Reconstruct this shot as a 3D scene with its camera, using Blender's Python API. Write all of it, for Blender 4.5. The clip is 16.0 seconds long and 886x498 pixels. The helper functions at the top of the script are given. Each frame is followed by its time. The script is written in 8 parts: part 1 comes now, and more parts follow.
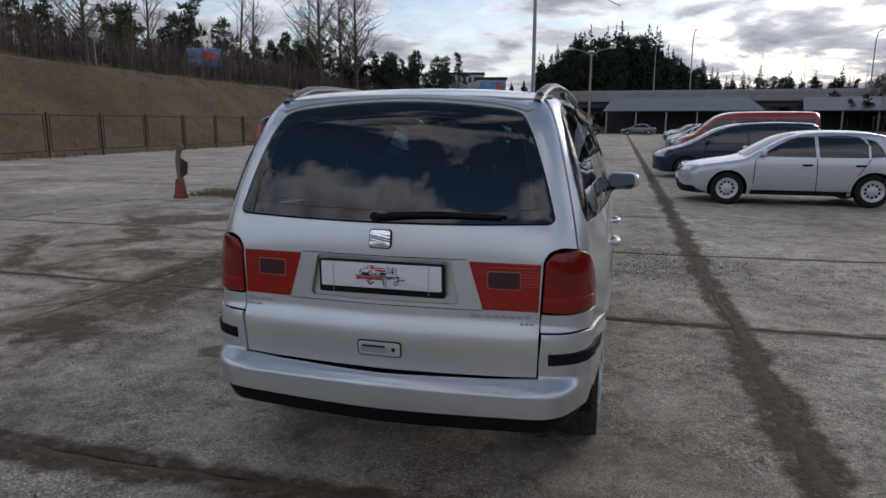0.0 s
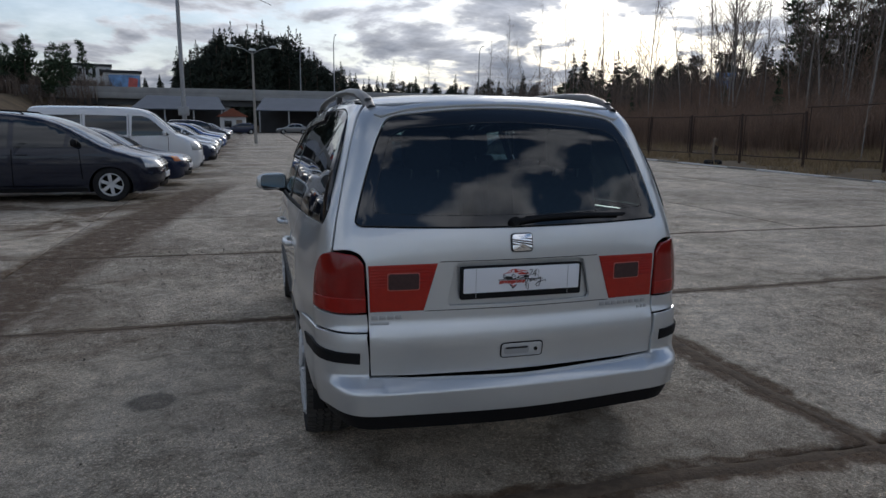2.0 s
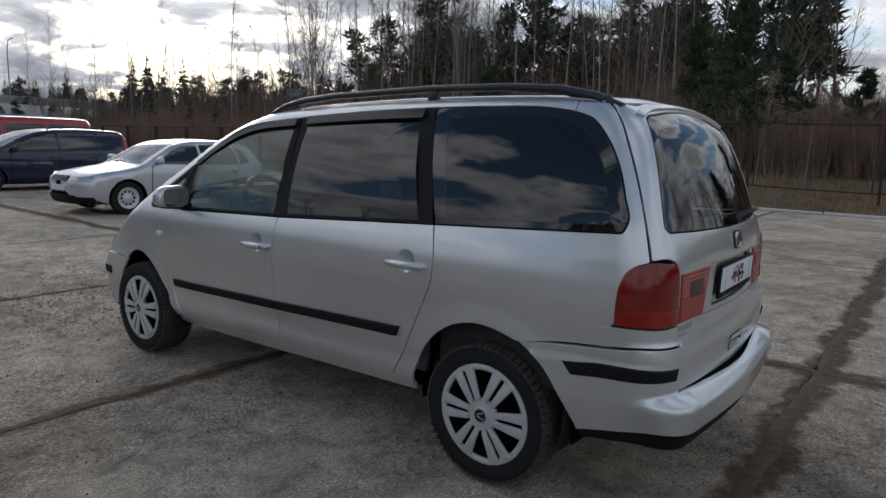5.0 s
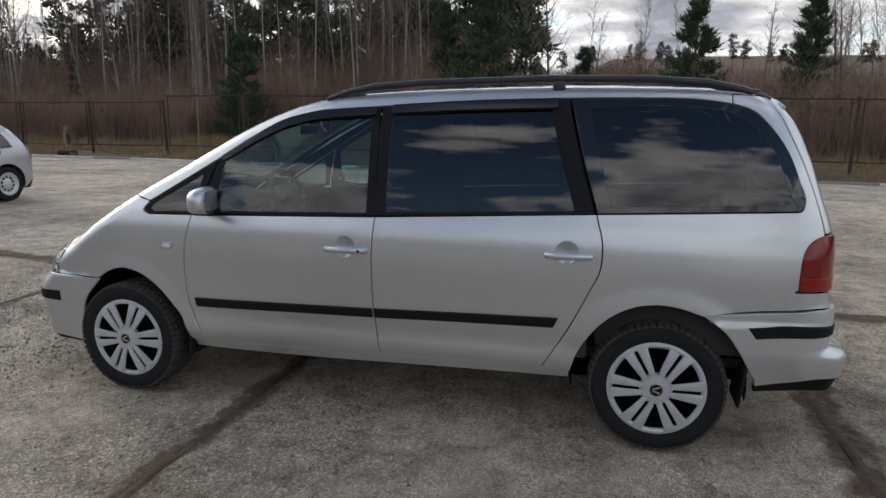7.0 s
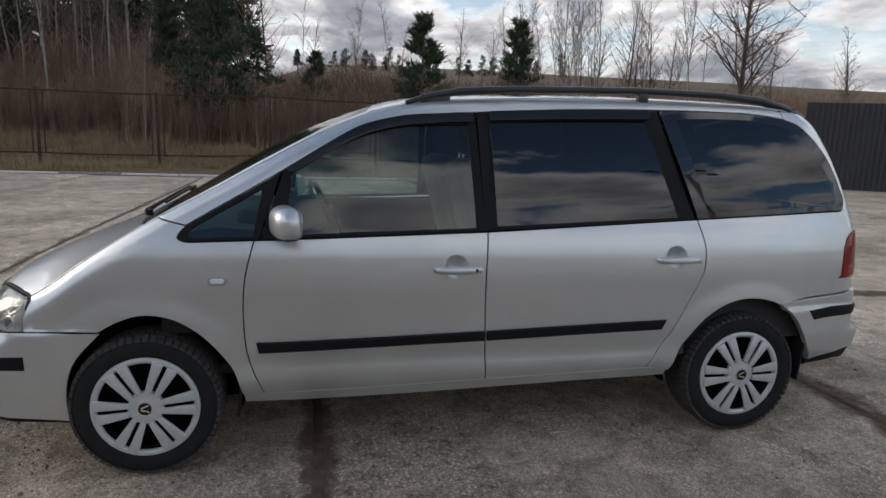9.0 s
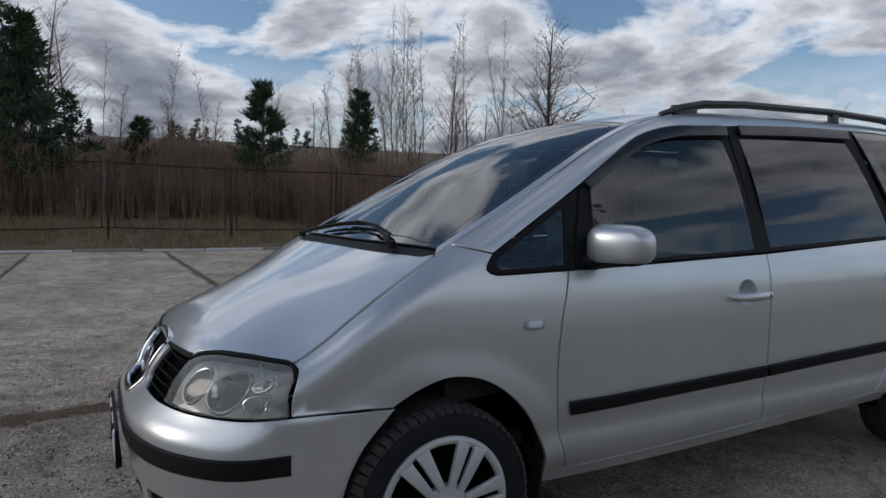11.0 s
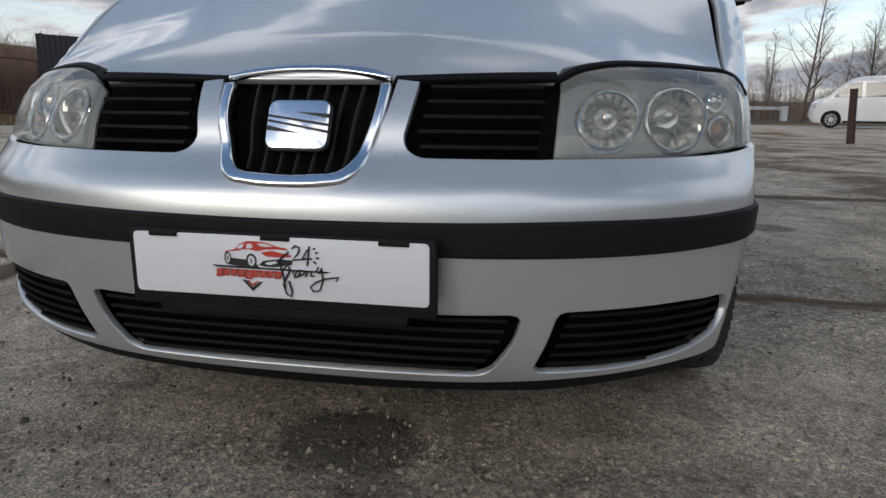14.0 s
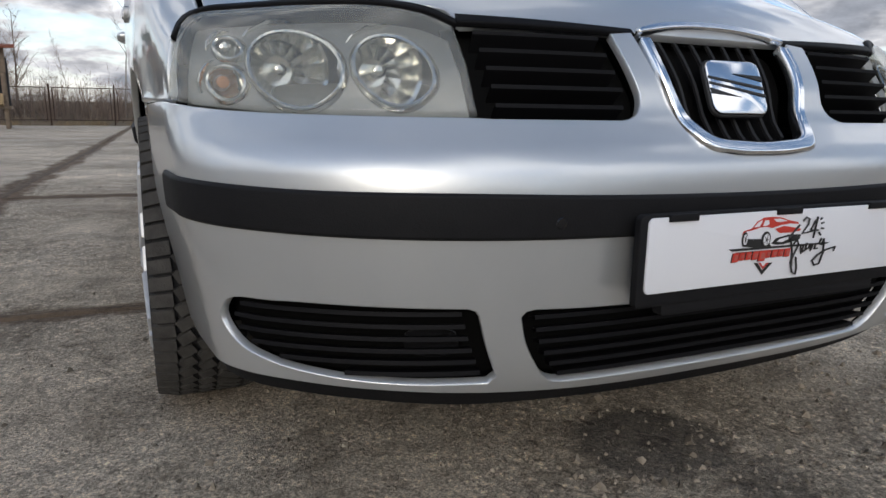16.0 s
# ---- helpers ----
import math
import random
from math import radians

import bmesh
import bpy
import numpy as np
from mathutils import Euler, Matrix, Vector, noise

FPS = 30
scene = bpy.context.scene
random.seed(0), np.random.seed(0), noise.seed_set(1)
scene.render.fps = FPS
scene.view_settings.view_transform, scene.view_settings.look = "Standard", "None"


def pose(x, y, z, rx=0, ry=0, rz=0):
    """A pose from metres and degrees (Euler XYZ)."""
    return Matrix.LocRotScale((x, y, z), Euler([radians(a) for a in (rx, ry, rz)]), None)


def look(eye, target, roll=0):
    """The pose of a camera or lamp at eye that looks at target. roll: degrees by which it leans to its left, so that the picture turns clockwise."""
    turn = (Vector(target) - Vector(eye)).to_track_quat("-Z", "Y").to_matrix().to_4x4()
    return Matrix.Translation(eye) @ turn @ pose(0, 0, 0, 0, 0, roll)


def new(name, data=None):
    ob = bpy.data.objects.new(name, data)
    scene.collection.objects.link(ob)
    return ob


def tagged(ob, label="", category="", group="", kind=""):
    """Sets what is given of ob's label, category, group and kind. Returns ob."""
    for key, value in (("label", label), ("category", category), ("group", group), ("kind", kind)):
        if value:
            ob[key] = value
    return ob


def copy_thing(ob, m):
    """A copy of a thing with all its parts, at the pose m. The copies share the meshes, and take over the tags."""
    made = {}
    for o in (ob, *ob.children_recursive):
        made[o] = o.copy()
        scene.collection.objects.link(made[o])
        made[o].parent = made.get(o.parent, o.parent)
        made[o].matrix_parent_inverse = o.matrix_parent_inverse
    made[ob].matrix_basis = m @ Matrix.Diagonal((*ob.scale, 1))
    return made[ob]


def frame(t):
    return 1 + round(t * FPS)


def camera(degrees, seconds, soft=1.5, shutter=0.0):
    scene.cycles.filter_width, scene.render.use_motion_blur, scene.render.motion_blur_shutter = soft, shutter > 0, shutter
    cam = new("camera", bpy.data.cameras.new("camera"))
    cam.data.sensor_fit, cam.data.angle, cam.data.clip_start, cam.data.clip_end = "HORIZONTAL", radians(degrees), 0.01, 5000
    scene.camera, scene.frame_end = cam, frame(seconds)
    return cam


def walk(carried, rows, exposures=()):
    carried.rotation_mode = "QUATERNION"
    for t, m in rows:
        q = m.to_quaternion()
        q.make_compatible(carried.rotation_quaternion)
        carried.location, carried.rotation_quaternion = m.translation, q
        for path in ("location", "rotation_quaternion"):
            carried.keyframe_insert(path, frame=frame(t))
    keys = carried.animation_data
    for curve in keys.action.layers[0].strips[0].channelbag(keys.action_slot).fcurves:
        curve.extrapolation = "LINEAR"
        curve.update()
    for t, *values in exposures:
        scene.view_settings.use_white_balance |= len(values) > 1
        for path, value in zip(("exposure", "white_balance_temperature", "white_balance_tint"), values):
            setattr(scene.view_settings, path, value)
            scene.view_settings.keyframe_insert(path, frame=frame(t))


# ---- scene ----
cam = camera(68.1, 16.0)
PATH = [
    (0, (0.91, -4.642, 1.552), (0.407, -2.744, 1.173), 0.1),
    (0.5, (0.447, -4.719, 1.556), (0.218, -2.766, 1.191), 0.3),
    (1, (-0.053, -4.791, 1.56), (-0.029, -2.827, 1.183), 0.4),
    (1.5, (-0.573, -4.749, 1.563), (-0.324, -2.802, 1.182), 0.4),
    (2, (-1.036, -4.686, 1.571), (-0.512, -2.793, 1.196), 0.6),
    (2.5, (-1.466, -4.476, 1.548), (-0.699, -2.668, 1.171), 0.7),
    (3, (-1.881, -4.222, 1.536), (-0.877, -2.529, 1.182), 0.9),
    (3.2, (-2.055, -4.108, 1.528), (-0.961, -2.471, 1.18), 1.2),
    (5.3, (-3.285, -2.655, 1.458), (-1.618, -1.594, 1.144), 1.5),
    (5.5, (-3.41, -2.485, 1.481), (-1.681, -1.532, 1.16), 1.2),
    (6, (-3.618, -2.072, 1.499), (-1.824, -1.276, 1.113), 0.9),
    (6.5, (-3.769, -1.601, 1.509), (-1.917, -0.956, 1.115), 1.0),
    (7, (-3.86, -1.163, 1.511), (-1.955, -0.688, 1.131), 1.0),
    (7.5, (-3.908, -0.699, 1.516), (-1.967, -0.419, 1.122), 0.8),
    (8, (-3.854, -0.215, 1.524), (-1.882, -0.183, 1.192), 0.8),
    (8.2, (-3.847, -0.021, 1.527), (-1.875, -0.09, 1.2), 1.0),
    (10.3, (-3.017, 1.806, 1.346), (-1.218, 0.984, 1.046), 1.8),
    (10.5, (-2.884, 1.961, 1.327), (-1.109, 1.079, 1.064), 1.3),
    (11, (-2.599, 2.358, 1.201), (-0.839, 1.415, 1.086), 1.0),
    (11.5, (-2.219, 2.714, 1.015), (-0.609, 1.546, 0.808), 1.1),
    (12, (-1.823, 2.975, 0.878), (-0.381, 1.639, 0.515), 0.9),
    (12.5, (-1.485, 3.138, 0.77), (-0.249, 1.612, 0.392), 0.4),
    (13, (-1.142, 3.21, 0.701), (-0.196, 1.49, 0.317), 0.4),
    (13.5, (-0.791, 3.256, 0.66), (-0.103, 1.416, 0.282), 0.5),
    (14, (-0.459, 3.286, 0.676), (-0.109, 1.361, 0.261), 0.6),
    (14.5, (-0.072, 3.25, 0.654), (0.013, 1.292, 0.254), 0.6),
    (15, (0.254, 3.226, 0.641), (0.101, 1.276, 0.224), 0.4),
    (15.5, (0.531, 3.134, 0.633), (0.101, 1.23, 0.196), 0.2),
    (16, (0.844, 2.975, 0.597), (0.058, 1.178, 0.206), 0.6),
]
walk(cam, [(t, look(e, g, r)) for t, e, g, r in PATH], [(0, .42, 6550, 14), (1, .12, 6400, 13), (2, .2, 6350, 11), (3.0, .42, 6350, 10), (5.5, .55, 6850, 11), (7, 1.0, 7100, 12), (8, .92, 7100, 12), (10.5, .60, 6800, 11), (11, .32, 6500, 11), (11.5, .15, 6350, 11), (12, .78, 6950, 9), (13, .92, 7000, 10), (14, .72, 6850, 10), (15, .77, 6850, 10), (16, .99, 6850, 11)])

# ---- light ----
SUN_TURN, SUN_UP = 30, 17        # degrees clockwise from +y, degrees above the horizon
world = bpy.data.worlds.new("sky")
scene.world = world
world.use_nodes = True
wn, wl = world.node_tree.nodes, world.node_tree.links
wn.clear()
sky = wn.new("ShaderNodeTexSky")
sky.sky_type, sky.sun_disc = "NISHITA", False
sky.sun_elevation, sky.sun_rotation = radians(SUN_UP), radians(SUN_TURN)
sky.air_density, sky.dust_density, sky.ozone_density = 1.0, .8, 3.0


def w(kind, **values):
    n = wn.new(kind)
    for k, v in values.items():
        if k == "operation":
            n.operation = v
        elif k == "blend":
            n.blend_type = v
        else:
            n.inputs[int(k[1:])].default_value = v
    return n


coord = wn.new("ShaderNodeTexCoord")
sep = wn.new("ShaderNodeSeparateXYZ")
wl.new(coord.outputs["Generated"], sep.inputs[0])
# clouds lie on a flat sheet overhead
lift = w("ShaderNodeMath", operation="ADD", i1=0.22)
wl.new(sep.outputs[2], lift.inputs[0])
low = w("ShaderNodeMath", operation="MAXIMUM", i1=0.05)
wl.new(lift.outputs[0], low.inputs[0])
inv = w("ShaderNodeMath", operation="DIVIDE", i0=1.0)
wl.new(low.outputs[0], inv.inputs[1])
flat = wn.new("ShaderNodeVectorMath")
flat.operation = "SCALE"
wl.new(coord.outputs["Generated"], flat.inputs[0])
wl.new(inv.outputs[0], flat.inputs["Scale"])
cloud = wn.new("ShaderNodeTexNoise")
cloud.inputs["Scale"].default_value, cloud.inputs["Detail"].default_value, cloud.inputs["Roughness"].default_value = 1.8, 10, .54
cloud.inputs["Distortion"].default_value = .25
place = wn.new("ShaderNodeMapping")
place.inputs["Location"].default_value = (3.1, 7.7, 0)
wl.new(flat.outputs[0], place.inputs[0])
wl.new(place.outputs[0], cloud.inputs["Vector"])
cover = wn.new("ShaderNodeValToRGB")
cover.color_ramp.elements[0].position, cover.color_ramp.elements[1].position = .45, .54
# the sheet breaks open overhead
rise_ = wn.new("ShaderNodeMapRange")
rise_.interpolation_type = "SMOOTHSTEP"
rise_.inputs["From Min"].default_value, rise_.inputs["From Max"].default_value = .32, .62
rise_.inputs["To Min"].default_value, rise_.inputs["To Max"].default_value = -.030, .070
wl.new(sep.outputs[2], rise_.inputs["Value"])
thin_ = w("ShaderNodeMath", operation="SUBTRACT")
wl.new(cloud.outputs["Fac"], thin_.inputs[0])
wl.new(rise_.outputs[0], thin_.inputs[1])
wl.new(thin_.outputs[0], cover.inputs[0])
thick_ramp = wn.new("ShaderNodeValToRGB")
er = thick_ramp.color_ramp
er.elements[0].position, er.elements[0].color = .42, (10.0, 10.0, 10.1, 1)
er.elements[1].position, er.elements[1].color = .80, (1.6, 1.9, 2.4, 1)
for at_, col_ in ((.50, (8.2, 8.4, 8.8, 1)), (.56, (5.0, 5.25, 5.8, 1)), (.64, (2.9, 3.2, 3.8, 1))):
    er.elements.new(at_).color = col_
wl.new(thin_.outputs[0], thick_ramp.inputs[0])
# clouds are brighter round the hidden sun
sun_way = Vector((math.sin(radians(SUN_TURN)) * math.cos(radians(SUN_UP)), math.cos(radians(SUN_TURN)) * math.cos(radians(SUN_UP)), math.sin(radians(SUN_UP))))
dot = wn.new("ShaderNodeVectorMath")
dot.operation = "DOT_PRODUCT"
wl.new(coord.outputs["Generated"], dot.inputs[0])
dot.inputs[1].default_value = sun_way
near = wn.new("ShaderNodeMapRange")
near.inputs["From Min"].default_value, near.inputs["From Max"].default_value = .3, 1.0
near.inputs["To Min"].default_value, near.inputs["To Max"].default_value = 1.0, 1.25
wl.new(dot.outputs["Value"], near.inputs["Value"])
lit = wn.new("ShaderNodeVectorMath")
lit.operation = "SCALE"
wl.new(thick_ramp.outputs[0], lit.inputs[0])
puff = wn.new("ShaderNodeTexNoise")
puff.inputs["Scale"].default_value, puff.inputs["Detail"].default_value, puff.inputs["Roughness"].default_value = 5.5, 8, .6
wl.new(place.outputs[0], puff.inputs["Vector"])
pr = wn.new("ShaderNodeMapRange")
pr.inputs["From Min"].default_value, pr.inputs["From Max"].default_value = .3, .7
pr.inputs["To Min"].default_value, pr.inputs["To Max"].default_value = .72, 1.28
wl.new(puff.outputs["Fac"], pr.inputs["Value"])
both_ = w("ShaderNodeMath", operation="MULTIPLY")
wl.new(near.outputs[0], both_.inputs[0])
wl.new(pr.outputs[0], both_.inputs[1])
# an overcast sky is brighter overhead than at the horizon
zen = wn.new("ShaderNodeMapRange")
zen.inputs["From Min"].default_value, zen.inputs["From Max"].default_value = .08, .50
zen.inputs["To Min"].default_value, zen.inputs["To Max"].default_value = .60, 1.2
wl.new(sep.outputs[2], zen.inputs["Value"])
all_ = w("ShaderNodeMath", operation="MULTIPLY")
wl.new(both_.outputs[0], all_.inputs[0])
wl.new(zen.outputs[0], all_.inputs[1])
wl.new(all_.outputs[0], lit.inputs["Scale"])
mix = wn.new("ShaderNodeMix")
mix.data_type = "RGBA"
haze = wn.new("ShaderNodeMapRange")
haze.inputs["From Min"].default_value, haze.inputs["From Max"].default_value = .22, .02
haze.inputs["To Min"].default_value, haze.inputs["To Max"].default_value = 0, .85
wl.new(sep.outputs[2], haze.inputs["Value"])
veil = w("ShaderNodeMath", operation="MAXIMUM")
wl.new(cover.outputs[0], veil.inputs[0])
wl.new(haze.outputs[0], veil.inputs[1])
wl.new(veil.outputs[0], mix.inputs["Factor"])
wl.new(sky.outputs[0], mix.inputs["A"])
wl.new(lit.outputs[0], mix.inputs["B"])
back = wn.new("ShaderNodeBackground")
back.inputs["Strength"].default_value = 0.10
wl.new(mix.outputs["Result"], back.inputs["Color"])
wout = wn.new("ShaderNodeOutputWorld")
wl.new(back.outputs[0], wout.inputs[0])
sun = new("sun", bpy.data.lights.new("sun", "SUN"))
sun.data.energy, sun.data.angle, sun.data.color = .38, radians(20), (1, .95, .88)
sun.matrix_basis = look(sun_way * 50, (0, 0, 0))

# ---- materials ----
def material(name, color, rough=.5, metal=0.0, coat=0.0, vary=.0, scale=8.0, bump=0.0, bump_scale=60.0, trans=0.0, ior=1.45, emit=0.0, spec=.5, island=False, alpha=1.0, dirt=None):
    m = bpy.data.materials.new(name)
    m.use_nodes = True
    nt = m.node_tree
    b = nt.nodes["Principled BSDF"]
    b.inputs["Base Color"].default_value = (*color, 1)
    b.inputs["Roughness"].default_value = rough
    b.inputs["Metallic"].default_value = metal
    b.inputs["Coat Weight"].default_value = coat
    b.inputs["Coat Roughness"].default_value = .04
    b.inputs["Transmission Weight"].default_value = trans
    b.inputs["IOR"].default_value = ior
    b.inputs["Specular IOR Level"].default_value = spec
    b.inputs["Alpha"].default_value = alpha
    if emit:
        b.inputs["Emission Color"].default_value = (*color, 1)
        b.inputs["Emission Strength"].default_value = emit
    tc = nt.nodes.new("ShaderNodeTexCoord")
    if vary:
        n1 = nt.nodes.new("ShaderNodeTexNoise")
        n1.inputs["Scale"].default_value, n1.inputs["Detail"].default_value, n1.inputs["Roughness"].default_value = scale, 6, .62
        nt.links.new(tc.outputs["Object"], n1.inputs["Vector"])
        r = nt.nodes.new("ShaderNodeMapRange")
        r.inputs["From Min"].default_value, r.inputs["From Max"].default_value = .25, .75
        r.inputs["To Min"].default_value, r.inputs["To Max"].default_value = 1 - vary, 1 + vary
        nt.links.new(n1.outputs["Fac"], r.inputs["Value"])
        last = r.outputs[0]
        if island:
            g = nt.nodes.new("ShaderNodeNewGeometry")
            r2 = nt.nodes.new("ShaderNodeMapRange")
            r2.inputs["To Min"].default_value, r2.inputs["To Max"].default_value = 1 - vary, 1 + vary
            nt.links.new(g.outputs["Random Per Island"], r2.inputs["Value"])
            mu = nt.nodes.new("ShaderNodeMath")
            mu.operation = "MULTIPLY"
            nt.links.new(last, mu.inputs[0])
            nt.links.new(r2.outputs[0], mu.inputs[1])
            last = mu.outputs[0]
        s = nt.nodes.new("ShaderNodeVectorMath")
        s.operation = "SCALE"
        s.inputs[0].default_value = color
        nt.links.new(last, s.inputs["Scale"])
        nt.links.new(s.outputs[0], b.inputs["Base Color"])
    if bump:
        n2 = nt.nodes.new("ShaderNodeTexNoise")
        n2.inputs["Scale"].default_value, n2.inputs["Detail"].default_value = bump_scale, 4
        nt.links.new(tc.outputs["Object"], n2.inputs["Vector"])
        bp = nt.nodes.new("ShaderNodeBump")
        bp.inputs["Strength"].default_value, bp.inputs["Distance"].default_value = bump, .01
        nt.links.new(n2.outputs["Fac"], bp.inputs["Height"])
        nt.links.new(bp.outputs[0], b.inputs["Normal"])
    return m


def paint(name, color, metal=.55, rough=.34):
    m = material(name, color, rough, metal, 1.0, .05, 3.0)
    nt = m.node_tree
    b = nt.nodes["Principled BSDF"]
    tc = nt.nodes["Texture Coordinate"]
    n = nt.nodes.new("ShaderNodeTexNoise")
    n.inputs["Scale"].default_value, n.inputs["Detail"].default_value = 900, 1
    nt.links.new(tc.outputs["Object"], n.inputs["Vector"])
    r = nt.nodes.new("ShaderNodeMapRange")
    r.inputs["To Min"].default_value, r.inputs["To Max"].default_value = rough - .06, rough + .06
    nt.links.new(n.outputs["Fac"], r.inputs["Value"])
    nt.links.new(r.outputs[0], b.inputs["Roughness"])
    return m


def glass(name, tint, gloss=.02, clear=.75, ior=1.66):
    """A thin pane: what is seen through it is tinted, and it mirrors as glass does."""
    m = bpy.data.materials.new(name)
    m.use_nodes = True
    nt = m.node_tree
    nt.nodes.clear()
    t = nt.nodes.new("ShaderNodeBsdfTransparent")
    t.inputs[0].default_value = (*[c * clear for c in tint], 1)
    g = nt.nodes.new("ShaderNodeBsdfGlossy")
    g.inputs["Roughness"].default_value = gloss
    # reflectance grows towards grazing view, alike from both sides
    lw = nt.nodes.new("ShaderNodeLayerWeight")
    lw.inputs["Blend"].default_value = .5
    pw = nt.nodes.new("ShaderNodeMath")
    pw.operation, pw.inputs[1].default_value = "POWER", 4.5
    nt.links.new(lw.outputs["Facing"], pw.inputs[0])
    f0 = ((ior - 1) / (ior + 1)) ** 2 * 1.25
    f = nt.nodes.new("ShaderNodeMath")
    f.operation, f.inputs[1].default_value, f.inputs[2].default_value = "MULTIPLY_ADD", 1 - f0, f0
    nt.links.new(pw.outputs[0], f.inputs[0])
    mx = nt.nodes.new("ShaderNodeMixShader")
    o = nt.nodes.new("ShaderNodeOutputMaterial")
    nt.links.new(f.outputs[0], mx.inputs[0])
    nt.links.new(t.outputs[0], mx.inputs[1])
    nt.links.new(g.outputs[0], mx.inputs[2])
    nt.links.new(mx.outputs[0], o.inputs[0])
    return m


SILVER = paint("silver_paint", (.605, .624, .630), .70, .36)
BLACK = material("black_plastic", (.009, .009, .010), .6, vary=.15, scale=30, bump=.1, bump_scale=400, spec=.2)
GRILLE_BLACK = material("grille_black", (.006, .006, .007), .55, spec=.14)
GRILLE_BAR = material("grille_bar", (.018, .018, .019), .5, spec=.25)
GLOSS_BLACK = material("gloss_black", (.012, .012, .013), .18)
RUBBER = material("rubber", (.016, .016, .017), .8, spec=.25, vary=.25, scale=14, bump=.15, bump_scale=200)
RAIL = material("rail_plastic", (.030, .031, .033), .34, vary=.15, scale=20)
TREAD = material("dusty_tread", (.048, .045, .041), .9, vary=.4, scale=30, bump=.2, bump_scale=300)
# near-black: paints the shade inside gaps and recesses; also on liners and rims
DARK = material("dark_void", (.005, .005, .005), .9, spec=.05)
GLASS_BAND = material("black_glass_edge", (.006, .006, .007), .03, ior=1.66)
CHROME = material("chrome", (.88, .89, .90), .14, 1.0)
ALLOY = material("silver_hubcap", (.56, .57, .58), .38, .35, vary=.08, scale=20)
GLASS = glass("window_glass", (.66, .84, .80), clear=.74)
GLASS_DARK = glass("privacy_glass", (.50, .60, .62), clear=.13)
GLASS_REAR = glass("rear_window_glass", (.55, .72, .74), clear=.38)
RED_LENS = material("red_lens", (.32, .012, .005), .14, coat=.3, vary=.12, scale=30)
RED_DARK = material("dark_red_lens", (.20, .008, .006), .12, coat=.3, vary=.2, scale=14)
RED_MID = material("mid_red_lens", (.26, .010, .006), .12, coat=.3, vary=.2, scale=14)
LOGO_PALE = material("logo_pale", (.42, .10, .08), .5)
SMOKED = material("smoked_lens", (.050, .026, .026), .22, vary=.25, scale=60)
PLATE = material("plate_white", (.72, .73, .76), .35)
INTERIOR = material("interior_grey", (.035, .036, .038), .8, vary=.15, scale=40)
SEAT = material("seat_cloth", (.05, .052, .056), .95, vary=.2, scale=60, bump=.2, bump_scale=300)
HEADLINER = material("headliner", (.16, .16, .155), .95)


def node(nt, kind, **kw):
    n = nt.nodes.new(kind)
    for k, v in kw.items():
        n.inputs[k.replace("_", " ")].default_value = v
    return n


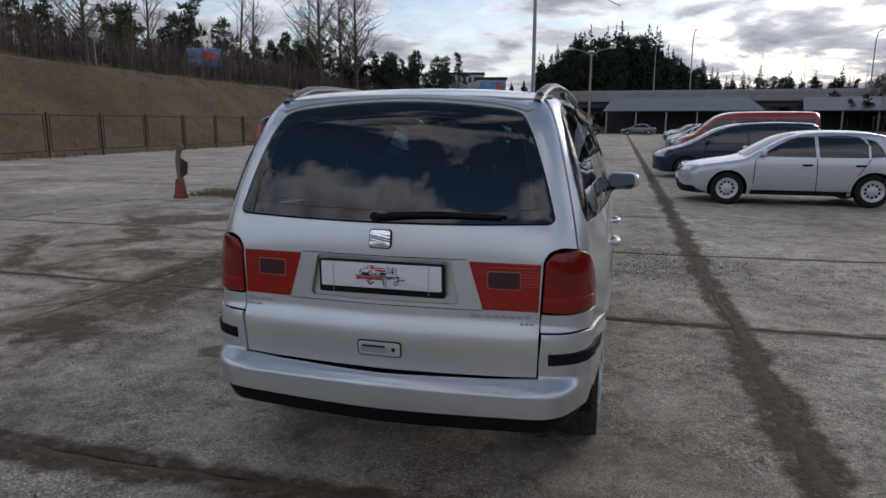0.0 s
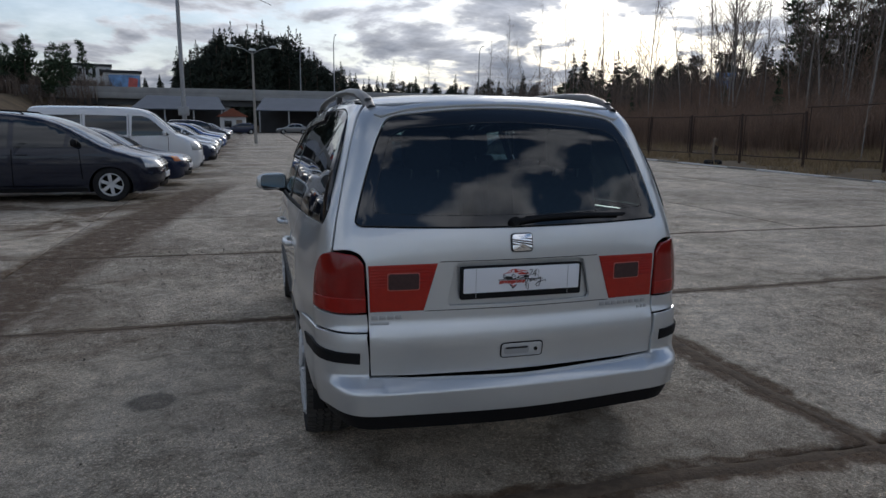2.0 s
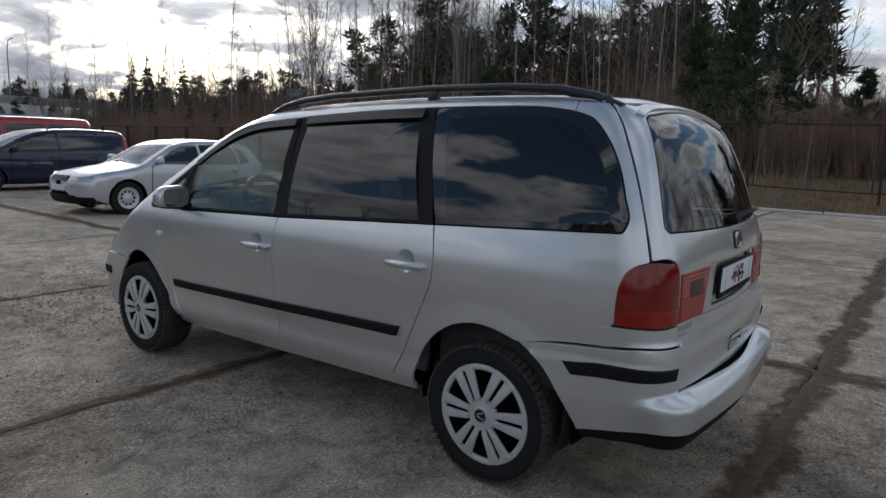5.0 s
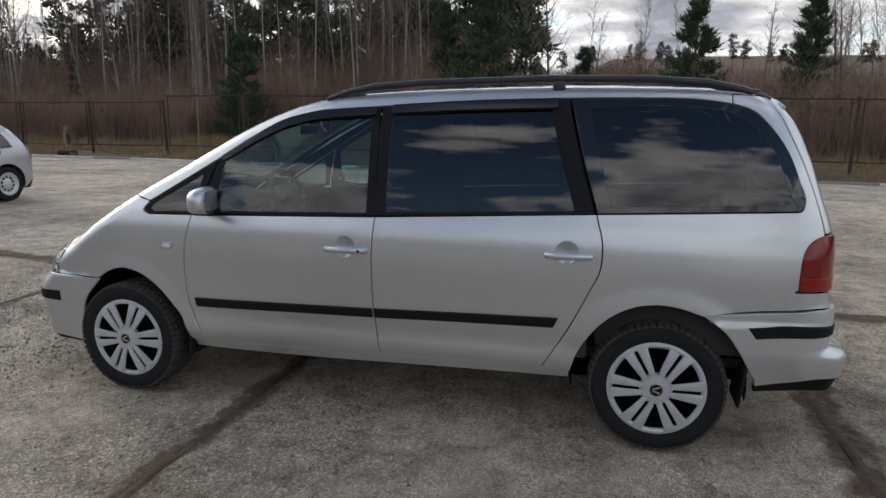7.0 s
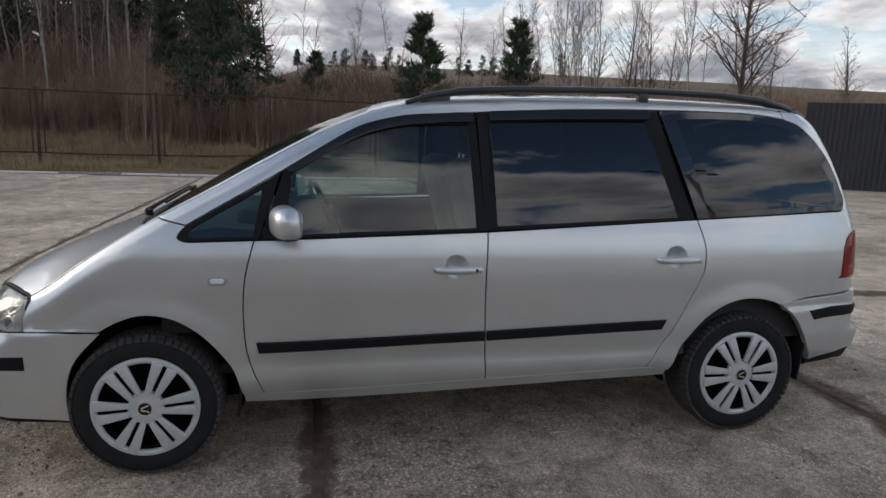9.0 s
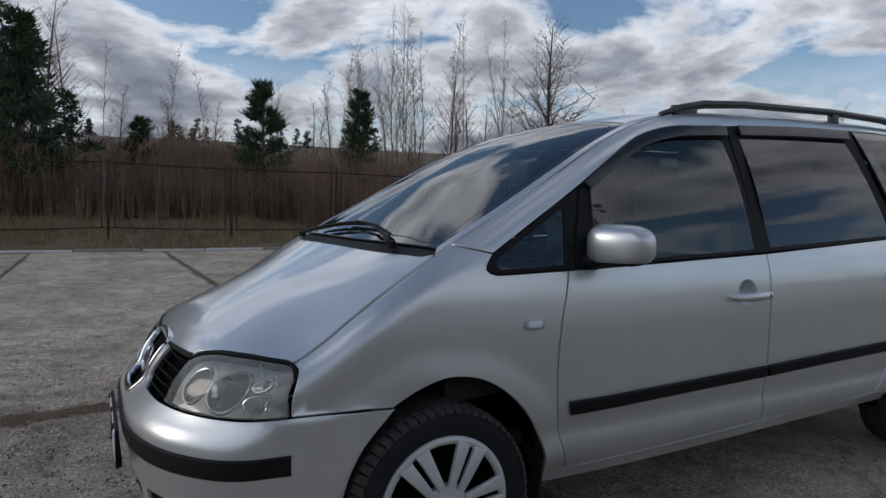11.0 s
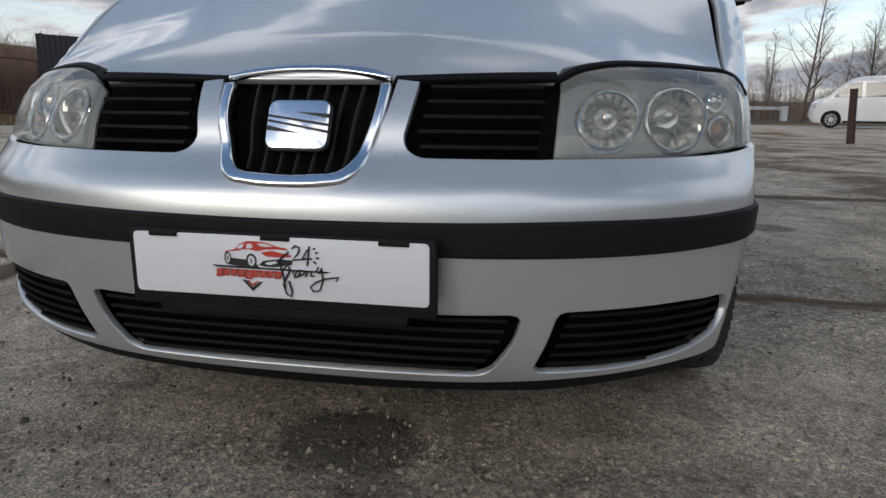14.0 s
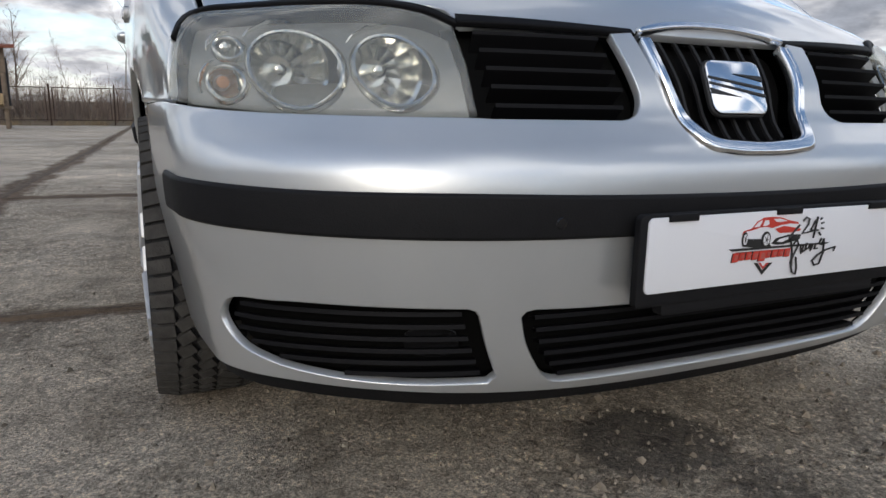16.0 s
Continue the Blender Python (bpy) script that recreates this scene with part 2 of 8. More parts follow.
def concrete_material():
    m = bpy.data.materials.new("concrete")
    m.use_nodes = True
    nt = m.node_tree
    L = nt.links.new
    b = nt.nodes["Principled BSDF"]
    pos = nt.nodes.new("ShaderNodeNewGeometry").outputs["Position"]

    def noise_at(scale, detail, rough=.6, dist=0.0):
        n = node(nt, "ShaderNodeTexNoise", Scale=scale, Detail=detail, Roughness=rough, Distortion=dist)
        L(pos, n.inputs["Vector"])
        return n.outputs["Fac"]

    def ramp(fac, *stops):
        r = nt.nodes.new("ShaderNodeValToRGB")
        e = r.color_ramp.elements
        e[0].position, e[0].color = stops[0][0], (*stops[0][1], 1)
        e[1].position, e[1].color = stops[-1][0], (*stops[-1][1], 1)
        for p, c in stops[1:-1]:
            k = e.new(p)
            k.color = (*c, 1)
        L(fac, r.inputs[0])
        return r.outputs[0]

    def mixc(fac, a, c, blend="MIX"):
        x = nt.nodes.new("ShaderNodeMix")
        x.data_type, x.blend_type = "RGBA", blend
        for s, v in (("Factor", fac), ("A", a), ("B", c)):
            if hasattr(v, "is_output"):
                L(v, x.inputs[s])
            elif isinstance(v, tuple):
                x.inputs[s].default_value = (*v, 1)
            else:
                x.inputs[s].default_value = v
        return x.outputs["Result"]

    def math_(op, a, c=None):
        x = nt.nodes.new("ShaderNodeMath")
        x.operation = op
        for i, v in enumerate((a, c)):
            if v is None:
                continue
            if hasattr(v, "is_output"):
                L(v, x.inputs[i])
            else:
                x.inputs[i].default_value = v
        return x.outputs[0]

    base = ramp(noise_at(.55, 5), (.3, (.430, .378, .304)), (.5, (.575, .516, .428)), (.72, (.635, .580, .494)))
    # grain and exposed aggregate
    grain = ramp(noise_at(55, 5, .75), (.3, (.58, .55, .52)), (.5, (1, .99, .97)), (.74, (1.42, 1.40, 1.36)))
    c = mixc(1.0, base, grain, "MULTIPLY")
    speck = ramp(noise_at(150, 4, .8), (.35, (.36, .34, .32)), (.5, (1, .99, .98)), (.65, (1.95, 1.90, 1.83)))
    c = mixc(1.0, c, mixc(1.0, c, speck, "MULTIPLY"))
    mottle = ramp(noise_at(4.5, 7, .72, .6), (.30, (.52, .49, .46)), (.5, (1, .98, .96)), (.70, (1.36, 1.34, 1.31)))
    c = mixc(1.0, c, mottle, "MULTIPLY")
    vor = node(nt, "ShaderNodeTexVoronoi", Scale=48.0)
    L(pos, vor.inputs["Vector"])
    stone = ramp(vor.outputs["Distance"], (.12, (1.35, 1.32, 1.28)), (.34, (.92, .91, .90)), (.6, (.66, .65, .64)))
    worn = ramp(noise_at(.9, 6, .65, .4), (.40, (0, 0, 0)), (.56, (1, 1, 1)))
    c = mixc(worn, c, mixc(1.0, c, stone, "MULTIPLY"))
    # scuffed pits, in fields
    field = ramp(noise_at(.8, 4, .6, .3), (.40, (.25, .25, .25)), (.58, (1, 1, 1)))
    pit = math_("MULTIPLY", ramp(noise_at(17, 5, .66, .5), (.55, (0, 0, 0)), (.62, (1, 1, 1))), field)
    c = mixc(pit, c, mixc(1.0, c, (.56, .53, .50), "MULTIPLY"))
    # damp dirt: along the joints and in wandering patches
    sep = nt.nodes.new("ShaderNodeSeparateXYZ")
    L(pos, sep.inputs[0])
    wob = math_("MULTIPLY", math_("SUBTRACT", noise_at(1.6, 6, .68), .5), .42)
    wob2 = math_("MULTIPLY", math_("SUBTRACT", noise_at(.45, 5), .5), 3.2)

    def band(coord, at, width):
        d = math_("ABSOLUTE", math_("ADD", math_("SUBTRACT", coord, at), wob2 if width > 1 else wob))
        r = nt.nodes.new("ShaderNodeMapRange")
        r.inputs["From Min"].default_value, r.inputs["From Max"].default_value = width, width * .6
        L(d, r.inputs["Value"])
        return r.outputs[0]
    bend = math_("MULTIPLY", math_("MAXIMUM", math_("SUBTRACT", sep.outputs[1], 2.5), 0), .12)
    track = band(math_("SUBTRACT", sep.outputs[0], bend), -3.38, .62)
    track = math_("MULTIPLY", track, band(sep.outputs[1], 6.0, 8.5))
    dirt = math_("MAXIMUM", band(sep.outputs[0], 1.85, .16), track)
    dirt = math_("MAXIMUM", dirt, band(sep.outputs[1], -2.36, .15))
    dirt = math_("MAXIMUM", dirt, math_("MULTIPLY", band(sep.outputs[1], .68, .09), .85))
    dirt = math_("MAXIMUM", dirt, math_("MULTIPLY", band(sep.outputs[1], 3.70, .06), .7))
    swath = ramp(noise_at(.75, 6, .65, .7), (.45, (0, 0, 0)), (.57, (.95, .95, .95)))
    dirt = math_("MAXIMUM", dirt, math_("MULTIPLY", band(sep.outputs[0], -5.0, 3.4), swath))
    patch = ramp(noise_at(.33, 6, .6, .8), (.53, (0, 0, 0)), (.67, (1, 1, 1)))
    fine = ramp(noise_at(7, 5, .7), (.30, (.45, .45, .45)), (.5, (1, 1, 1)))
    dirt = math_("MULTIPLY", math_("MAXIMUM", dirt, math_("MULTIPLY", patch, .5)), fine)
    soil = ramp(noise_at(30, 4), (.3, (.086, .053, .029)), (.7, (.172, .110, .064)))
    c = mixc(dirt, c, soil)
    # dark oil and water spots
    def spot(x, y, r, k):
        d = nt.nodes.new("ShaderNodeVectorMath")
        d.operation = "DISTANCE"
        L(pos, d.inputs[0])
        d.inputs[1].default_value = (x, y, 0)
        q = math_("ADD", d.outputs["Value"], math_("MULTIPLY", math_("SUBTRACT", noise_at(5, 5), .5), r * 1.1))
        rr = nt.nodes.new("ShaderNodeMapRange")
        rr.inputs["From Min"].default_value, rr.inputs["From Max"].default_value = r * 1.05, r * .8
        rr.inputs["To Max"].default_value = k
        L(q, rr.inputs["Value"])
        return rr.outputs[0]
    wet = math_("MAXIMUM", spot(-1.69, -.88, .14, .62), math_("MAXIMUM", spot(-.02, 2.02, .17, .75), spot(-.12, 2.2, .10, .4)))
    c = mixc(wet, c, (.055, .048, .042))
    # slab by slab
    oi = nt.nodes.new("ShaderNodeObjectInfo")
    mr = nt.nodes.new("ShaderNodeMapRange")
    mr.inputs["To Min"].default_value, mr.inputs["To Max"].default_value = .90, 1.10
    L(oi.outputs["Random"], mr.inputs["Value"])
    s = nt.nodes.new("ShaderNodeVectorMath")
    s.operation = "SCALE"
    L(c, s.inputs[0])
    L(mr.outputs[0], s.inputs["Scale"])
    L(s.outputs[0], b.inputs["Base Color"])
    b.inputs["Roughness"].default_value = .82
    b.inputs["Specular IOR Level"].default_value = .35
    h = math_("ADD", math_("MULTIPLY", noise_at(26, 9, .78), 1.3), math_("MULTIPLY", math_("MULTIPLY", vor.outputs["Distance"], worn), -.35))
    h = math_("SUBTRACT", h, math_("MULTIPLY", pit, .5))
    h = math_("ADD", h, math_("MULTIPLY", noise_at(105, 4, .75), .55))
    bp = node(nt, "ShaderNodeBump", Strength=1.0, Distance=.014)
    L(h, bp.inputs["Height"])
    L(bp.outputs[0], b.inputs["Normal"])
    return m


def earth_material():
    m = material("earth", (.10, .085, .06), .95, vary=.3, scale=1.0, bump=.5, bump_scale=12)
    nt = m.node_tree
    L = nt.links.new
    b = nt.nodes["Principled BSDF"]
    g = nt.nodes.new("ShaderNodeNewGeometry")
    n1 = node(nt, "ShaderNodeTexNoise", Scale=.18, Detail=8.0, Roughness=.68)
    n2 = node(nt, "ShaderNodeTexNoise", Scale=3.5, Detail=6.0, Roughness=.7)
    for n in (n1, n2):
        L(g.outputs["Position"], n.inputs["Vector"])
    r = nt.nodes.new("ShaderNodeValToRGB")
    e = r.color_ramp.elements
    e[0].position, e[0].color = .30, (.062, .041, .020, 1)
    e[1].position, e[1].color = .72, (.190, .130, .066, 1)
    k = e.new(.5)
    k.color = (.122, .083, .042, 1)
    mx = nt.nodes.new("ShaderNodeMath")
    mx.operation = "ADD"
    ml = nt.nodes.new("ShaderNodeMath")
    ml.operation, ml.inputs[1].default_value = "MULTIPLY_ADD", .5
    L(n2.outputs["Fac"], ml.inputs[0])
    ml.inputs[2].default_value = -.25
    L(n1.outputs["Fac"], mx.inputs[0])
    L(ml.outputs[0], mx.inputs[1])
    L(mx.outputs[0], r.inputs[0])
    L(r.outputs[0], b.inputs["Base Color"])
    return m


SOIL = material("damp_soil", (.112, .078, .050), .95, vary=.45, scale=14, bump=.8, bump_scale=60)
CONCRETE = concrete_material()
EARTH = earth_material()
GRIT = material("grit", (.225, .188, .145), .95, vary=.5, scale=30, island=True)
KERB_WHITE = material("white_kerb_paint", (.62, .61, .58), .8, vary=.25, scale=9, bump=.3)
KERB_GREY = material("kerb_concrete", (.27, .255, .23), .85, vary=.25, scale=9, bump=.3)
RUST = material("rusty_steel", (.050, .030, .022), .85, vary=.3, scale=12, bump=.2)
BARK = material("bark", (.11, .085, .066), .95, vary=.3, scale=9, bump=.5, bump_scale=25)
BIRCH = material("birch_bark", (.27, .25, .225), .85, vary=.35, scale=6, bump=.3, bump_scale=20)
TWIG = material("twigs", (.165, .125, .10), .95, vary=.3, scale=.6, island=True)
TWIG_RED = material("reddish_brush", (.235, .155, .110), .95, vary=.35, scale=.5, island=True)
NEEDLE = material("pine_needles", (.045, .072, .036), .85, vary=.4, scale=2.5, island=True)
NEEDLE_FAR = material("far_needles", (.030, .040, .028), .9, vary=.35, scale=.8, island=True)
DRY_GRASS = material("dry_grass", (.27, .195, .108), .95, vary=.35, scale=2, island=True)
STEEL = material("galvanised_steel", (.30, .31, .32), .55, .4, vary=.15, scale=6)
POLE = material("concrete_pole", (.30, .28, .25), .85, vary=.2, scale=5, bump=.2)
BRIDGE = material("bridge_concrete", (.33, .33, .32), .85, vary=.18, scale=.5, bump=.2, bump_scale=5)
# darker copy of the bridge concrete, shade put into the colour
BRIDGE_DARK = material("bridge_shade", (.09, .095, .10), .9, vary=.2, scale=.5)
SHEET_BLUE = material("blue_grey_roof", (.085, .10, .125), .55, .2, vary=.15, scale=.8)
SHEET_DARK = material("dark_sheet", (.045, .046, .050), .6, .2, vary=.2, scale=.7)
BEIGE = material("beige_render", (.42, .36, .28), .9, vary=.2, scale=.6)
WHITE_WALL = material("white_wall", (.55, .56, .56), .85, vary=.1, scale=.5)
BOARD_BLUE = material("billboard_print", (.16, .30, .52), .5, vary=.5, scale=.9)
BOARD_RED = material("billboard_red", (.55, .12, .10), .5, vary=.3, scale=.9)
RED_WOOD = material("rust_red_paint", (.22, .075, .045), .85, vary=.35, scale=14, bump=.3)
WOOD = material("weathered_wood", (.20, .155, .115), .9, vary=.3, scale=10, bump=.4)


def hazy_lens():
    """Headlight plastic: clear with a milky film."""
    m = glass("headlight_lens", (1, 1, .97), .03, .92, 1.5)
    nt = m.node_tree
    out = nt.nodes["Material Output"]
    last = out.inputs[0].links[0].from_socket
    d = nt.nodes.new("ShaderNodeBsdfDiffuse")
    d.inputs[0].default_value = (.62, .63, .58, 1)
    x = nt.nodes.new("ShaderNodeMixShader")
    n = nt.nodes.new("ShaderNodeTexNoise")
    n.inputs["Scale"].default_value = 9
    r = nt.nodes.new("ShaderNodeMapRange")
    r.inputs["To Min"].default_value, r.inputs["To Max"].default_value = .12, .28
    nt.links.new(n.outputs["Fac"], r.inputs["Value"])
    nt.links.new(r.outputs[0], x.inputs[0])
    nt.links.new(last, x.inputs[1])
    nt.links.new(d.outputs[0], x.inputs[2])
    nt.links.new(x.outputs[0], out.inputs[0])
    return m


LENS = hazy_lens()
REFLECTOR = material("reflector", (.78, .78, .74), .16, 1.0)
HOUSING = material("headlight_bezel", (.30, .30, .285), .40, .5, vary=.2, scale=20)
AMBER = material("amber_bulb", (.55, .22, .08), .3)
LOGO_RED = material("logo_red", (.52, .045, .03), .5)
LOGO_BLACK = material("logo_black", (.02, .02, .02), .5)
MIRROR = material("mirror_glass", (.75, .80, .85), .03, 1.0)
SILVER_DULL = material("silver_trim", (.42, .43, .44), .4, .5)

# ---- mesh helpers ----
from mathutils.geometry import delaunay_2d_cdt


def mesh_object(name, verts, faces, material, parent=None, label="", smooth=True, normals=None):
    me = bpy.data.meshes.new(name)
    me.from_pydata([tuple(v) for v in verts], [], [tuple(int(i) for i in f) for f in faces])
    if material:
        me.materials.append(material)
    me.polygons.foreach_set("use_smooth", [smooth] * len(me.polygons))
    me.update()
    if normals is not None:
        me.normals_split_custom_set_from_vertices([tuple(n) for n in normals])
    ob = new(name, me)
    ob.parent = parent
    return tagged(ob, label)


def part(name, bm, material, parent=None, label="", sharp=35):
    """Links a bmesh as one mesh object under a thing."""
    me = bpy.data.meshes.new(name)
    bm.normal_update()
    lim = radians(sharp)
    for f in bm.faces:
        f.smooth = True
    for e in bm.edges:
        if len(e.link_faces) == 2 and e.calc_face_angle(0) > lim:
            e.smooth = False
    bm.to_mesh(me)
    bm.free()
    for m in material if isinstance(material, (list, tuple)) else [material]:
        me.materials.append(m)
    ob = new(name, me)
    ob.parent = parent
    return tagged(ob, label)


def thing(name, label, category, group="", m=None):
    ob = new(name)
    ob.empty_display_size = 0.2
    if m is not None:
        ob.matrix_basis = m
    return tagged(ob, label, category, group)


def add_box(bm, size, m=None, bevel=0.0, seg=2, taper=1.0):
    """A box with rounded edges, its middle at the origin of m. taper: the top's size by the bottom's."""
    r = bmesh.ops.create_cube(bm, size=1)
    vs = r["verts"]
    for v in vs:
        k = taper if v.co.z > 0 else 1
        v.co = Vector((v.co.x * size[0] * k, v.co.y * size[1] * k, v.co.z * size[2]))
    if bevel:
        es = list({e for v in vs for e in v.link_edges})
        r = bmesh.ops.bevel(bm, geom=es, offset=bevel, segments=seg, affect="EDGES", profile=0.5, clamp_overlap=True)
        vs = list({v for f in r["faces"] for v in f.verts} | {v for v in vs if v.is_valid})
    if m is not None:
        bmesh.ops.transform(bm, matrix=m, verts=vs)
    return vs


def box(size, m=None, bevel=0.0, seg=2, taper=1.0):
    bm = bmesh.new()
    add_box(bm, size, m, bevel, seg, taper)
    return bm


def add_lathe(bm, profile, n=32, m=None, closed=False):
    """Turns (radius, height) points round z."""
    rings = []
    for r, h in profile:
        if r < 1e-6:
            rings.append([bm.verts.new((0, 0, h))])
        else:
            rings.append([bm.verts.new((r * math.cos(2 * math.pi * i / n), r * math.sin(2 * math.pi * i / n), h)) for i in range(n)])
    pairs = list(zip(rings, rings[1:])) + ([(rings[-1], rings[0])] if closed else [])
    for a, b in pairs:
        for i in range(n):
            j = (i + 1) % n
            q = [a[i % len(a)], a[j % len(a)], b[j % len(b)], b[i % len(b)]]
            u = []
            for v in q:
                if v not in u:
                    u.append(v)
            if len(u) > 2:
                bm.faces.new(u)
    vs = [v for r in rings for v in r]
    if m is not None:
        bmesh.ops.transform(bm, matrix=m, verts=vs)
    return vs


def lathe(profile, n=32, m=None, closed=False):
    bm = bmesh.new()
    add_lathe(bm, profile, n, m, closed)
    return bm


def add_tube(bm, path, radius, n=8, flat=1.0, cap=True):
    """Sweeps a round or flattened section along points. radius: a number or one a point."""
    pts = [Vector(p) for p in path]
    rings = []
    side = None
    for i, p in enumerate(pts):
        d = (pts[min(i + 1, len(pts) - 1)] - pts[max(i - 1, 0)]).normalized()
        if side is None:
            side = d.cross(Vector((0, 0, 1)))
            if side.length < 1e-3:
                side = Vector((1, 0, 0))
        side = (side - d * side.dot(d)).normalized()
        up = side.cross(d)
        r = radius[i] if isinstance(radius, (list, tuple)) else radius
        rings.append([bm.verts.new(p + side * r * math.cos(2 * math.pi * k / n) + up * r * flat * math.sin(2 * math.pi * k / n)) for k in range(n)])
    for a, b in zip(rings, rings[1:]):
        for k in range(n):
            bm.faces.new((a[k], a[(k + 1) % n], b[(k + 1) % n], b[k]))
    if cap:
        bm.faces.new(rings[0][::-1])
        bm.faces.new(rings[-1])
    return rings


def tube(path, radius, n=8, flat=1.0, cap=True):
    bm = bmesh.new()
    add_tube(bm, path, radius, n, flat, cap)
    return bm


def add_prism(bm, outline, depth, m=None, bevel=0.0):
    """A plate: the outline in xy, thick along z from 0 to depth."""
    a = [bm.verts.new((x, y, 0)) for x, y in outline]
    b = [bm.verts.new((x, y, depth)) for x, y in outline]
    n = len(a)
    area = sum(outline[i][0] * outline[(i + 1) % n][1] - outline[(i + 1) % n][0] * outline[i][1] for i in range(n))
    if (area > 0) == (depth < 0):
        a, b = a[::-1], b[::-1]
    fs = [bm.faces.new(a[::-1]), bm.faces.new(b)]
    fs += [bm.faces.new((a[i], a[(i + 1) % n], b[(i + 1) % n], b[i])) for i in range(n)]
    vs = a + b
    if bevel:
        es = list({e for f in fs[1:2] for e in f.edges})
        r = bmesh.ops.bevel(bm, geom=es, offset=bevel, segments=2, affect="EDGES", profile=0.5, clamp_overlap=True)
        vs = list({v for v in vs if v.is_valid} | {v for f in r["faces"] for v in f.verts})
    if m is not None:
        bmesh.ops.transform(bm, matrix=m, verts=vs)
    return vs


def prism(outline, depth, m=None, bevel=0.0):
    bm = bmesh.new()
    add_prism(bm, outline, depth, m, bevel)
    return bm


def smooth_loop(pts, step):
    """A closed outline through 2D points, smooth but at points given with a third value."""
    n = len(pts)
    out = []
    for i in range(n):
        p0, p1, p2, p3 = (np.array(pts[(i + k) % n][:2], float) for k in (-1, 0, 1, 2))
        c1, c2 = len(pts[i]) > 2, len(pts[(i + 1) % n]) > 2
        d = np.linalg.norm(p2 - p1)
        def tangent(a, b, c):
            u, v = np.linalg.norm(b - a) + 1e-9, np.linalg.norm(c - b) + 1e-9
            if u > 2.2 * v:
                return (b - a) / u
            if v > 2.2 * u:
                return (c - b) / v
            return ((b - a) / u * v + (c - b) / v * u) / (u + v)
        t1 = (p2 - p1) / d if c1 else tangent(p0, p1, p2)
        t2 = (p2 - p1) / d if c2 else tangent(p1, p2, p3)
        m = max(int(math.ceil(d / step)), 1)
        for s in np.arange(m) / m:
            out.append((1 + 2 * s) * (1 - s) ** 2 * p1 + s * (1 - s) ** 2 * d * t1 + s * s * (3 - 2 * s) * p2 + s * s * (s - 1) * d * t2)
    return np.array(out)


def shrink(loop, d):
    """The outline moved inwards by d."""
    a = np.roll(loop, 1, 0)
    b = np.roll(loop, -1, 0)
    area = np.sum(loop[:, 0] * b[:, 1] - b[:, 0] * loop[:, 1])
    t1 = loop - a
    t2 = b - loop
    t1 /= np.linalg.norm(t1, axis=1, keepdims=True) + 1e-12
    t2 /= np.linalg.norm(t2, axis=1, keepdims=True) + 1e-12
    n1 = np.stack([-t1[:, 1], t1[:, 0]], 1)
    n2 = np.stack([-t2[:, 1], t2[:, 0]], 1)
    n = n1 + n2
    n /= np.maximum(np.sum(n * n1, 1, keepdims=True), 0.7)
    return loop + n * d * (1 if area > 0 else -1)


def inside(p, loop):
    x, y = p[:, 0][:, None], p[:, 1][:, None]
    a, b = loop, np.roll(loop, -1, 0)
    c = (a[None, :, 1] > y) != (b[None, :, 1] > y)
    with np.errstate(divide="ignore", invalid="ignore"):
        xs = a[None, :, 0] + (y - a[None, :, 1]) * (b - a)[None, :, 0] / (b - a)[None, :, 1]
    return (np.sum(c & (x < xs), 1) % 2) == 1


def fill(loop, holes, res):
    """Triangles over an outline with holes: points, triangles, and the loops' indices."""
    loops = [loop] + list(holes)
    pts = np.concatenate(loops)
    edges, starts, k = [], [], 0
    for lp in loops:
        starts.append(np.arange(k, k + len(lp)))
        edges += [(k + i, k + (i + 1) % len(lp)) for i in range(len(lp))]
        k += len(lp)
    lo, hi = loop.min(0), loop.max(0)
    gx, gy = np.meshgrid(np.arange(lo[0], hi[0], res), np.arange(lo[1], hi[1], res * .866))
    gx = gx + (np.arange(gx.shape[0]) % 2)[:, None] * res / 2
    g = np.stack([gx.ravel(), gy.ravel()], 1)
    ok = inside(g, loop)
    for h in holes:
        ok &= ~inside(g, h)
    g = g[ok]
    if len(g):
        g = g[np.min(np.linalg.norm(g[:, None] - pts[None], axis=2), 1) > res * .45]
    allp = np.concatenate([pts, g]) if len(g) else pts
    vs, _, fs, orig, _, _ = delaunay_2d_cdt([Vector(p) for p in allp], edges, [], 0, 1e-6)
    vs = np.array([tuple(v) for v in vs])
    back = {}
    for i, o in enumerate(orig):
        for j in o:
            back[j] = i
    fs = np.array([f for f in fs if len(f) == 3])
    c = vs[fs].mean(1)
    ok = inside(c, loop)
    for h in holes:
        ok &= ~inside(c, h)
    return vs, fs[ok], [np.array([back.get(int(i), int(i)) for i in s]) for s in starts]


FRONT_AXIS, REAR_AXIS = 1.2, -1.3


def cf(x, y, z, *corner):
    return (math.atan2(-x, y - FRONT_AXIS) * .9, z, *corner)


def cr(x, y, z, *corner):
    return (math.atan2(-x, REAR_AXIS - y) * .9, z, *corner)


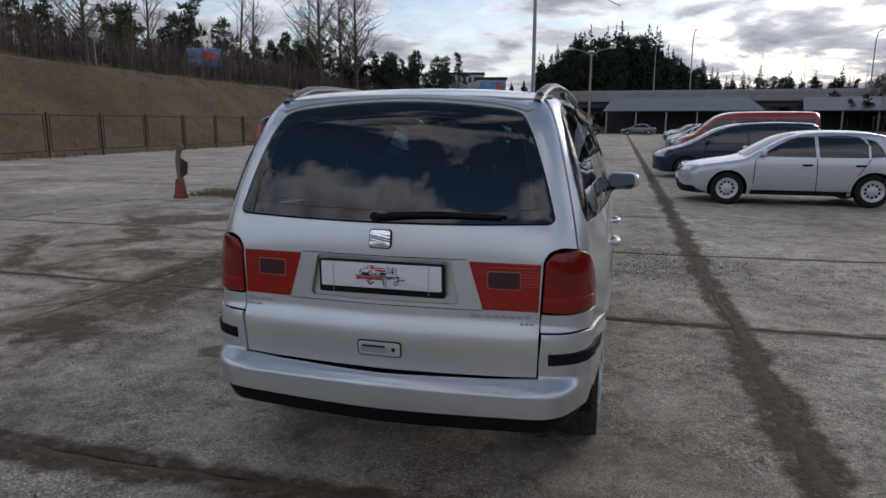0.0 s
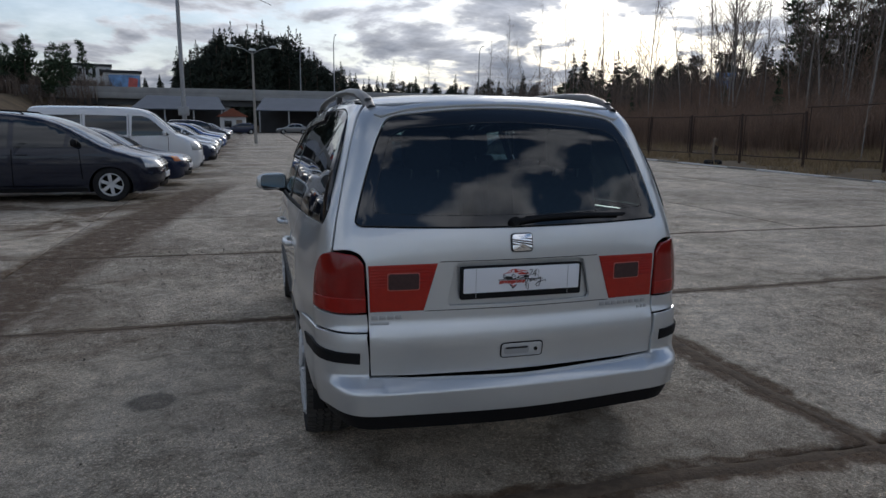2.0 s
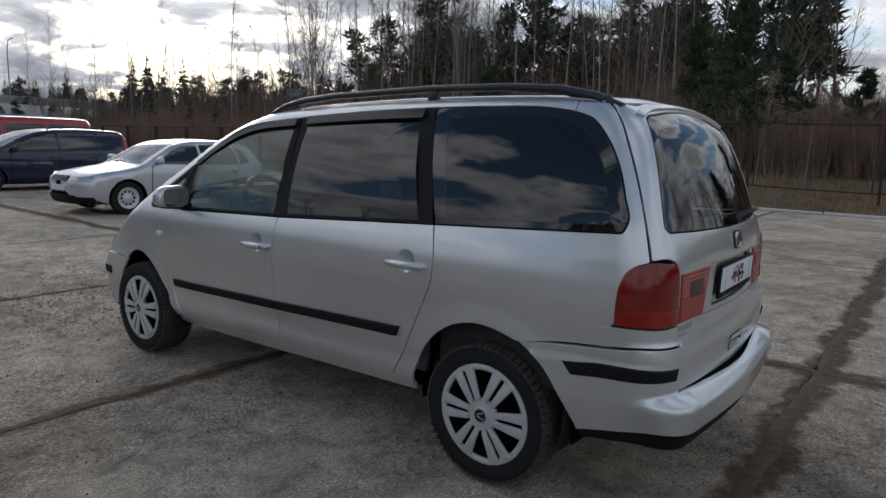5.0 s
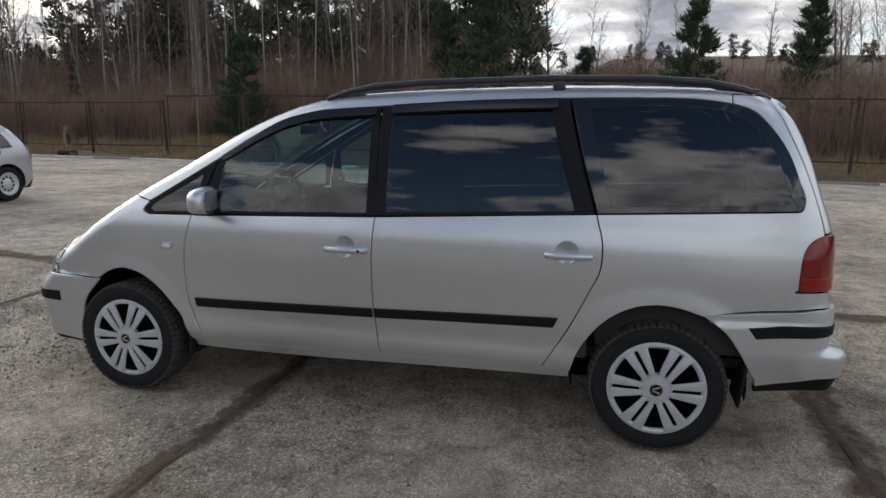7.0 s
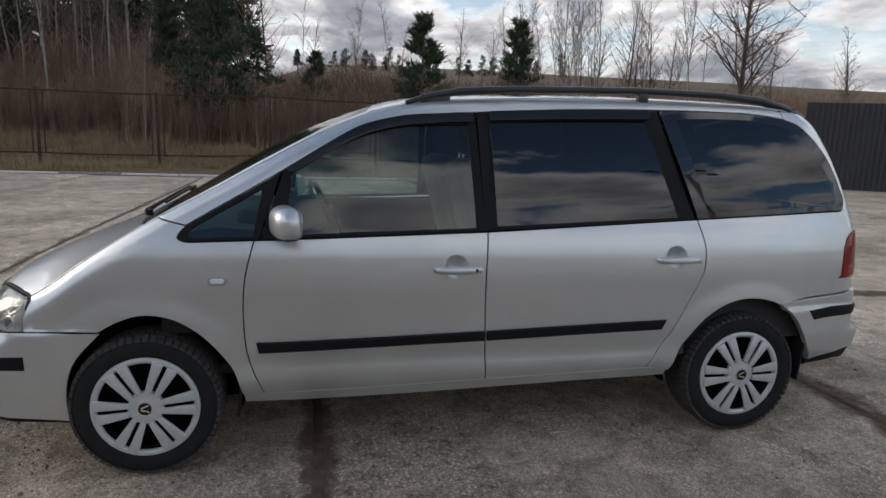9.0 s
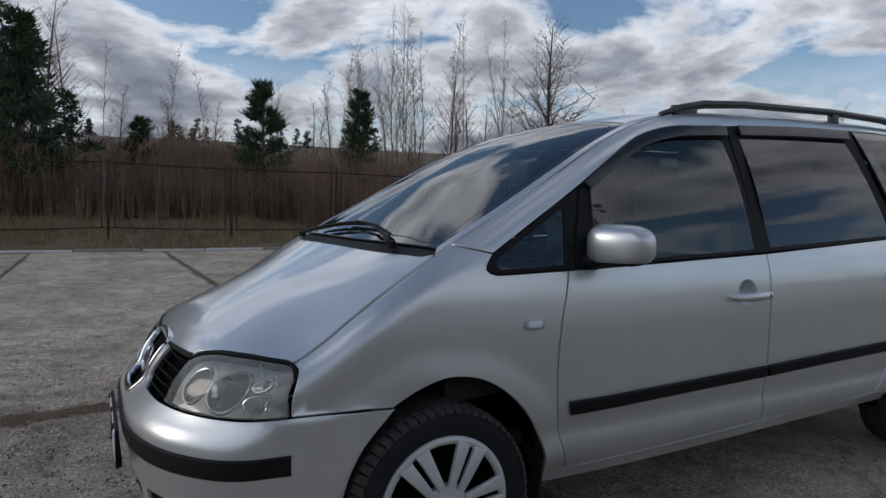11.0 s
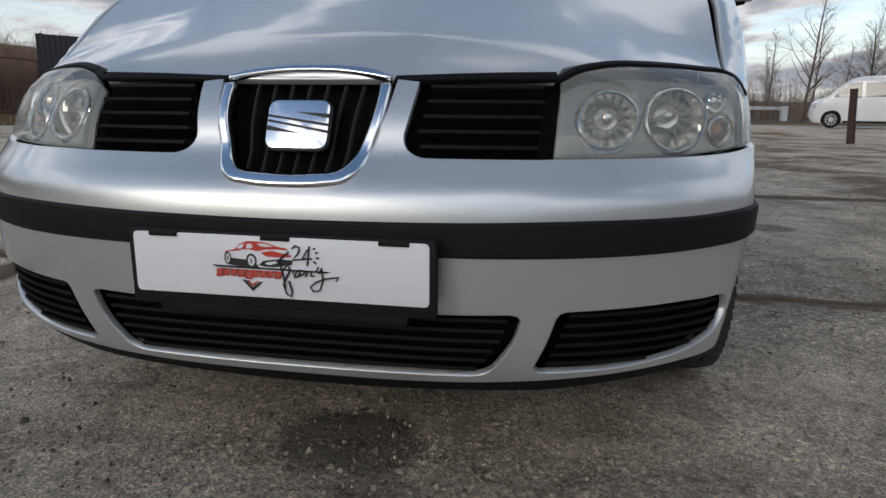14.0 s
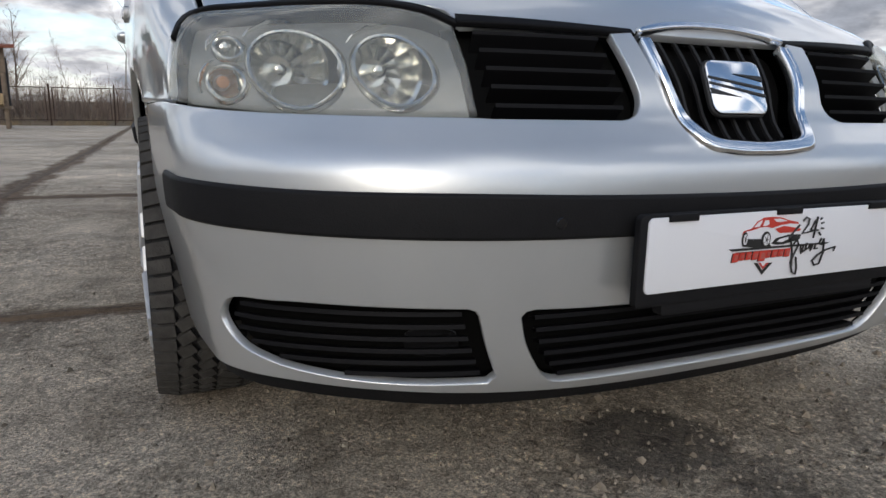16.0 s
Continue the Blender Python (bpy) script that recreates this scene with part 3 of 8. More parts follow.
def on_skin(view, q):
    """Places on the skin over 2D points of a view."""
    q = np.asarray(q, float)
    a, b = q[:, 0], q[:, 1]
    o, z = np.zeros(len(q)), np.zeros(len(q))
    if view == "side":
        base, way = np.stack([o, a, b], 1), np.array([[-1.0, 0, 0]])
    elif view == "top":
        base, way = np.stack([a, b, o + .5], 1), np.array([[0, 0, 1.0]])
    elif view == "rear":
        base, way = np.stack([a, o, b], 1), np.array([[0, -1.0, 0]])
    elif view == "front":
        base, way = np.stack([a, o, b], 1), np.array([[0, 1.0, 0]])
    elif view == "round_front":
        base, way = np.stack([o, o + FRONT_AXIS, b], 1), np.stack([-np.sin(a / .9), np.cos(a / .9), o], 1)
    else:
        base, way = np.stack([o, o + REAR_AXIS, b], 1), np.stack([-np.sin(a / .9), -np.cos(a / .9), o], 1)
    lo, hi = o.copy(), o + 2.7
    for _ in range(40):
        mid = (lo + hi) / 2
        neg = skin(base + way * mid[:, None]) < 0
        lo, hi = np.where(neg, mid, lo), np.where(neg, hi, mid)
    return base + way * lo[:, None]


shell = ([], [])


def panel(name, view, outline, material, parent=None, label="", off=0.0, gap=.0026, holes=(), res=.035, thick=.014, mirror=False, edge=.0022, back=True, bulge=None):
    """A sheet on the skin inside an outline, with rounded, folded edges and holes."""
    step = res * .5
    raw = smooth_loop(outline, step)
    hraw = [smooth_loop(h, step) for h in holes]
    if np.sum(raw[:, 0] * np.roll(raw, -1, 0)[:, 1] - np.roll(raw, -1, 0)[:, 0] * raw[:, 1]) < 0:
        raw = raw[::-1]
    l1, l2 = shrink(raw, gap), shrink(raw, gap + edge)
    h1, h2 = [shrink(h, -gap) for h in hraw], [shrink(h, -gap - edge) for h in hraw]
    pts, tris, loops = fill(l2, h2, res)

    def place(q, o):
        p = on_skin(view, q)
        n = slope(p)
        d = o + (bulge(p, n) if bulge else 0)
        return p + n * (d if np.isscalar(d) else d[:, None]), n

    v, n = place(pts, off)
    verts, norms, faces = [v], [n], [tris]
    k = len(v)
    for loop2, ring in zip(loops, [l1] + h1):
        r1, n1 = place(ring, off - edge * .8)
        r2, _ = place(ring, off - thick)
        m = len(ring)
        t = np.roll(r1, -1, 0) - np.roll(r1, 1, 0)
        out = np.cross(t, n1)
        out /= np.linalg.norm(out, axis=1, keepdims=True) + 1e-9
        c = v[loop2].mean(0)
        if np.sum((r1 - v[loop2]) * out) < 0:
            out = -out
        verts += [r1, r2]
        e = n1 * .35 + out
        e /= np.linalg.norm(e, axis=1, keepdims=True)
        norms += [e, out]
        i = np.arange(m)
        j = (i + 1) % m
        for a, b in ((loop2, k + i), (k + i, k + m + i)):
            faces += [np.stack([a[i], b[i], b[j]], 1), np.stack([a[i], b[j], a[j]], 1)]
        k += 2 * m
    verts, norms, faces = np.concatenate(verts), np.concatenate(norms), np.concatenate(faces)
    if bulge:
        # the surface's own normals, without the folded edge
        fn = np.cross(v[tris[:, 1]] - v[tris[:, 0]], v[tris[:, 2]] - v[tris[:, 0]])
        fn[np.sum(fn * n[tris[:, 0]], 1) < 0] *= -1
        acc = np.zeros_like(v)
        for c in range(3):
            np.add.at(acc, tris[:, c], fn)
        acc /= np.linalg.norm(acc, axis=1, keepdims=True) + 1e-12
        share = np.clip(np.abs(bulge(on_skin(view, pts), n)) / .002, 0, 1)[:, None]
        acc = n * (1 - share) + acc * share
        norms[:len(v)] = acc / (np.linalg.norm(acc, axis=1, keepdims=True) + 1e-12)
    # turn every face to agree with its normals
    fn = np.cross(verts[faces[:, 1]] - verts[faces[:, 0]], verts[faces[:, 2]] - verts[faces[:, 0]])
    flip = np.sum(fn * norms[faces].mean(1), 1) < 0
    faces[flip] = faces[flip][:, ::-1]
    if mirror:
        verts, norms, faces = verts * [-1, 1, 1], norms * [-1, 1, 1], faces[:, ::-1]
    # near-black sheet behind the panel, so that its gaps look shaded
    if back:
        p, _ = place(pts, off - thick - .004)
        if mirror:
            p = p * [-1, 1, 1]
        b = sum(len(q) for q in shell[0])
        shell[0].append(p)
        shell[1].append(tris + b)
    return mesh_object(name, verts, faces, material, parent, label, True, norms)

# ---- the shape of the minivan's skin ----
def curve(pts, soft=0.0):
    """A smooth function through (a, b) points."""
    p = np.array(sorted(pts), float)
    h = np.diff(p[:, 0])
    d = np.diff(p[:, 1]) / h
    m = np.zeros(len(p))
    m[1:-1] = np.where(d[:-1] * d[1:] > 0, (h[:-1] + h[1:]) * d[:-1] * d[1:] / np.where(np.abs(h[:-1] * d[:-1] + h[1:] * d[1:]) < 1e-12, 1, h[:-1] * d[:-1] + h[1:] * d[1:]), 0)
    m[0], m[-1] = d[0], d[-1]
    xs = np.linspace(p[0, 0] - 0.3, p[-1, 0] + 0.3, 900)
    i = np.clip(np.searchsorted(p[:, 0], xs) - 1, 0, len(h) - 1)
    s = np.clip((xs - p[i, 0]) / h[i], 0, 1)
    ys = (1 + 2 * s) * (1 - s) ** 2 * p[i, 1] + s * (1 - s) ** 2 * h[i] * m[i] + s * s * (3 - 2 * s) * p[i + 1, 1] + s * s * (s - 1) * h[i] * m[i + 1]
    ys += np.where(xs < p[0, 0], (xs - p[0, 0]) * m[0], 0) + np.where(xs > p[-1, 0], (xs - p[-1, 0]) * m[-1], 0)
    if soft:
        n = max(int(soft / (xs[1] - xs[0])), 1)
        k = np.hanning(2 * n + 3)
        ys = np.convolve(np.pad(ys, n + 1, mode="edge"), k / k.sum(), "valid")
    return lambda a: np.interp(a, xs, ys)


half_width = curve([(.18, .775), (.27, .805), (.33, .835), (.37, .856), (.405, .869), (.44, .873), (.47, .869), (.505, .874), (.55, .886), (.70, .897), (.85, .902), (.95, .896), (1.03, .877), (1.10, .850),
                    (1.2, .815), (1.4, .745), (1.55, .688), (1.66, .645), (1.8, .585)], .022)
taper_front = curve([(-3, 0), (.7, 0), (1.1, .018), (1.4, .034), (1.85, .075), (2.3, .14)], .1)
taper_rear = curve([(-2.4, .0726), (-2.0, .0573), (-1.5, .0015), (-1.0, 0), (3, 0)], .1)
taper_high = curve([(-2.4, .075), (-2.0, .022), (-1.5, .005), (-1.0, 0), (3, 0)], .1)
nose = curve([(.10, 2.11), (.20, 2.17), (.26, 2.215), (.35, 2.241), (.45, 2.256), (.52, 2.262), (.57, 2.258), (.60, 2.237), (.635, 2.197), (.70, 2.170), (.784, 2.118), (.86, 2.04), (1.0, 1.8)], .03)
tail = curve([(.10, -2.19), (.50, -2.226), (.60, -2.232), (.66, -2.238), (.705, -2.237), (.75, -2.216), (.80, -2.214), (1.0, -2.211), (1.1, -2.194), (1.16, -2.172), (1.4, -2.083), (1.6, -1.977), (1.68, -1.91), (1.8, -1.75)], .02)
top_line = curve([(2.3, .62), (2.12, .780), (2.06, .832), (1.95, .886), (1.8, .953), (1.6, 1.035), (1.42, 1.115), (1.2, 1.24), (.9, 1.415), (.6, 1.562), (.42, 1.625), (.2, 1.672),
                  (-.2, 1.70), (-.9, 1.715), (-1.5, 1.705), (-1.85, 1.68), (-2.2, 1.60)], .06)
crown = curve([(-2.2, .10), (.3, .10), (.9, .115), (1.38, .07), (1.6, .13), (1.85, .262), (2.1, .22)], .1)


def smax(a, b, k):
    h = np.maximum(k - np.abs(a - b), 0) / k
    return np.maximum(a, b) + h * h * k / 4


bumper_width = curve([(.18, .835), (.25, .858), (.35, .876), (.55, .903), (.64, .903), (.70, .905), (1.0, .89)], .03)


def minivan_shape(p):
    x, y, z = np.abs(p[:, 0]), p[:, 1], p[:, 2]
    blend = np.clip((np.abs(y) - 1.45) / .25, 0, 1)
    blend = blend * blend * (3 - 2 * blend) * np.clip((.662 - z) / .014, 0, 1)
    low = np.clip((1.22 - z) / .26, 0, 1)
    low = low * low * (3 - 2 * low)
    side = x - (half_width(z) * (1 - blend) + bumper_width(z) * blend - taper_front(y) - taper_rear(y) * low - taper_high(y) * (1 - low))
    top = z - (top_line(y) - crown(y) * x ** 2.3)
    front = y - (nose(z) - .55 * x ** 3.6)
    rear = tail(z) + (1 - low) * .165 * x ** 2.4 + low * (.007 + .081 * x ** 1.54) - y
    f = smax(side, top * .9, .07)
    f = smax(f, front, .05)
    return smax(f, rear, .13 + .046 * low)


SHAPE = [minivan_shape]


def skin(p):
    """Below zero inside the body. p: n x 3."""
    return SHAPE[-1](p)


def slope(p):
    e = 2e-3
    g = np.stack([skin(p + d) - skin(p - d) for d in np.eye(3) * e], 1)
    return g / np.linalg.norm(g, axis=1, keepdims=True)

# ---- the lie of the land ----
def ease(v, a, b):
    s = min(max((v - a) / (b - a), 0), 1)
    return s * s * (3 - 2 * s)


def pavement_height(x, y):
    """The slabs lie level but for a slight slope under the minivan."""
    d = math.hypot(x, y)
    return (-.0127 * y - .008) * (1 - ease(d, 2.6, 6.5))


def land_height(x, y):
    h = -.016
    if x > 16.5:
        near = 1 - ease(abs(y), 6, 22)
        h += .05 * ease(x, 16.5, 17.2) + .20 * near * ease(x, 17, 19) + .095 * max(x - 20, 0) * (1 - .62 * ease(y, 2, 25))
        h += 1.6 * ease(x, 55, 80) * (1 - ease(y, -5, 25))
        h += .15 * noise.noise((x * .3, y * .3, 0)) * ease(x, 17, 20)
    if x < -23.5:
        h += (5.3 + .4 * noise.noise((x * .1, y * .05, 3))) * ease(x, -24, -34.5) * ease(y, -14, 2) + .12 * noise.noise((x * .4, y * .4, 7))
    if y > 96 and x < -14:
        h = max(h, 5.4 * ease(y, 97, 106) * ease(x, -15, -27))
    if y < -39:
        h += .04 * min(-39 - y, 60)
    if y > 125:
        h += 3.0 * ease(y, 125, 160)
    return h


def axis_steps(lo, hi, fine_lo, fine_hi, fine, coarse):
    v, out = fine_lo, [lo]
    c = lo
    while c < fine_lo - coarse:
        c += coarse
        out.append(c)
    while v < fine_hi:
        out.append(v)
        v += fine
    c = fine_hi
    while c < hi:
        out.append(c)
        c += coarse
    out.append(hi)
    return sorted(set(out))


xs = axis_steps(-900, 900, -40, 44, 1.0, 25)
ys = axis_steps(-900, 900, -44, 62, 2.0, 12)
gv = []
for y in ys:
    for x in xs:
        h = land_height(x, y)
        if -23.4 < x < 16.4 and -39 < y < 96:
            h = min(h, pavement_height(x, y) - .016)
        gv.append((x, y, h))
nx = len(xs)
gf = [(j * nx + i, j * nx + i + 1, (j + 1) * nx + i + 1, (j + 1) * nx + i) for j in range(len(ys) - 1) for i in range(nx - 1)]
tagged(mesh_object("ground", gv, gf, EARTH), "bare earth and dry grass around the parking area", "ground", kind="structure")

# ---- kerb: concrete stones, many painted white ----
kerb = tagged(new("kerb"), "low concrete kerb, some stones painted white", "kerb", kind="structure")
for i in range(60):
    y = -38 + i * 1.6
    bm = box((.15, 1.55, .16), pose(16.55 + random.uniform(-.015, .015), y, -.02 + random.uniform(-.014, .014), 0, random.uniform(-2, 2), random.uniform(-.6, .6)), .015)
    part("kerb_stone", bm, KERB_WHITE if i % 3 != 1 else KERB_GREY, kerb)
# ---- fence on the grass: steel posts with framed bays ----
POST_Y = [1.95 + 3.385 * k for k in range(-12, 15)]


def fence_post(x, y, h, z, parent, lean=0.0):
    bm = box((.075, .075, h), pose(x, y, z + h / 2, lean * .6, lean, 0), .006)
    part("post", bm, RUST, parent)


def fence_bay(a, b, z0, z1, low, top, parent):
    """A welded frame between two posts."""
    a, b = Vector(a), Vector(b)
    d = (b - a).normalized()
    p, q = a + d * .17, b - d * .17
    bm = bmesh.new()
    sag = .015
    up0, up1 = Vector((0, 0, z0)), Vector((0, 0, z1))
    P = [p + up0 + Vector((0, 0, low)), q + up1 + Vector((0, 0, low)), q + up1 + Vector((0, 0, top)), p + up0 + Vector((0, 0, top))]
    for i in range(4):
        add_tube(bm, [P[i], (P[i] + P[(i + 1) % 4]) / 2 + Vector((0, 0, -sag if i % 2 == 0 else 0)), P[(i + 1) % 4]], .022, 5)
    for s, e, k in ((a + up0, P[0], low), (a + up0, P[3], top), (b + up1, P[1], low), (b + up1, P[2], top)):
        add_tube(bm, [s + Vector((0, 0, k)), e], .016, 4)
    part("bay_frame", bm, RUST, parent)


fence = thing("fence", "rusty brown steel fence with open framed bays along dry grass", "fence")
rf = random.Random(5)
for k, y in enumerate(POST_Y):
    z = land_height(18.4, y)
    fence_post(18.4, y, 2.28 if y < 14 else 2.05, z, fence, rf.uniform(-1.5, 1.5))
    if k + 1 < len(POST_Y):
        fence_bay((18.4, y, 0), (18.4, POST_Y[k + 1], 0), z, land_height(18.4, POST_Y[k + 1]), .34, 2.2 if y < 14 else 1.98, fence)
fence_l = thing("fence", "rusty steel fence below a grassy embankment", "fence")
for k in range(22):
    y = -6 + 3.1 * k
    fence_post(-23, y, 2.0, -.03, fence_l, rf.uniform(-2, 2))
    if k < 21:
        fence_bay((-23, y, 0), (-23, y + 3.1, 0), 0, 0, .3, 1.85, fence_l)
fence_b = thing("fence", "dark rusty steel fence at the far side of the lot", "fence")
for k in range(8):
    x = 18.2 - 3.1 * k
    fence_post(x, -38.2, 2.2, 0, fence_b, rf.uniform(-4, 4))
    if k < 7:
        fence_bay((x, -38.2, 0), (x - 3.1, -38.2, 0), 0, 0, .3, 2.0, fence_b)

# ---- the silver minivan ----
TILT, LIFT = .0127, .0112
van = thing("minivan", "silver metallic seven-seat minivan parked on concrete slabs", "car", m=pose(0, 0, -LIFT, -math.degrees(TILT), 0, 0))

SEAM_A = [(.937, 1.034), (.978, .864), (.988, .70), (.971, .506), (.912, .337)]
SEAM_B = [(-.084, 1.062), (-.074, .872), (-.079, .598), (-.098, .355)]
SEAM_C = [(-1.138, 1.111), (-1.171, .961), (-1.152, .826), (-1.019, .551), (-.914, .372)]
ARCH_F = [(1.50, .690), (1.396, .722), (1.285, .706), (1.175, .64), (1.085, .54), (1.03, .44), (1.005, .335)]
ARCH_R = [(-1.045, .355), (-1.075, .45), (-1.125, .545), (-1.215, .645), (-1.31, .70), (-1.41, .722), (-1.52, .712), (-1.61, .683)]
GLASS_TOP = [(1.212, 1.095), (1.05, 1.188), (.898, 1.276), (.784, 1.343), (.63, 1.435), (.472, 1.520), (.36, 1.556), (.23, 1.578), (-.06, 1.595), (-.179, 1.604), (-.55, 1.622), (-.95, 1.631), (-1.3, 1.631), (-1.569, 1.622), (-1.70, 1.603)]


def corner(p):
    return (p[0], p[1], 1)


def both(fn):
    fn(False)
    fn(True)


# edge between the roof or windscreen and the side rail, as (x, y) seen from above
RAIL_EDGE = [(.757, 1.39), (.748, 1.20), (.715, .90), (.672, .62), (.632, .40), (.612, .20), (.604, -.2), (.600, -.9), (.600, -1.5), (.604, -1.80)]
_p = on_skin("top", [(-x, y) for x, y in RAIL_EDGE])
RAIL_YZ = [(float(a[1]), float(a[2])) for a in _p]


HOOD_SEAM = [(.763, 1.848), (.764, 1.79), (.766, 1.70), (.768, 1.62), (.768, 1.54), (.765, 1.46), (.757, 1.386)]
HOOD_SEAM = [(float(np.interp(-q, [-b for a, b in HOOD_SEAM], [a for a, b in HOOD_SEAM])), float(q)) for q in np.linspace(1.848, 1.386, 17)]
_p = on_skin("top", [(-x, y) for x, y in HOOD_SEAM])
HOOD_YZ = [(float(a[1]), float(a[2])) for a in _p]
GATE_SEAM = [(-.594, 1.640), (-.622, 1.608), (-.652, 1.548), (-.675, 1.480), (-.693, 1.418), (-.726, 1.292), (-.755, 1.168), (-.778, 1.050)]
_p = on_skin("rear", GATE_SEAM)
GATE_YZ = [(float(a[1]), float(a[2])) for a in _p]


def flare(cy, r):
    """The lip that stands out round a wheel arch."""
    def f(p, n):
        d = np.hypot(p[:, 1] - cy, p[:, 2] - .318)
        return .013 * np.exp(-((d - r) / .055) ** 2) * np.clip((p[:, 2] - .30) / .1, 0, 1)
    return f


def crown_of(z0, z1, rise):
    """The upright curve of a pane between its lower and upper edge."""
    def f(p, n):
        u = (p[:, 2] - (z0 + z1) / 2) / ((z1 - z0) / 2)
        return rise * np.clip(1 - u * u, 0, 1)
    return f


def side_panels(mirror):
    sd = "right" if mirror else "left"
    panel("fender", "side", [(1.868, .654, 1), (1.72, .652), (1.572, .648, 1)] + ARCH_F[1:0] + ARCH_F[:-1] + [corner(ARCH_F[-1])] + [corner(SEAM_A[-1])] + SEAM_A[-2:0:-1] + [corner(SEAM_A[0])]
          + [(1.20, 1.028), (1.245, 1.045), (1.212, 1.095, 1), (1.335, 1.123, 1), corner(HOOD_YZ[-1])] + HOOD_YZ[-2:0:-1] + [corner(HOOD_YZ[0]), (1.842, .782), (1.850, .752), (1.864, .71)],
          SILVER, van, mirror=mirror, bulge=flare(1.40, .41))
    def bowl(y, z):
        return [(y + .052 * math.cos(a), z + .050 * math.sin(a)) for a in np.linspace(0, 2 * math.pi, 13)[:-1]]
    door = panel("front_door", "side", [corner(SEAM_A[0])] + SEAM_A[1:-1] + [corner(SEAM_A[-1]), (.40, .342), corner(SEAM_B[-1])] + SEAM_B[-2:0:-1] + [corner(SEAM_B[0])], SILVER, van, mirror=mirror, holes=[bowl(.066, .912)])
    door2 = panel("sliding_door", "side", [corner(SEAM_B[0])] + SEAM_B[1:-1] + [corner(SEAM_B[-1]), (-.50, .362), corner(SEAM_C[-1])] + SEAM_C[-2:0:-1] + [corner(SEAM_C[0])], SILVER, van, mirror=mirror, holes=[bowl(-1.015, .938)])
    panel("quarter_panel", "side", [corner(SEAM_C[-1]), corner(ARCH_R[0])] + ARCH_R[1:-1] + [corner(ARCH_R[-1]), (-1.80, .708), (-1.985, .719, 1), (-1.985, .806, 1), (-2.02, .82, 1), (-2.03, .93), (-2.045, 1.0), corner(GATE_YZ[-1])] + GATE_YZ[-2:0:-1] + [corner(GATE_YZ[0]), (-1.70, 1.6475, 1), (-1.70, 1.603, 1), (-1.785, 1.572), (-1.85, 1.51), (-1.92, 1.406), (-1.975, 1.27), (-2.000, 1.187), (-1.985, 1.149), (-1.95, 1.145), (-1.55, 1.129), corner(SEAM_C[0])] + SEAM_C[1:-1],
          SILVER, van, mirror=mirror, bulge=flare(-1.44, .41))
    panel("side_rail", "side", [(1.335, 1.123, 1), (1.212, 1.095, 1)] + GLASS_TOP[1:-1] + [corner(GLASS_TOP[-1]), (-1.70, 1.6475, 1)] + RAIL_YZ[-2:0:-1], SILVER, van, mirror=mirror)
    panel("sill", "side", [(.912, .337, 1), (.40, .342), (-.10, .355), (-.914, .372, 1), (-1.045, .355, 1), (-1.04, .315, 1), (-.5, .305), (.4, .285), (1.0, .285, 1), (1.005, .335, 1)], SILVER, van, off=-.004, mirror=mirror)
    # door trims, belt strips
    panel("trim_strip", "side", [(.940, .592, 1), (.3, .602), (-.074, .609, 1), (-.077, .559, 1), (.3, .553), (.930, .541, 1)], BLACK, door, "matt black rubbing strip", off=.014, edge=.005, thick=.016, mirror=mirror, back=False)
    panel("trim_strip", "side", [(-.082, .609, 1), (-.5, .620), (-.990, .631, 1), (-.966, .579, 1), (-.5, .570), (-.085, .559, 1)], BLACK, door2, "matt black rubbing strip", off=.014, edge=.005, thick=.016, mirror=mirror, back=False)
    for d_, y_, z_, lock in ((door, .066, .912, True), (door2, -1.015, .938, False)):
        def dish(p, n, y_=y_, z_=z_):
            return -.030 * np.clip(1 - ((p[:, 1] - y_) ** 2 + (p[:, 2] - z_) ** 2) / .054 ** 2, 0, 1)
        panel("handle_recess", "side", bowl(y_, z_), SILVER, d_, gap=-.003, bulge=dish, off=-.002, thick=.003, res=.014, mirror=mirror, back=False)
        s_ = 1 if mirror else -1
        px_ = float(on_skin("side", [(y_, z_)])[0, 0]) * -s_
        hb = bmesh.new()
        add_tube(hb, [(s_ * (abs(px_) + q), y_ - .008 + v, z_ - .012) for v, q in ((-.105, -.006), (-.098, .020), (-.05, .030), (0, .032), (.05, .030), (.098, .020), (.105, -.006))], [.010, .0155, .017, .017, .0165, .0145, .009], 10)
        hd = part("handle", hb, SILVER, d_, "silver bar door handle", sharp=60)
        if lock:
            part("lock", lathe([(0, .004), (.007, .003), (.008, 0)], 12, pose(s_ * (abs(px_) + .038), y_ - .085, z_ - .012, 0, s_ * 90, 0)), GLOSS_BLACK, hd)
    # window frames and panes
    F1 = [(.905, 1.037, 1), (.89, 1.10), (.815, 1.325, 1), (.63, 1.435), (.472, 1.520), (.36, 1.556), (.23, 1.578), (-.055, 1.595, 1), (-.080, 1.065, 1)]
    G1 = [(.805, 1.062, 1), (.775, 1.30), (.73, 1.335), (.60, 1.415), (.44, 1.487), (.33, 1.516), (.15, 1.531), (-.010, 1.538, 1), (-.030, 1.083, 1)]
    fr = panel("window_frame", "side", F1, BLACK, door, "black door window surround", off=-.003, holes=[G1], mirror=mirror, back=False)
    panel("pane", "side", G1, GLASS, fr, off=-.010, gap=-.004, thick=.004, mirror=mirror, back=False, bulge=crown_of(1.06, 1.56, .016))
    F2 = [(-.070, 1.065, 1), (-.061, 1.596, 1), (-.55, 1.622), (-.985, 1.631, 1), (-1.045, 1.40), (-1.132, 1.108, 1)]
    G2 = [(-.135, 1.090, 1), (-.125, 1.545, 1), (-.55, 1.568), (-.905, 1.574, 1), (-.96, 1.36), (-1.035, 1.124, 1)]
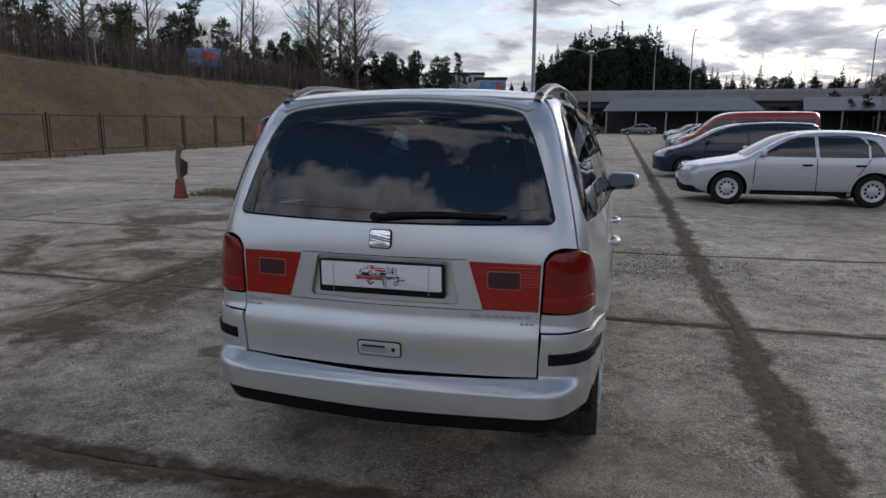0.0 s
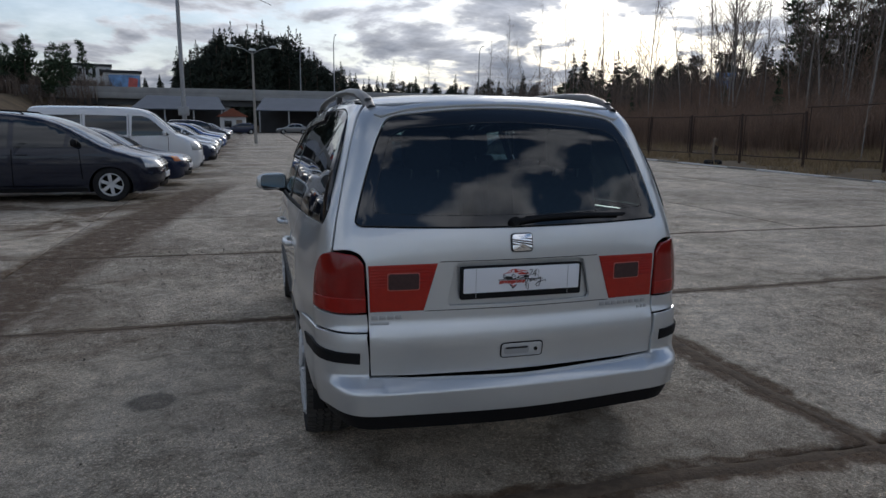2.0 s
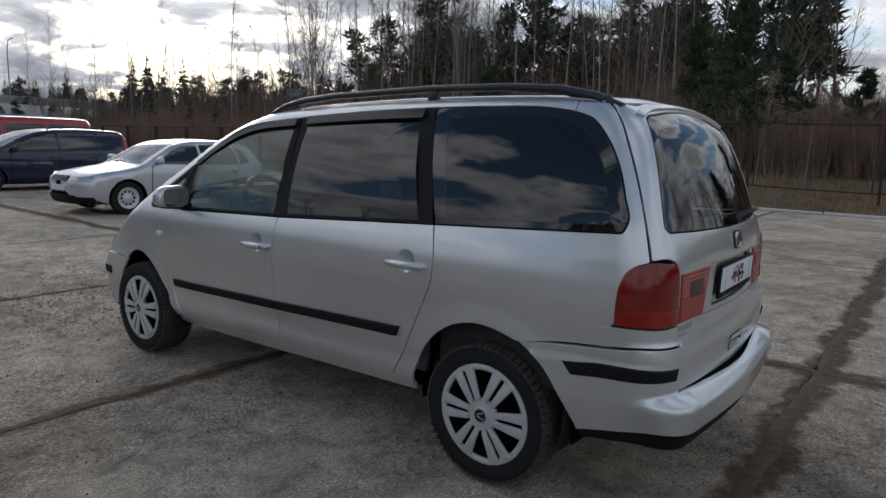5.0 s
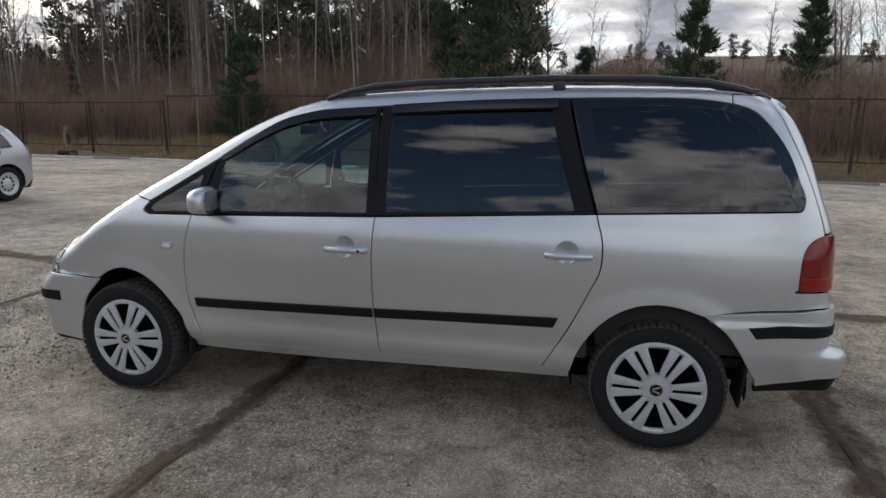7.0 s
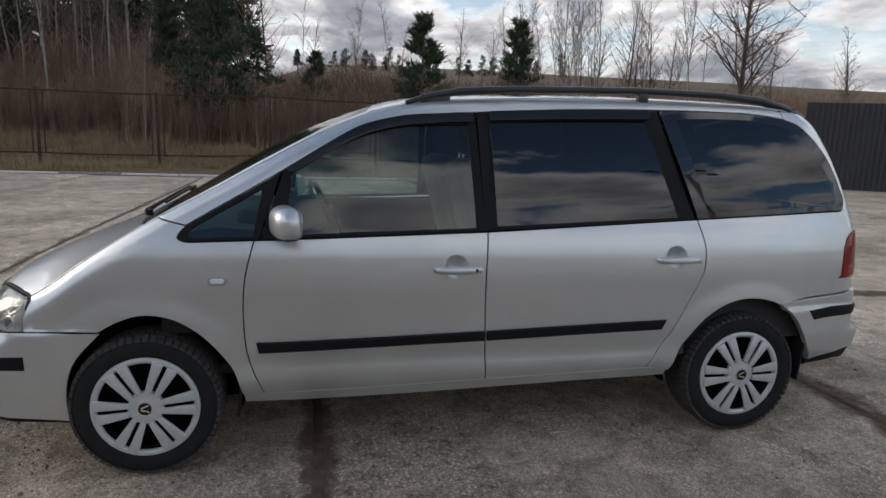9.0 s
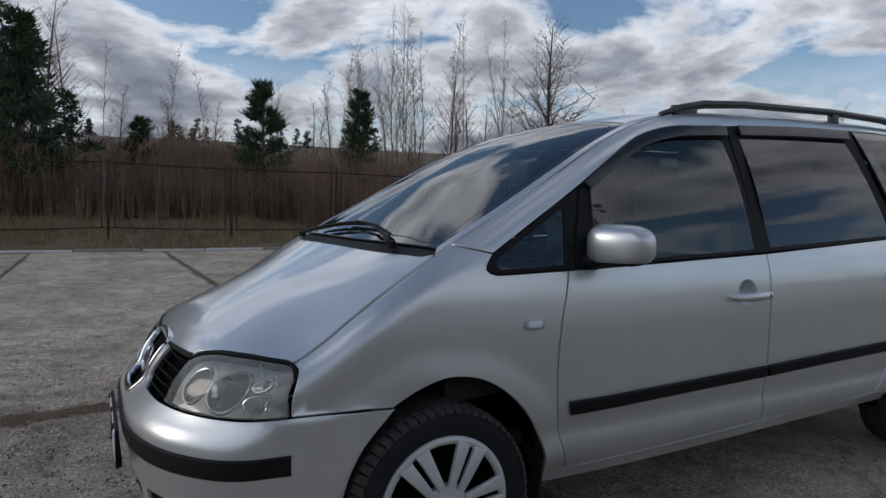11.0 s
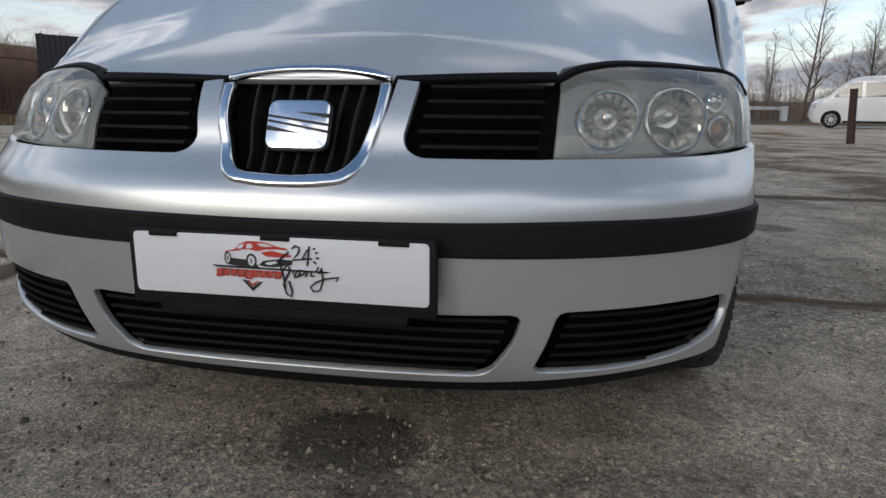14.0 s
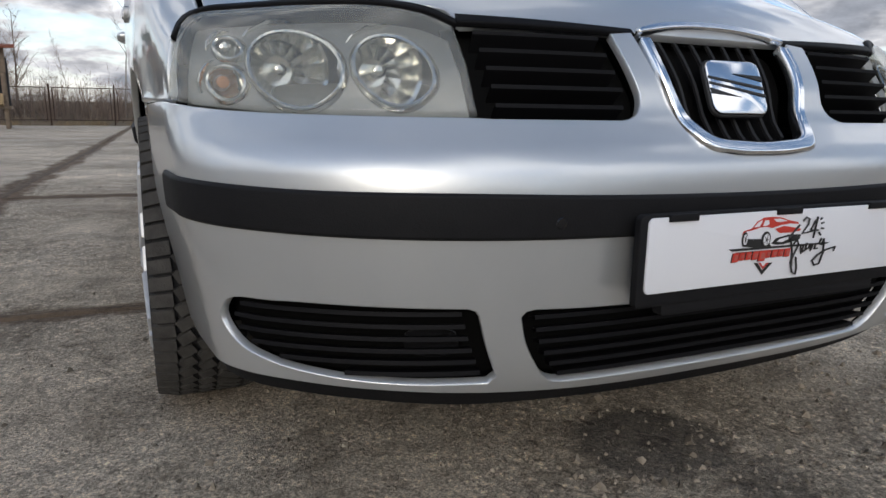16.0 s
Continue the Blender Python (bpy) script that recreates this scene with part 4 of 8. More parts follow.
    fr = panel("window_frame", "side", F2, BLACK, door2, "black door window surround", off=-.003, holes=[G2], mirror=mirror, back=False)
    panel("pane", "side", G2, GLASS_DARK, fr, off=-.010, gap=-.004, thick=.004, mirror=mirror, back=False, bulge=crown_of(1.08, 1.60, .017))
    # wind deflectors
    panel("wind_deflector", "side", [(.80, 1.335), (.63, 1.438), (.472, 1.522), (.30, 1.566), (.05, 1.588), (-.045, 1.590, 1), (-.04, 1.545, 1), (.10, 1.538), (.30, 1.518), (.44, 1.483), (.60, 1.408), (.77, 1.31)], GLOSS_BLACK, door, "smoked plastic wind deflector", off=.014, thick=.008, mirror=mirror, back=False)
    panel("wind_deflector", "side", [(-.12, 1.600, 1), (-.5, 1.618), (-.94, 1.628, 1), (-.935, 1.578, 1), (-.5, 1.568), (-.12, 1.552, 1)], GLOSS_BLACK, door2, "smoked plastic wind deflector", off=.014, thick=.008, mirror=mirror, back=False)
    F3 = [(1.20, 1.028), (1.245, 1.045), (1.212, 1.095), (1.05, 1.188), (.898, 1.276), (.822, 1.320, 1), (.895, 1.10), (.912, 1.037, 1)]
    G3 = [(1.185, 1.048), (1.205, 1.060), (1.18, 1.086), (1.05, 1.160), (.905, 1.243, 1), (.945, 1.055, 1)]
    q = panel("quarter_window", "side", F3, BLACK, van, "small black-framed triangular window", off=-.003, holes=[G3], mirror=mirror, back=False)
    panel("pane", "side", G3, GLASS, q, off=-.008, gap=-.004, thick=.004, mirror=mirror, back=False)
    G4 = [(-1.140, 1.112, 1), (-1.05, 1.40), (-.992, 1.631, 1), (-1.3, 1.632), (-1.569, 1.622), (-1.70, 1.603), (-1.785, 1.572), (-1.85, 1.51), (-1.92, 1.406), (-1.975, 1.27), (-2.000, 1.187), (-1.985, 1.149), (-1.95, 1.145), (-1.55, 1.129)]
    H4 = [(-1.200, 1.150, 1), (-1.085, 1.585, 1), (-1.3, 1.590), (-1.55, 1.582), (-1.68, 1.562), (-1.76, 1.52), (-1.86, 1.40), (-1.93, 1.22), (-1.93, 1.185), (-1.90, 1.175)]
    q = panel("rear_side_window", "side", G4, GLASS_BAND, van, "dark tinted rear side window", off=-.003, holes=[H4], mirror=mirror, back=False, bulge=crown_of(1.10, 1.65, .017))
    panel("pane", "side", H4, GLASS_DARK, q, off=-.0032, gap=-.0035, thick=.003, edge=.0002, mirror=mirror, back=False, bulge=crown_of(1.10, 1.65, .017))


both(side_panels)

# bonnet, windscreen, roof
HOOD = [(0, 2.122), (-.20, 2.117), (-.36, 2.102), (-.438, 2.089, 1), (-.452, 2.063, 1), (-.515, 2.024), (-.61, 1.956), (-.72, 1.876)] + [corner((-HOOD_SEAM[0][0], HOOD_SEAM[0][1]))] + [(-a, b) for a, b in HOOD_SEAM[1:-1]] + [(-.757, 1.386, 1), (-.70, 1.415), (-.45, 1.455), (0, 1.475)]
HOOD += [(-p[0],) + tuple(p[1:]) for p in HOOD[-2:0:-1]]
panel("bonnet", "top", HOOD, SILVER, van, res=.04)
COWL = [(0, 1.475), (-.45, 1.455), (-.70, 1.415), (-.757, 1.388, 1), (-.72, 1.365), (-.45, 1.395), (0, 1.415)]
COWL += [(-p[0],) + tuple(p[1:]) for p in COWL[-2:0:-1]]
panel("cowl", "top", COWL, BLACK, van, "black plastic cowl panel", off=-.012)
WS = [(0, 1.413), (-.45, 1.393), (-.715, 1.363, 1), (-.706, 1.20), (-.678, .90), (-.640, .62), (-.605, .455, 1), (-.35, .405), (0, .385)]
WS += [(-p[0],) + tuple(p[1:]) for p in WS[-2:0:-1]]
WSH = [(0, 1.37), (-.45, 1.35), (-.665, 1.325), (-.660, 1.20), (-.632, .90), (-.598, .62), (-.57, .51), (-.35, .455), (0, .435)]
WSH += [(-p[0],) + tuple(p[1:]) for p in WSH[-2:0:-1]]
ws = panel("windscreen", "top", WS, GLASS_BAND, van, "windscreen with black edge band", off=-.004, holes=[WSH], back=False)
panel("pane", "top", WSH, GLASS, ws, off=-.0045, gap=0, edge=.0005, thick=.004, back=False)
ROOF = [(0, .383), (-.35, .403), (-.605, .452, 1)] + [(-.612, .40), (-.608, .20), (-.602, -.2), (-.598, -.9), (-.598, -1.5), (-.602, -1.80, 1), (-.54, -1.855), (-.35, -1.873), (0, -1.882)]
ROOF += [(-p[0],) + tuple(p[1:]) for p in ROOF[-2:0:-1]]
panel("roof", "top", ROOF, SILVER, van, res=.06)
for k in (1, -1):
    pts = [(-k * x, y) for x, y in RAIL_EDGE[:5]]
    pil = [(-k * .718, 1.363, 1), (-k * .709, 1.20), (-k * .681, .90), (-k * .643, .62), (-k * .607, .452, 1)]
    panel("pillar", "top", [corner(pts[0])] + pts[1:-1] + [corner(pts[-1])] + pil[::-1], SILVER, van, "silver windscreen pillar")

# front bumper
B = [cf(-.857, 1.565, .646, 1), cf(-.846, 1.721, .652), cf(-.826, 1.866, .654), cf(-.736, 1.998, .643), cf(-.60, 2.10, .639), cf(-.446, 2.168, .638, 1), cf(-.427, 2.174, .637, 1), cf(-.235, 2.205, .637), cf(-.205, 2.20, .648), cf(-.194, 2.177, .674), cf(-.200, 2.12, .735), cf(-.203, 2.095, .763, 1),
     cf(-.158, 2.09, .768, 1), cf(-.150, 2.148, .709), cf(-.129, 2.2, .647), cf(-.113, 2.23, .614), cf(-.085, 2.247, .599)]
LOW = [cf(0, 2.2, .232), cf(-.25, 2.2, .236), cf(-.43, 2.2, .246), cf(-.60, 2.13, .258), cf(-.745, 2.0, .266), cf(-.785, 1.85, .256), cf(-.792, 1.715, .245, 1), cf(-.812, 1.715, .365), cf(-.836, 1.662, .528)]


def at_front(x, z, *corner_):
    """A point of the front whose place across the car is x."""
    return cf(-x, float(on_skin("front", [(-x, z)])[0, 1]), z, *corner_)


def ring(points):
    """The outline of a symmetrical panel from its half."""
    return points + [(-p[0],) + tuple(p[1:]) for p in points[::-1] if abs(p[0]) > 1e-6]


INTAKE = [cf(0, 2.26, .372), cf(-.283, 2.257, .376), cf(-.385, 2.239, .379), cf(-.402, 2.239, .371), cf(-.392, 2.235, .335), cf(-.372, 2.23, .300), cf(-.345, 2.223, .268), cf(-.31, 2.223, .261), cf(0, 2.234, .257)]
FOG = [cf(-.476, 2.212, .384), cf(-.601, 2.165, .387), cf(-.70, 2.075, .387), cf(-.752, 2.025, .380), cf(-.763, 2.01, .356), cf(-.745, 2.025, .322), cf(-.705, 2.06, .299), cf(-.64, 2.11, .283), cf(-.555, 2.16, .274), cf(-.440, 2.205, .271), cf(-.432, 2.21, .280), cf(-.452, 2.215, .33), cf(-.464, 2.215, .375)]
FOG_R = [(-p[0],) + tuple(p[1:]) for p in FOG]
outer = ring(LOW[::-1][:0] + [LOW[0]] + LOW[1:] + B + [cf(0, 2.253, .592)])
bumper = panel("front_bumper", "round_front", outer, SILVER, van, off=.004, holes=[ring(INTAKE), FOG, FOG_R], res=.025)
STRIP = [cf(0, 2.28, .538), cf(-.266, 2.267, .541), cf(-.486, 2.221, .546), cf(-.681, 2.108, .547), cf(-.80, 1.97, .552), cf(-.826, 1.866, .553, 1), cf(-.818, 1.862, .489, 1), cf(-.80, 1.95, .490), cf(-.678, 2.112, .484), cf(-.492, 2.22, .481), cf(-.269, 2.267, .479), cf(0, 2.27, .478)]
panel("bumper_strip", "round_front", ring(STRIP), BLACK, bumper, "matt black bumper strip", off=.012, edge=.006, thick=.016, res=.025, back=False)
LIP = [cf(0, 2.2, .233), cf(-.25, 2.2, .237), cf(-.43, 2.2, .247), cf(-.60, 2.13, .259), cf(-.745, 2.0, .267), cf(-.785, 1.85, .257), cf(-.792, 1.715, .246, 1), cf(-.785, 1.72, .228, 1), cf(-.735, 1.98, .236), cf(-.58, 2.10, .222), cf(-.43, 2.17, .205), cf(0, 2.18, .19)]
panel("lower_lip", "round_front", ring(LIP), BLACK, bumper, "black lower bumper lip", off=-.006, res=.025)


def slats(name, view, outline, count, parent, depth=.03, mirror=False):
    """Horizontal bars over a near-black sheet that paints the recess's shade, inside an outline of the skin."""
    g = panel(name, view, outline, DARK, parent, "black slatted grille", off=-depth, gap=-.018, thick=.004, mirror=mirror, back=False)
    lp = smooth_loop(outline, .01)
    lo, hi = lp[:, 1].min(), lp[:, 1].max()
    for i in range(count):
        z = lo + (hi - lo) * (i + .6) / (count + .2)
        xs = []
        for a, b in zip(lp, np.roll(lp, -1, 0)):
            if (a[1] > z) != (b[1] > z):
                xs.append(a[0] + (b[0] - a[0]) * (z - a[1]) / (b[1] - a[1]))
        if len(xs) < 2:
            continue
        q = np.linspace(min(xs) + .014, max(xs) - .014, max(int((max(xs) - min(xs)) / .03), 4))
        p = on_skin(view, [(s, z) for s in q])
        n = slope(p)
        prof = [(-.004, .003), (-.003, -.003), (-depth + .002, -.012), (-depth + .002, -.008)]
        v = np.concatenate([p + n * d + np.array([[0, 0, h]]) for d, h in prof])
        if mirror:
            v = v * [-1, 1, 1]
        m = len(q)
        f = [(k * m + j, k * m + j + 1, (k + 1) % 4 * m + j + 1, (k + 1) % 4 * m + j) for k in range(4) for j in range(m - 1)]
        mesh_object("slat", v, f, GRILLE_BLACK, g, smooth=False)
    return g


# added near-black block, keeps the grille openings dark and closed to view
part("radiator", prism([(-.70, 1.72), (-.70, 1.97), (-.55, 2.06), (-.3, 2.135), (0, 2.155), (.3, 2.135), (.55, 2.06), (.70, 1.97), (.70, 1.72)], .38, pose(0, 0, .235)), DARK, van, "near-black block added to close the view behind the grilles")
slats("lower_grille", "round_front", ring(INTAKE), 6, bumper)
for side in (False, True):
    slats("fog_grille", "round_front", FOG, 6, bumper, mirror=side)
    GR = [cf(-.428, 2.174, .640), cf(-.235, 2.205, .640), cf(-.208, 2.20, .651), cf(-.197, 2.177, .676), cf(-.203, 2.12, .735), cf(-.206, 2.095, .766, 1), at_front(.437, .772, 1), at_front(.435, .70, 1), at_front(.432, .641, 1)]
    slats("upper_grille", "round_front", GR, 5, bumper, .035, mirror=side)

panel("fog_lamp", "round_front", [cf(.545, 2.16, .335), cf(.545, 2.16, .305), cf(.475, 2.19, .303), cf(.475, 2.19, .335)], GLOSS_BLACK, bumper, "dim fog lamp behind the slats", off=-.026, gap=0, thick=.004, res=.02, back=False)
for x in (-.363, .363):
    fp_ = on_skin("front", [(x, .505)])
    part("sensor", lathe([(0, .0035), (.007, .003), (.009, 0)], 14, Matrix.Translation(Vector(fp_[0]) + Vector(slope(fp_)[0]) * .011) @ Vector(slope(fp_)[0]).to_track_quat("Z", "Y").to_matrix().to_4x4()), GLOSS_BLACK, bumper, "small round parking sensor")

for side in (False, True):
    panel("bonnet_seal", "round_front", [cf(-.156, 2.11, .762, 1), cf(-.30, 2.09, .765), cf(-.436, 2.07, .766, 1), cf(-.438, 2.07, .780, 1), cf(-.30, 2.09, .777), cf(-.158, 2.10, .772, 1)], GRILLE_BLACK, bumper, "black seal under the bonnet edge", off=.004, gap=0, thick=.01, edge=.003, res=.03, mirror=side, back=False)

# tailgate
TG = [(0, 1.664), (-.35, 1.650), (-.50, 1.634), (-.594, 1.640, 1)] + GATE_SEAM[1:-1] + [corner(GATE_SEAM[-1]), (-.71, 1.054), (-.672, 1.035), (-.655, 1.005, 1), (-.647, .80), (-.646, .66), (-.642, .54, 1), (-.451, .533), (0, .529)]
TGG = [(0, 1.628), (-.24, 1.618), (-.44, 1.597), (-.525, 1.572), (-.565, 1.51), (-.605, 1.415), (-.645, 1.30), (-.678, 1.19), (-.683, 1.165), (-.66, 1.148), (-.33, 1.140), (0, 1.137)]
RECESS = [(0, .995), (-.268, .994), (-.285, .985), (-.318, .835), (-.310, .822), (0, .820)]
gate = panel("tailgate", "rear", ring(TG), SILVER, van, holes=[ring(TGG), ring(RECESS)], res=.04)
IN = [(0, 1.565), (-.42, 1.54), (-.50, 1.515), (-.56, 1.38), (-.605, 1.23), (-.60, 1.205), (-.33, 1.193), (0, 1.190)]
rw = panel("rear_window", "rear", ring(TGG), GLASS_BAND, gate, "rear window with black edge band", off=-.002, gap=.003, holes=[ring(IN)], back=False)
panel("pane", "rear", ring(IN), GLASS_REAR, rw, off=-.0022, gap=-.0035, edge=.0002, thick=.004, back=False)
panel("plate_recess", "rear", ring(RECESS), SILVER, gate, off=-.022, gap=-.006, back=False, thick=.003)

# rear bumper
def bumper_bulge(p, n):
    s = np.clip((.538 - p[:, 2]) / .024, 0, 1)
    s = s * s * (3 - 2 * s)
    under = np.clip((.42 - p[:, 2]) / .12, 0, 1) ** 2
    back_part = np.clip(-n[:, 1], 0, 1) ** 4.5
    ledge = np.clip((.742 - p[:, 2]) / .012, 0, 1)
    return .002 + .005 * ledge + s * (.002 + .080 * back_part) - under * .035


def at_gate(x, z, *corner_):
    """A point of the rear corner whose place across the car is x."""
    return cr(-x, float(on_skin("rear", [(-x, z)])[0, 1]), z, *corner_)


RB = [cr(0, -2.2, .527), cr(-.45, -2.2, .531), at_gate(.643, .537, 1), at_gate(.647, .66), at_gate(.648, .722, 1), cr(-.751, -2.151, .724), cr(-.814, -2.087, .727), cr(-.842, -1.987, .716), cr(-.860, -1.816, .705), cr(-.889, -1.607, .690, 1), cr(-.88, -1.715, .605), cr(-.87, -1.79, .50), cr(-.85, -1.85, .40), cr(-.84, -1.86, .36, 1), cr(-.82, -2.02, .395), cr(-.77, -2.12, .408), cr(-.60, -2.17, .400), cr(0, -2.2, .393)]
rbump = panel("rear_bumper", "round_rear", ring(RB), SILVER, van, res=.02, bulge=bumper_bulge, thick=.03)
RL = [cr(0, -2.2, .395), cr(-.60, -2.17, .402), cr(-.77, -2.12, .410), cr(-.82, -2.02, .397), cr(-.84, -1.86, .362, 1), cr(-.83, -1.87, .315, 1), cr(-.80, -2.0, .335), cr(-.6, -2.17, .325), cr(0, -2.2, .315)]
panel("lower_lip", "round_rear", ring(RL), BLACK, rbump, "black lower bumper lip", res=.025, bulge=lambda p, n: bumper_bulge(p, n) - .012, thick=.03)
for side in (False, True):
    RS = [cr(-.672, -2.177, .648, 1), cr(-.75, -2.15, .651), cr(-.842, -1.99, .655), cr(-.869, -1.798, .643, 1), cr(-.863, -1.838, .588, 1), cr(-.842, -1.99, .600), cr(-.75, -2.15, .599), cr(-.675, -2.174, .594, 1)]
    panel("bumper_strip", "round_rear", RS, BLACK, rbump, "matt black bumper strip", off=.013, edge=.005, thick=.014, res=.02, mirror=side, back=False)
    CP = [at_gate(.648, .724, 1), cr(-.751, -2.151, .726), cr(-.814, -2.087, .729), cr(-.850, -1.945, .718, 1), cr(-.852, -1.945, .802, 1), cr(-.812, -2.084, .801), cr(-.765, -2.131, .797), at_gate(.648, .798, 1)]
    panel("corner_panel", "round_rear", CP, SILVER, van, mirror=side, res=.02, off=.0012)
    # lamps
    RLAMP = [at_gate(.6485, .802, 1), at_gate(.655, .99), at_gate(.672, 1.024), cr(-.701, -2.144, 1.043), cr(-.777, -2.086, 1.049), cr(-.805, -2.045, 1.036), cr(-.818, -2.022, 1.018), cr(-.833, -2.0, .975), cr(-.842, -1.990, .90), cr(-.844, -1.988, .804, 1), cr(-.812, -2.084, .803), cr(-.765, -2.131, .799)]
    tl = panel("tail_light", "round_rear", RLAMP, RED_DARK, van, "dark red tail light", off=.006, mirror=side, res=.02, edge=.006)
    INL = [(-.641, .803, 1), (-.645, .998, 1), (-.358, 1.001, 1), (-.418, .803, 1)]
    panel("inner_light", "rear", INL, RED_LENS, gate, "red tail light with a dark reversing lamp", off=.005, mirror=side, res=.02, edge=.004, back=False)
    panel("lamp_rim", "rear", [(-.570, .898), (-.570, .960), (-.562, .967), (-.441, .967), (-.433, .960), (-.433, .898), (-.441, .889), (-.562, .889)], LOGO_PALE, gate, "pale lamp rim", off=.0066, mirror=side, res=.02, edge=.001, back=False)
    panel("reversing_lamp", "rear", [(-.566, .900), (-.566, .956), (-.559, .963), (-.444, .963), (-.437, .956), (-.437, .900), (-.444, .893), (-.559, .893)], SMOKED, gate, "dark reversing lamp", off=.0085, mirror=side, res=.02, back=False)
    panel("lower_lens", "round_rear", [at_gate(.652, .806, 1), at_gate(.653, .866, 1), cr(-.75, -2.14, .868), cr(-.840, -1.992, .868, 1), cr(-.841, -1.990, .808, 1), cr(-.812, -2.084, .807), cr(-.765, -2.131, .803)], RED_MID, tl, "brighter red lower lens", off=.0078, mirror=side, res=.02, edge=.002, back=False)
    for k in range(7):
        zr = .906 + k * .012
        xs_r = [(-.638, -.566), (-.448, -.418 + (zr - .803) * .29)] if zr < .976 else [(-.638, -.418 + (zr - .803) * .29)]
        for x0, x1 in xs_r:
            part("lens_rib", tube([Vector(((1 if side else -1) * abs(v[0]), v[1], v[2])) for v in (lambda p: p + slope(p) * .0052)(on_skin("rear", [(q, zr) for q in np.linspace(x0 + .004, x1 - .004, 6)]))], .0018, 4), RED_LENS, gate)
    # headlights
    HL = [at_front(.441, .640, 1), cf(-.56, 2.12, .639), cf(-.736, 1.998, .644), cf(-.822, 1.868, .655, 1), cf(-.804, 1.862, .72), cf(-.790, 1.838, .778), cf(-.765, 1.846, .789), cf(-.72, 1.876, .7945), cf(-.61, 1.956, .7985), cf(-.515, 2.024, .794), cf(-.470, 2.05, .783), at_front(.445, .766, 1), at_front(.4430, .71, 1)]
    HLG = [cf(-.806, 1.85, .745), cf(-.793, 1.838, .782), cf(-.765, 1.846, .7945), cf(-.72, 1.876, .800), cf(-.61, 1.956, .8045), cf(-.515, 2.024, .800), cf(-.466, 2.05, .789), at_front(.440, .772, 1), at_front(.443, .764, 1), cf(-.470, 2.05, .781), cf(-.515, 2.024, .792), cf(-.61, 1.956, .7965), cf(-.72, 1.876, .7925), cf(-.765, 1.846, .787)]
    h = panel("headlight", "round_front", HL, LENS, van, "clear headlight with slightly hazed lens", off=.001, mirror=side, res=.025, edge=.005, thick=.012, back=False)
    # black strip laid on the skin in place of the shaded gap over the lens
    panel("gasket", "round_front", HLG, GRILLE_BLACK, h, "raised black strip painting the dark gap above the headlight", off=.0025, gap=0, thick=.010, mirror=side, res=.03, back=False)
    panel("housing", "round_front", HL, BLACK, h, "black headlight housing", off=-.13, gap=.002, thick=.004, mirror=side, back=False)

# all backing sheets as one mesh, near-black in place of shade in the gaps
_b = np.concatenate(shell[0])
mesh_object("inner_shell", _b, np.concatenate(shell[1]), DARK, van, "near-black sheets added behind the panels to darken their gaps")


# ---- wheels ----
def wheel():
    w0 = thing("wheel", "", "wheel")
    R, W = .312, .205
    prof = [(.205, -.085), (.225, -.100), (.255, -.107), (.282, -.104), (.298, -.094), (.3015, -.080), (.3030, 0), (.3015, .080), (.298, .094), (.282, .104), (.255, .107), (.225, .100), (.205, .085)]
    bm = lathe(prof, 64, None, True)
    part("tyre", bm, RUBBER, w0, "black tyre with worn tread")
    bm = bmesh.new()
    for i in range(60):
        a = 2 * math.pi * i / 60
        for k, (z, zw, long_) in enumerate(((-.085, .040, .0255), (-.034, .046, .024), (.010, .030, .024), (.046, .030, .024), (.085, .040, .0255))):
            m = Matrix.Rotation(a + (k % 2) * .05, 4, "Z") @ Matrix.Translation((.3065, 0, z)) @ Matrix.Rotation((-.1, -.5, .45, .5, .1)[k], 4, "X")
            for v in add_box(bm, (.012, long_, zw), m):
                if abs(v.co.z) > .094:
                    q = 1 - .010 / math.hypot(v.co.x, v.co.y)
                    v.co.x, v.co.y = v.co.x * q, v.co.y * q
    part("tread", bm, TREAD, w0, "dusty tread blocks", sharp=20)
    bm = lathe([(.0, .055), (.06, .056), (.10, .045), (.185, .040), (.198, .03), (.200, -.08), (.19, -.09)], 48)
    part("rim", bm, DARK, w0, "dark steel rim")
    # hubcap: outer ring, six pairs of spokes, middle
    bm = lathe([(.222, .096), (.220, .103), (.208, .106), (.198, .102), (.194, .094), (.222, .09)], 64)
    cap = part("hubcap", bm, ALLOY, w0, "silver plastic hubcap with paired spokes")
    for i in range(6):
        for s in (-1, 1):
            bm = bmesh.new()
            out = [(.062, s * .007), (.202, s * .009), (.203, s * .057), (.066, s * .031)]
            vs = add_prism(bm, out, .012, None, .004)
            for v in bm.verts:
                v.co.z += .088 + .022 * (1 - ((v.co.x - .10) / .12) ** 2 * .5)
            bmesh.ops.transform(bm, matrix=Matrix.Rotation(math.radians(60 * i + 90), 4, "Z"), verts=bm.verts)
            part("spoke", bm, ALLOY, cap)
    bm = lathe([(.0, .1175), (.034, .117), (.036, .1155), (.040, .1155), (.068, .111), (.073, .105), (.074, .090)], 40)
    part("hub", bm, ALLOY, cap)
    bm = lathe([(.0, .1200), (.030, .1195), (.032, .116)], 32)
    part("badge", bm, GLOSS_BLACK, cap, "round black and silver badge")
    bm = lathe([(.031, .117), (.031, .1212), (.0275, .1212), (.0275, .117)], 32)
    for s in (-1, 1):
        add_box(bm, (.006, .034, .002), Matrix.Translation((s * .009, 0, .1205)) @ Matrix.Rotation(s * .35, 4, "Z"))
    part("badge_mark", bm, CHROME, cap)
    return w0


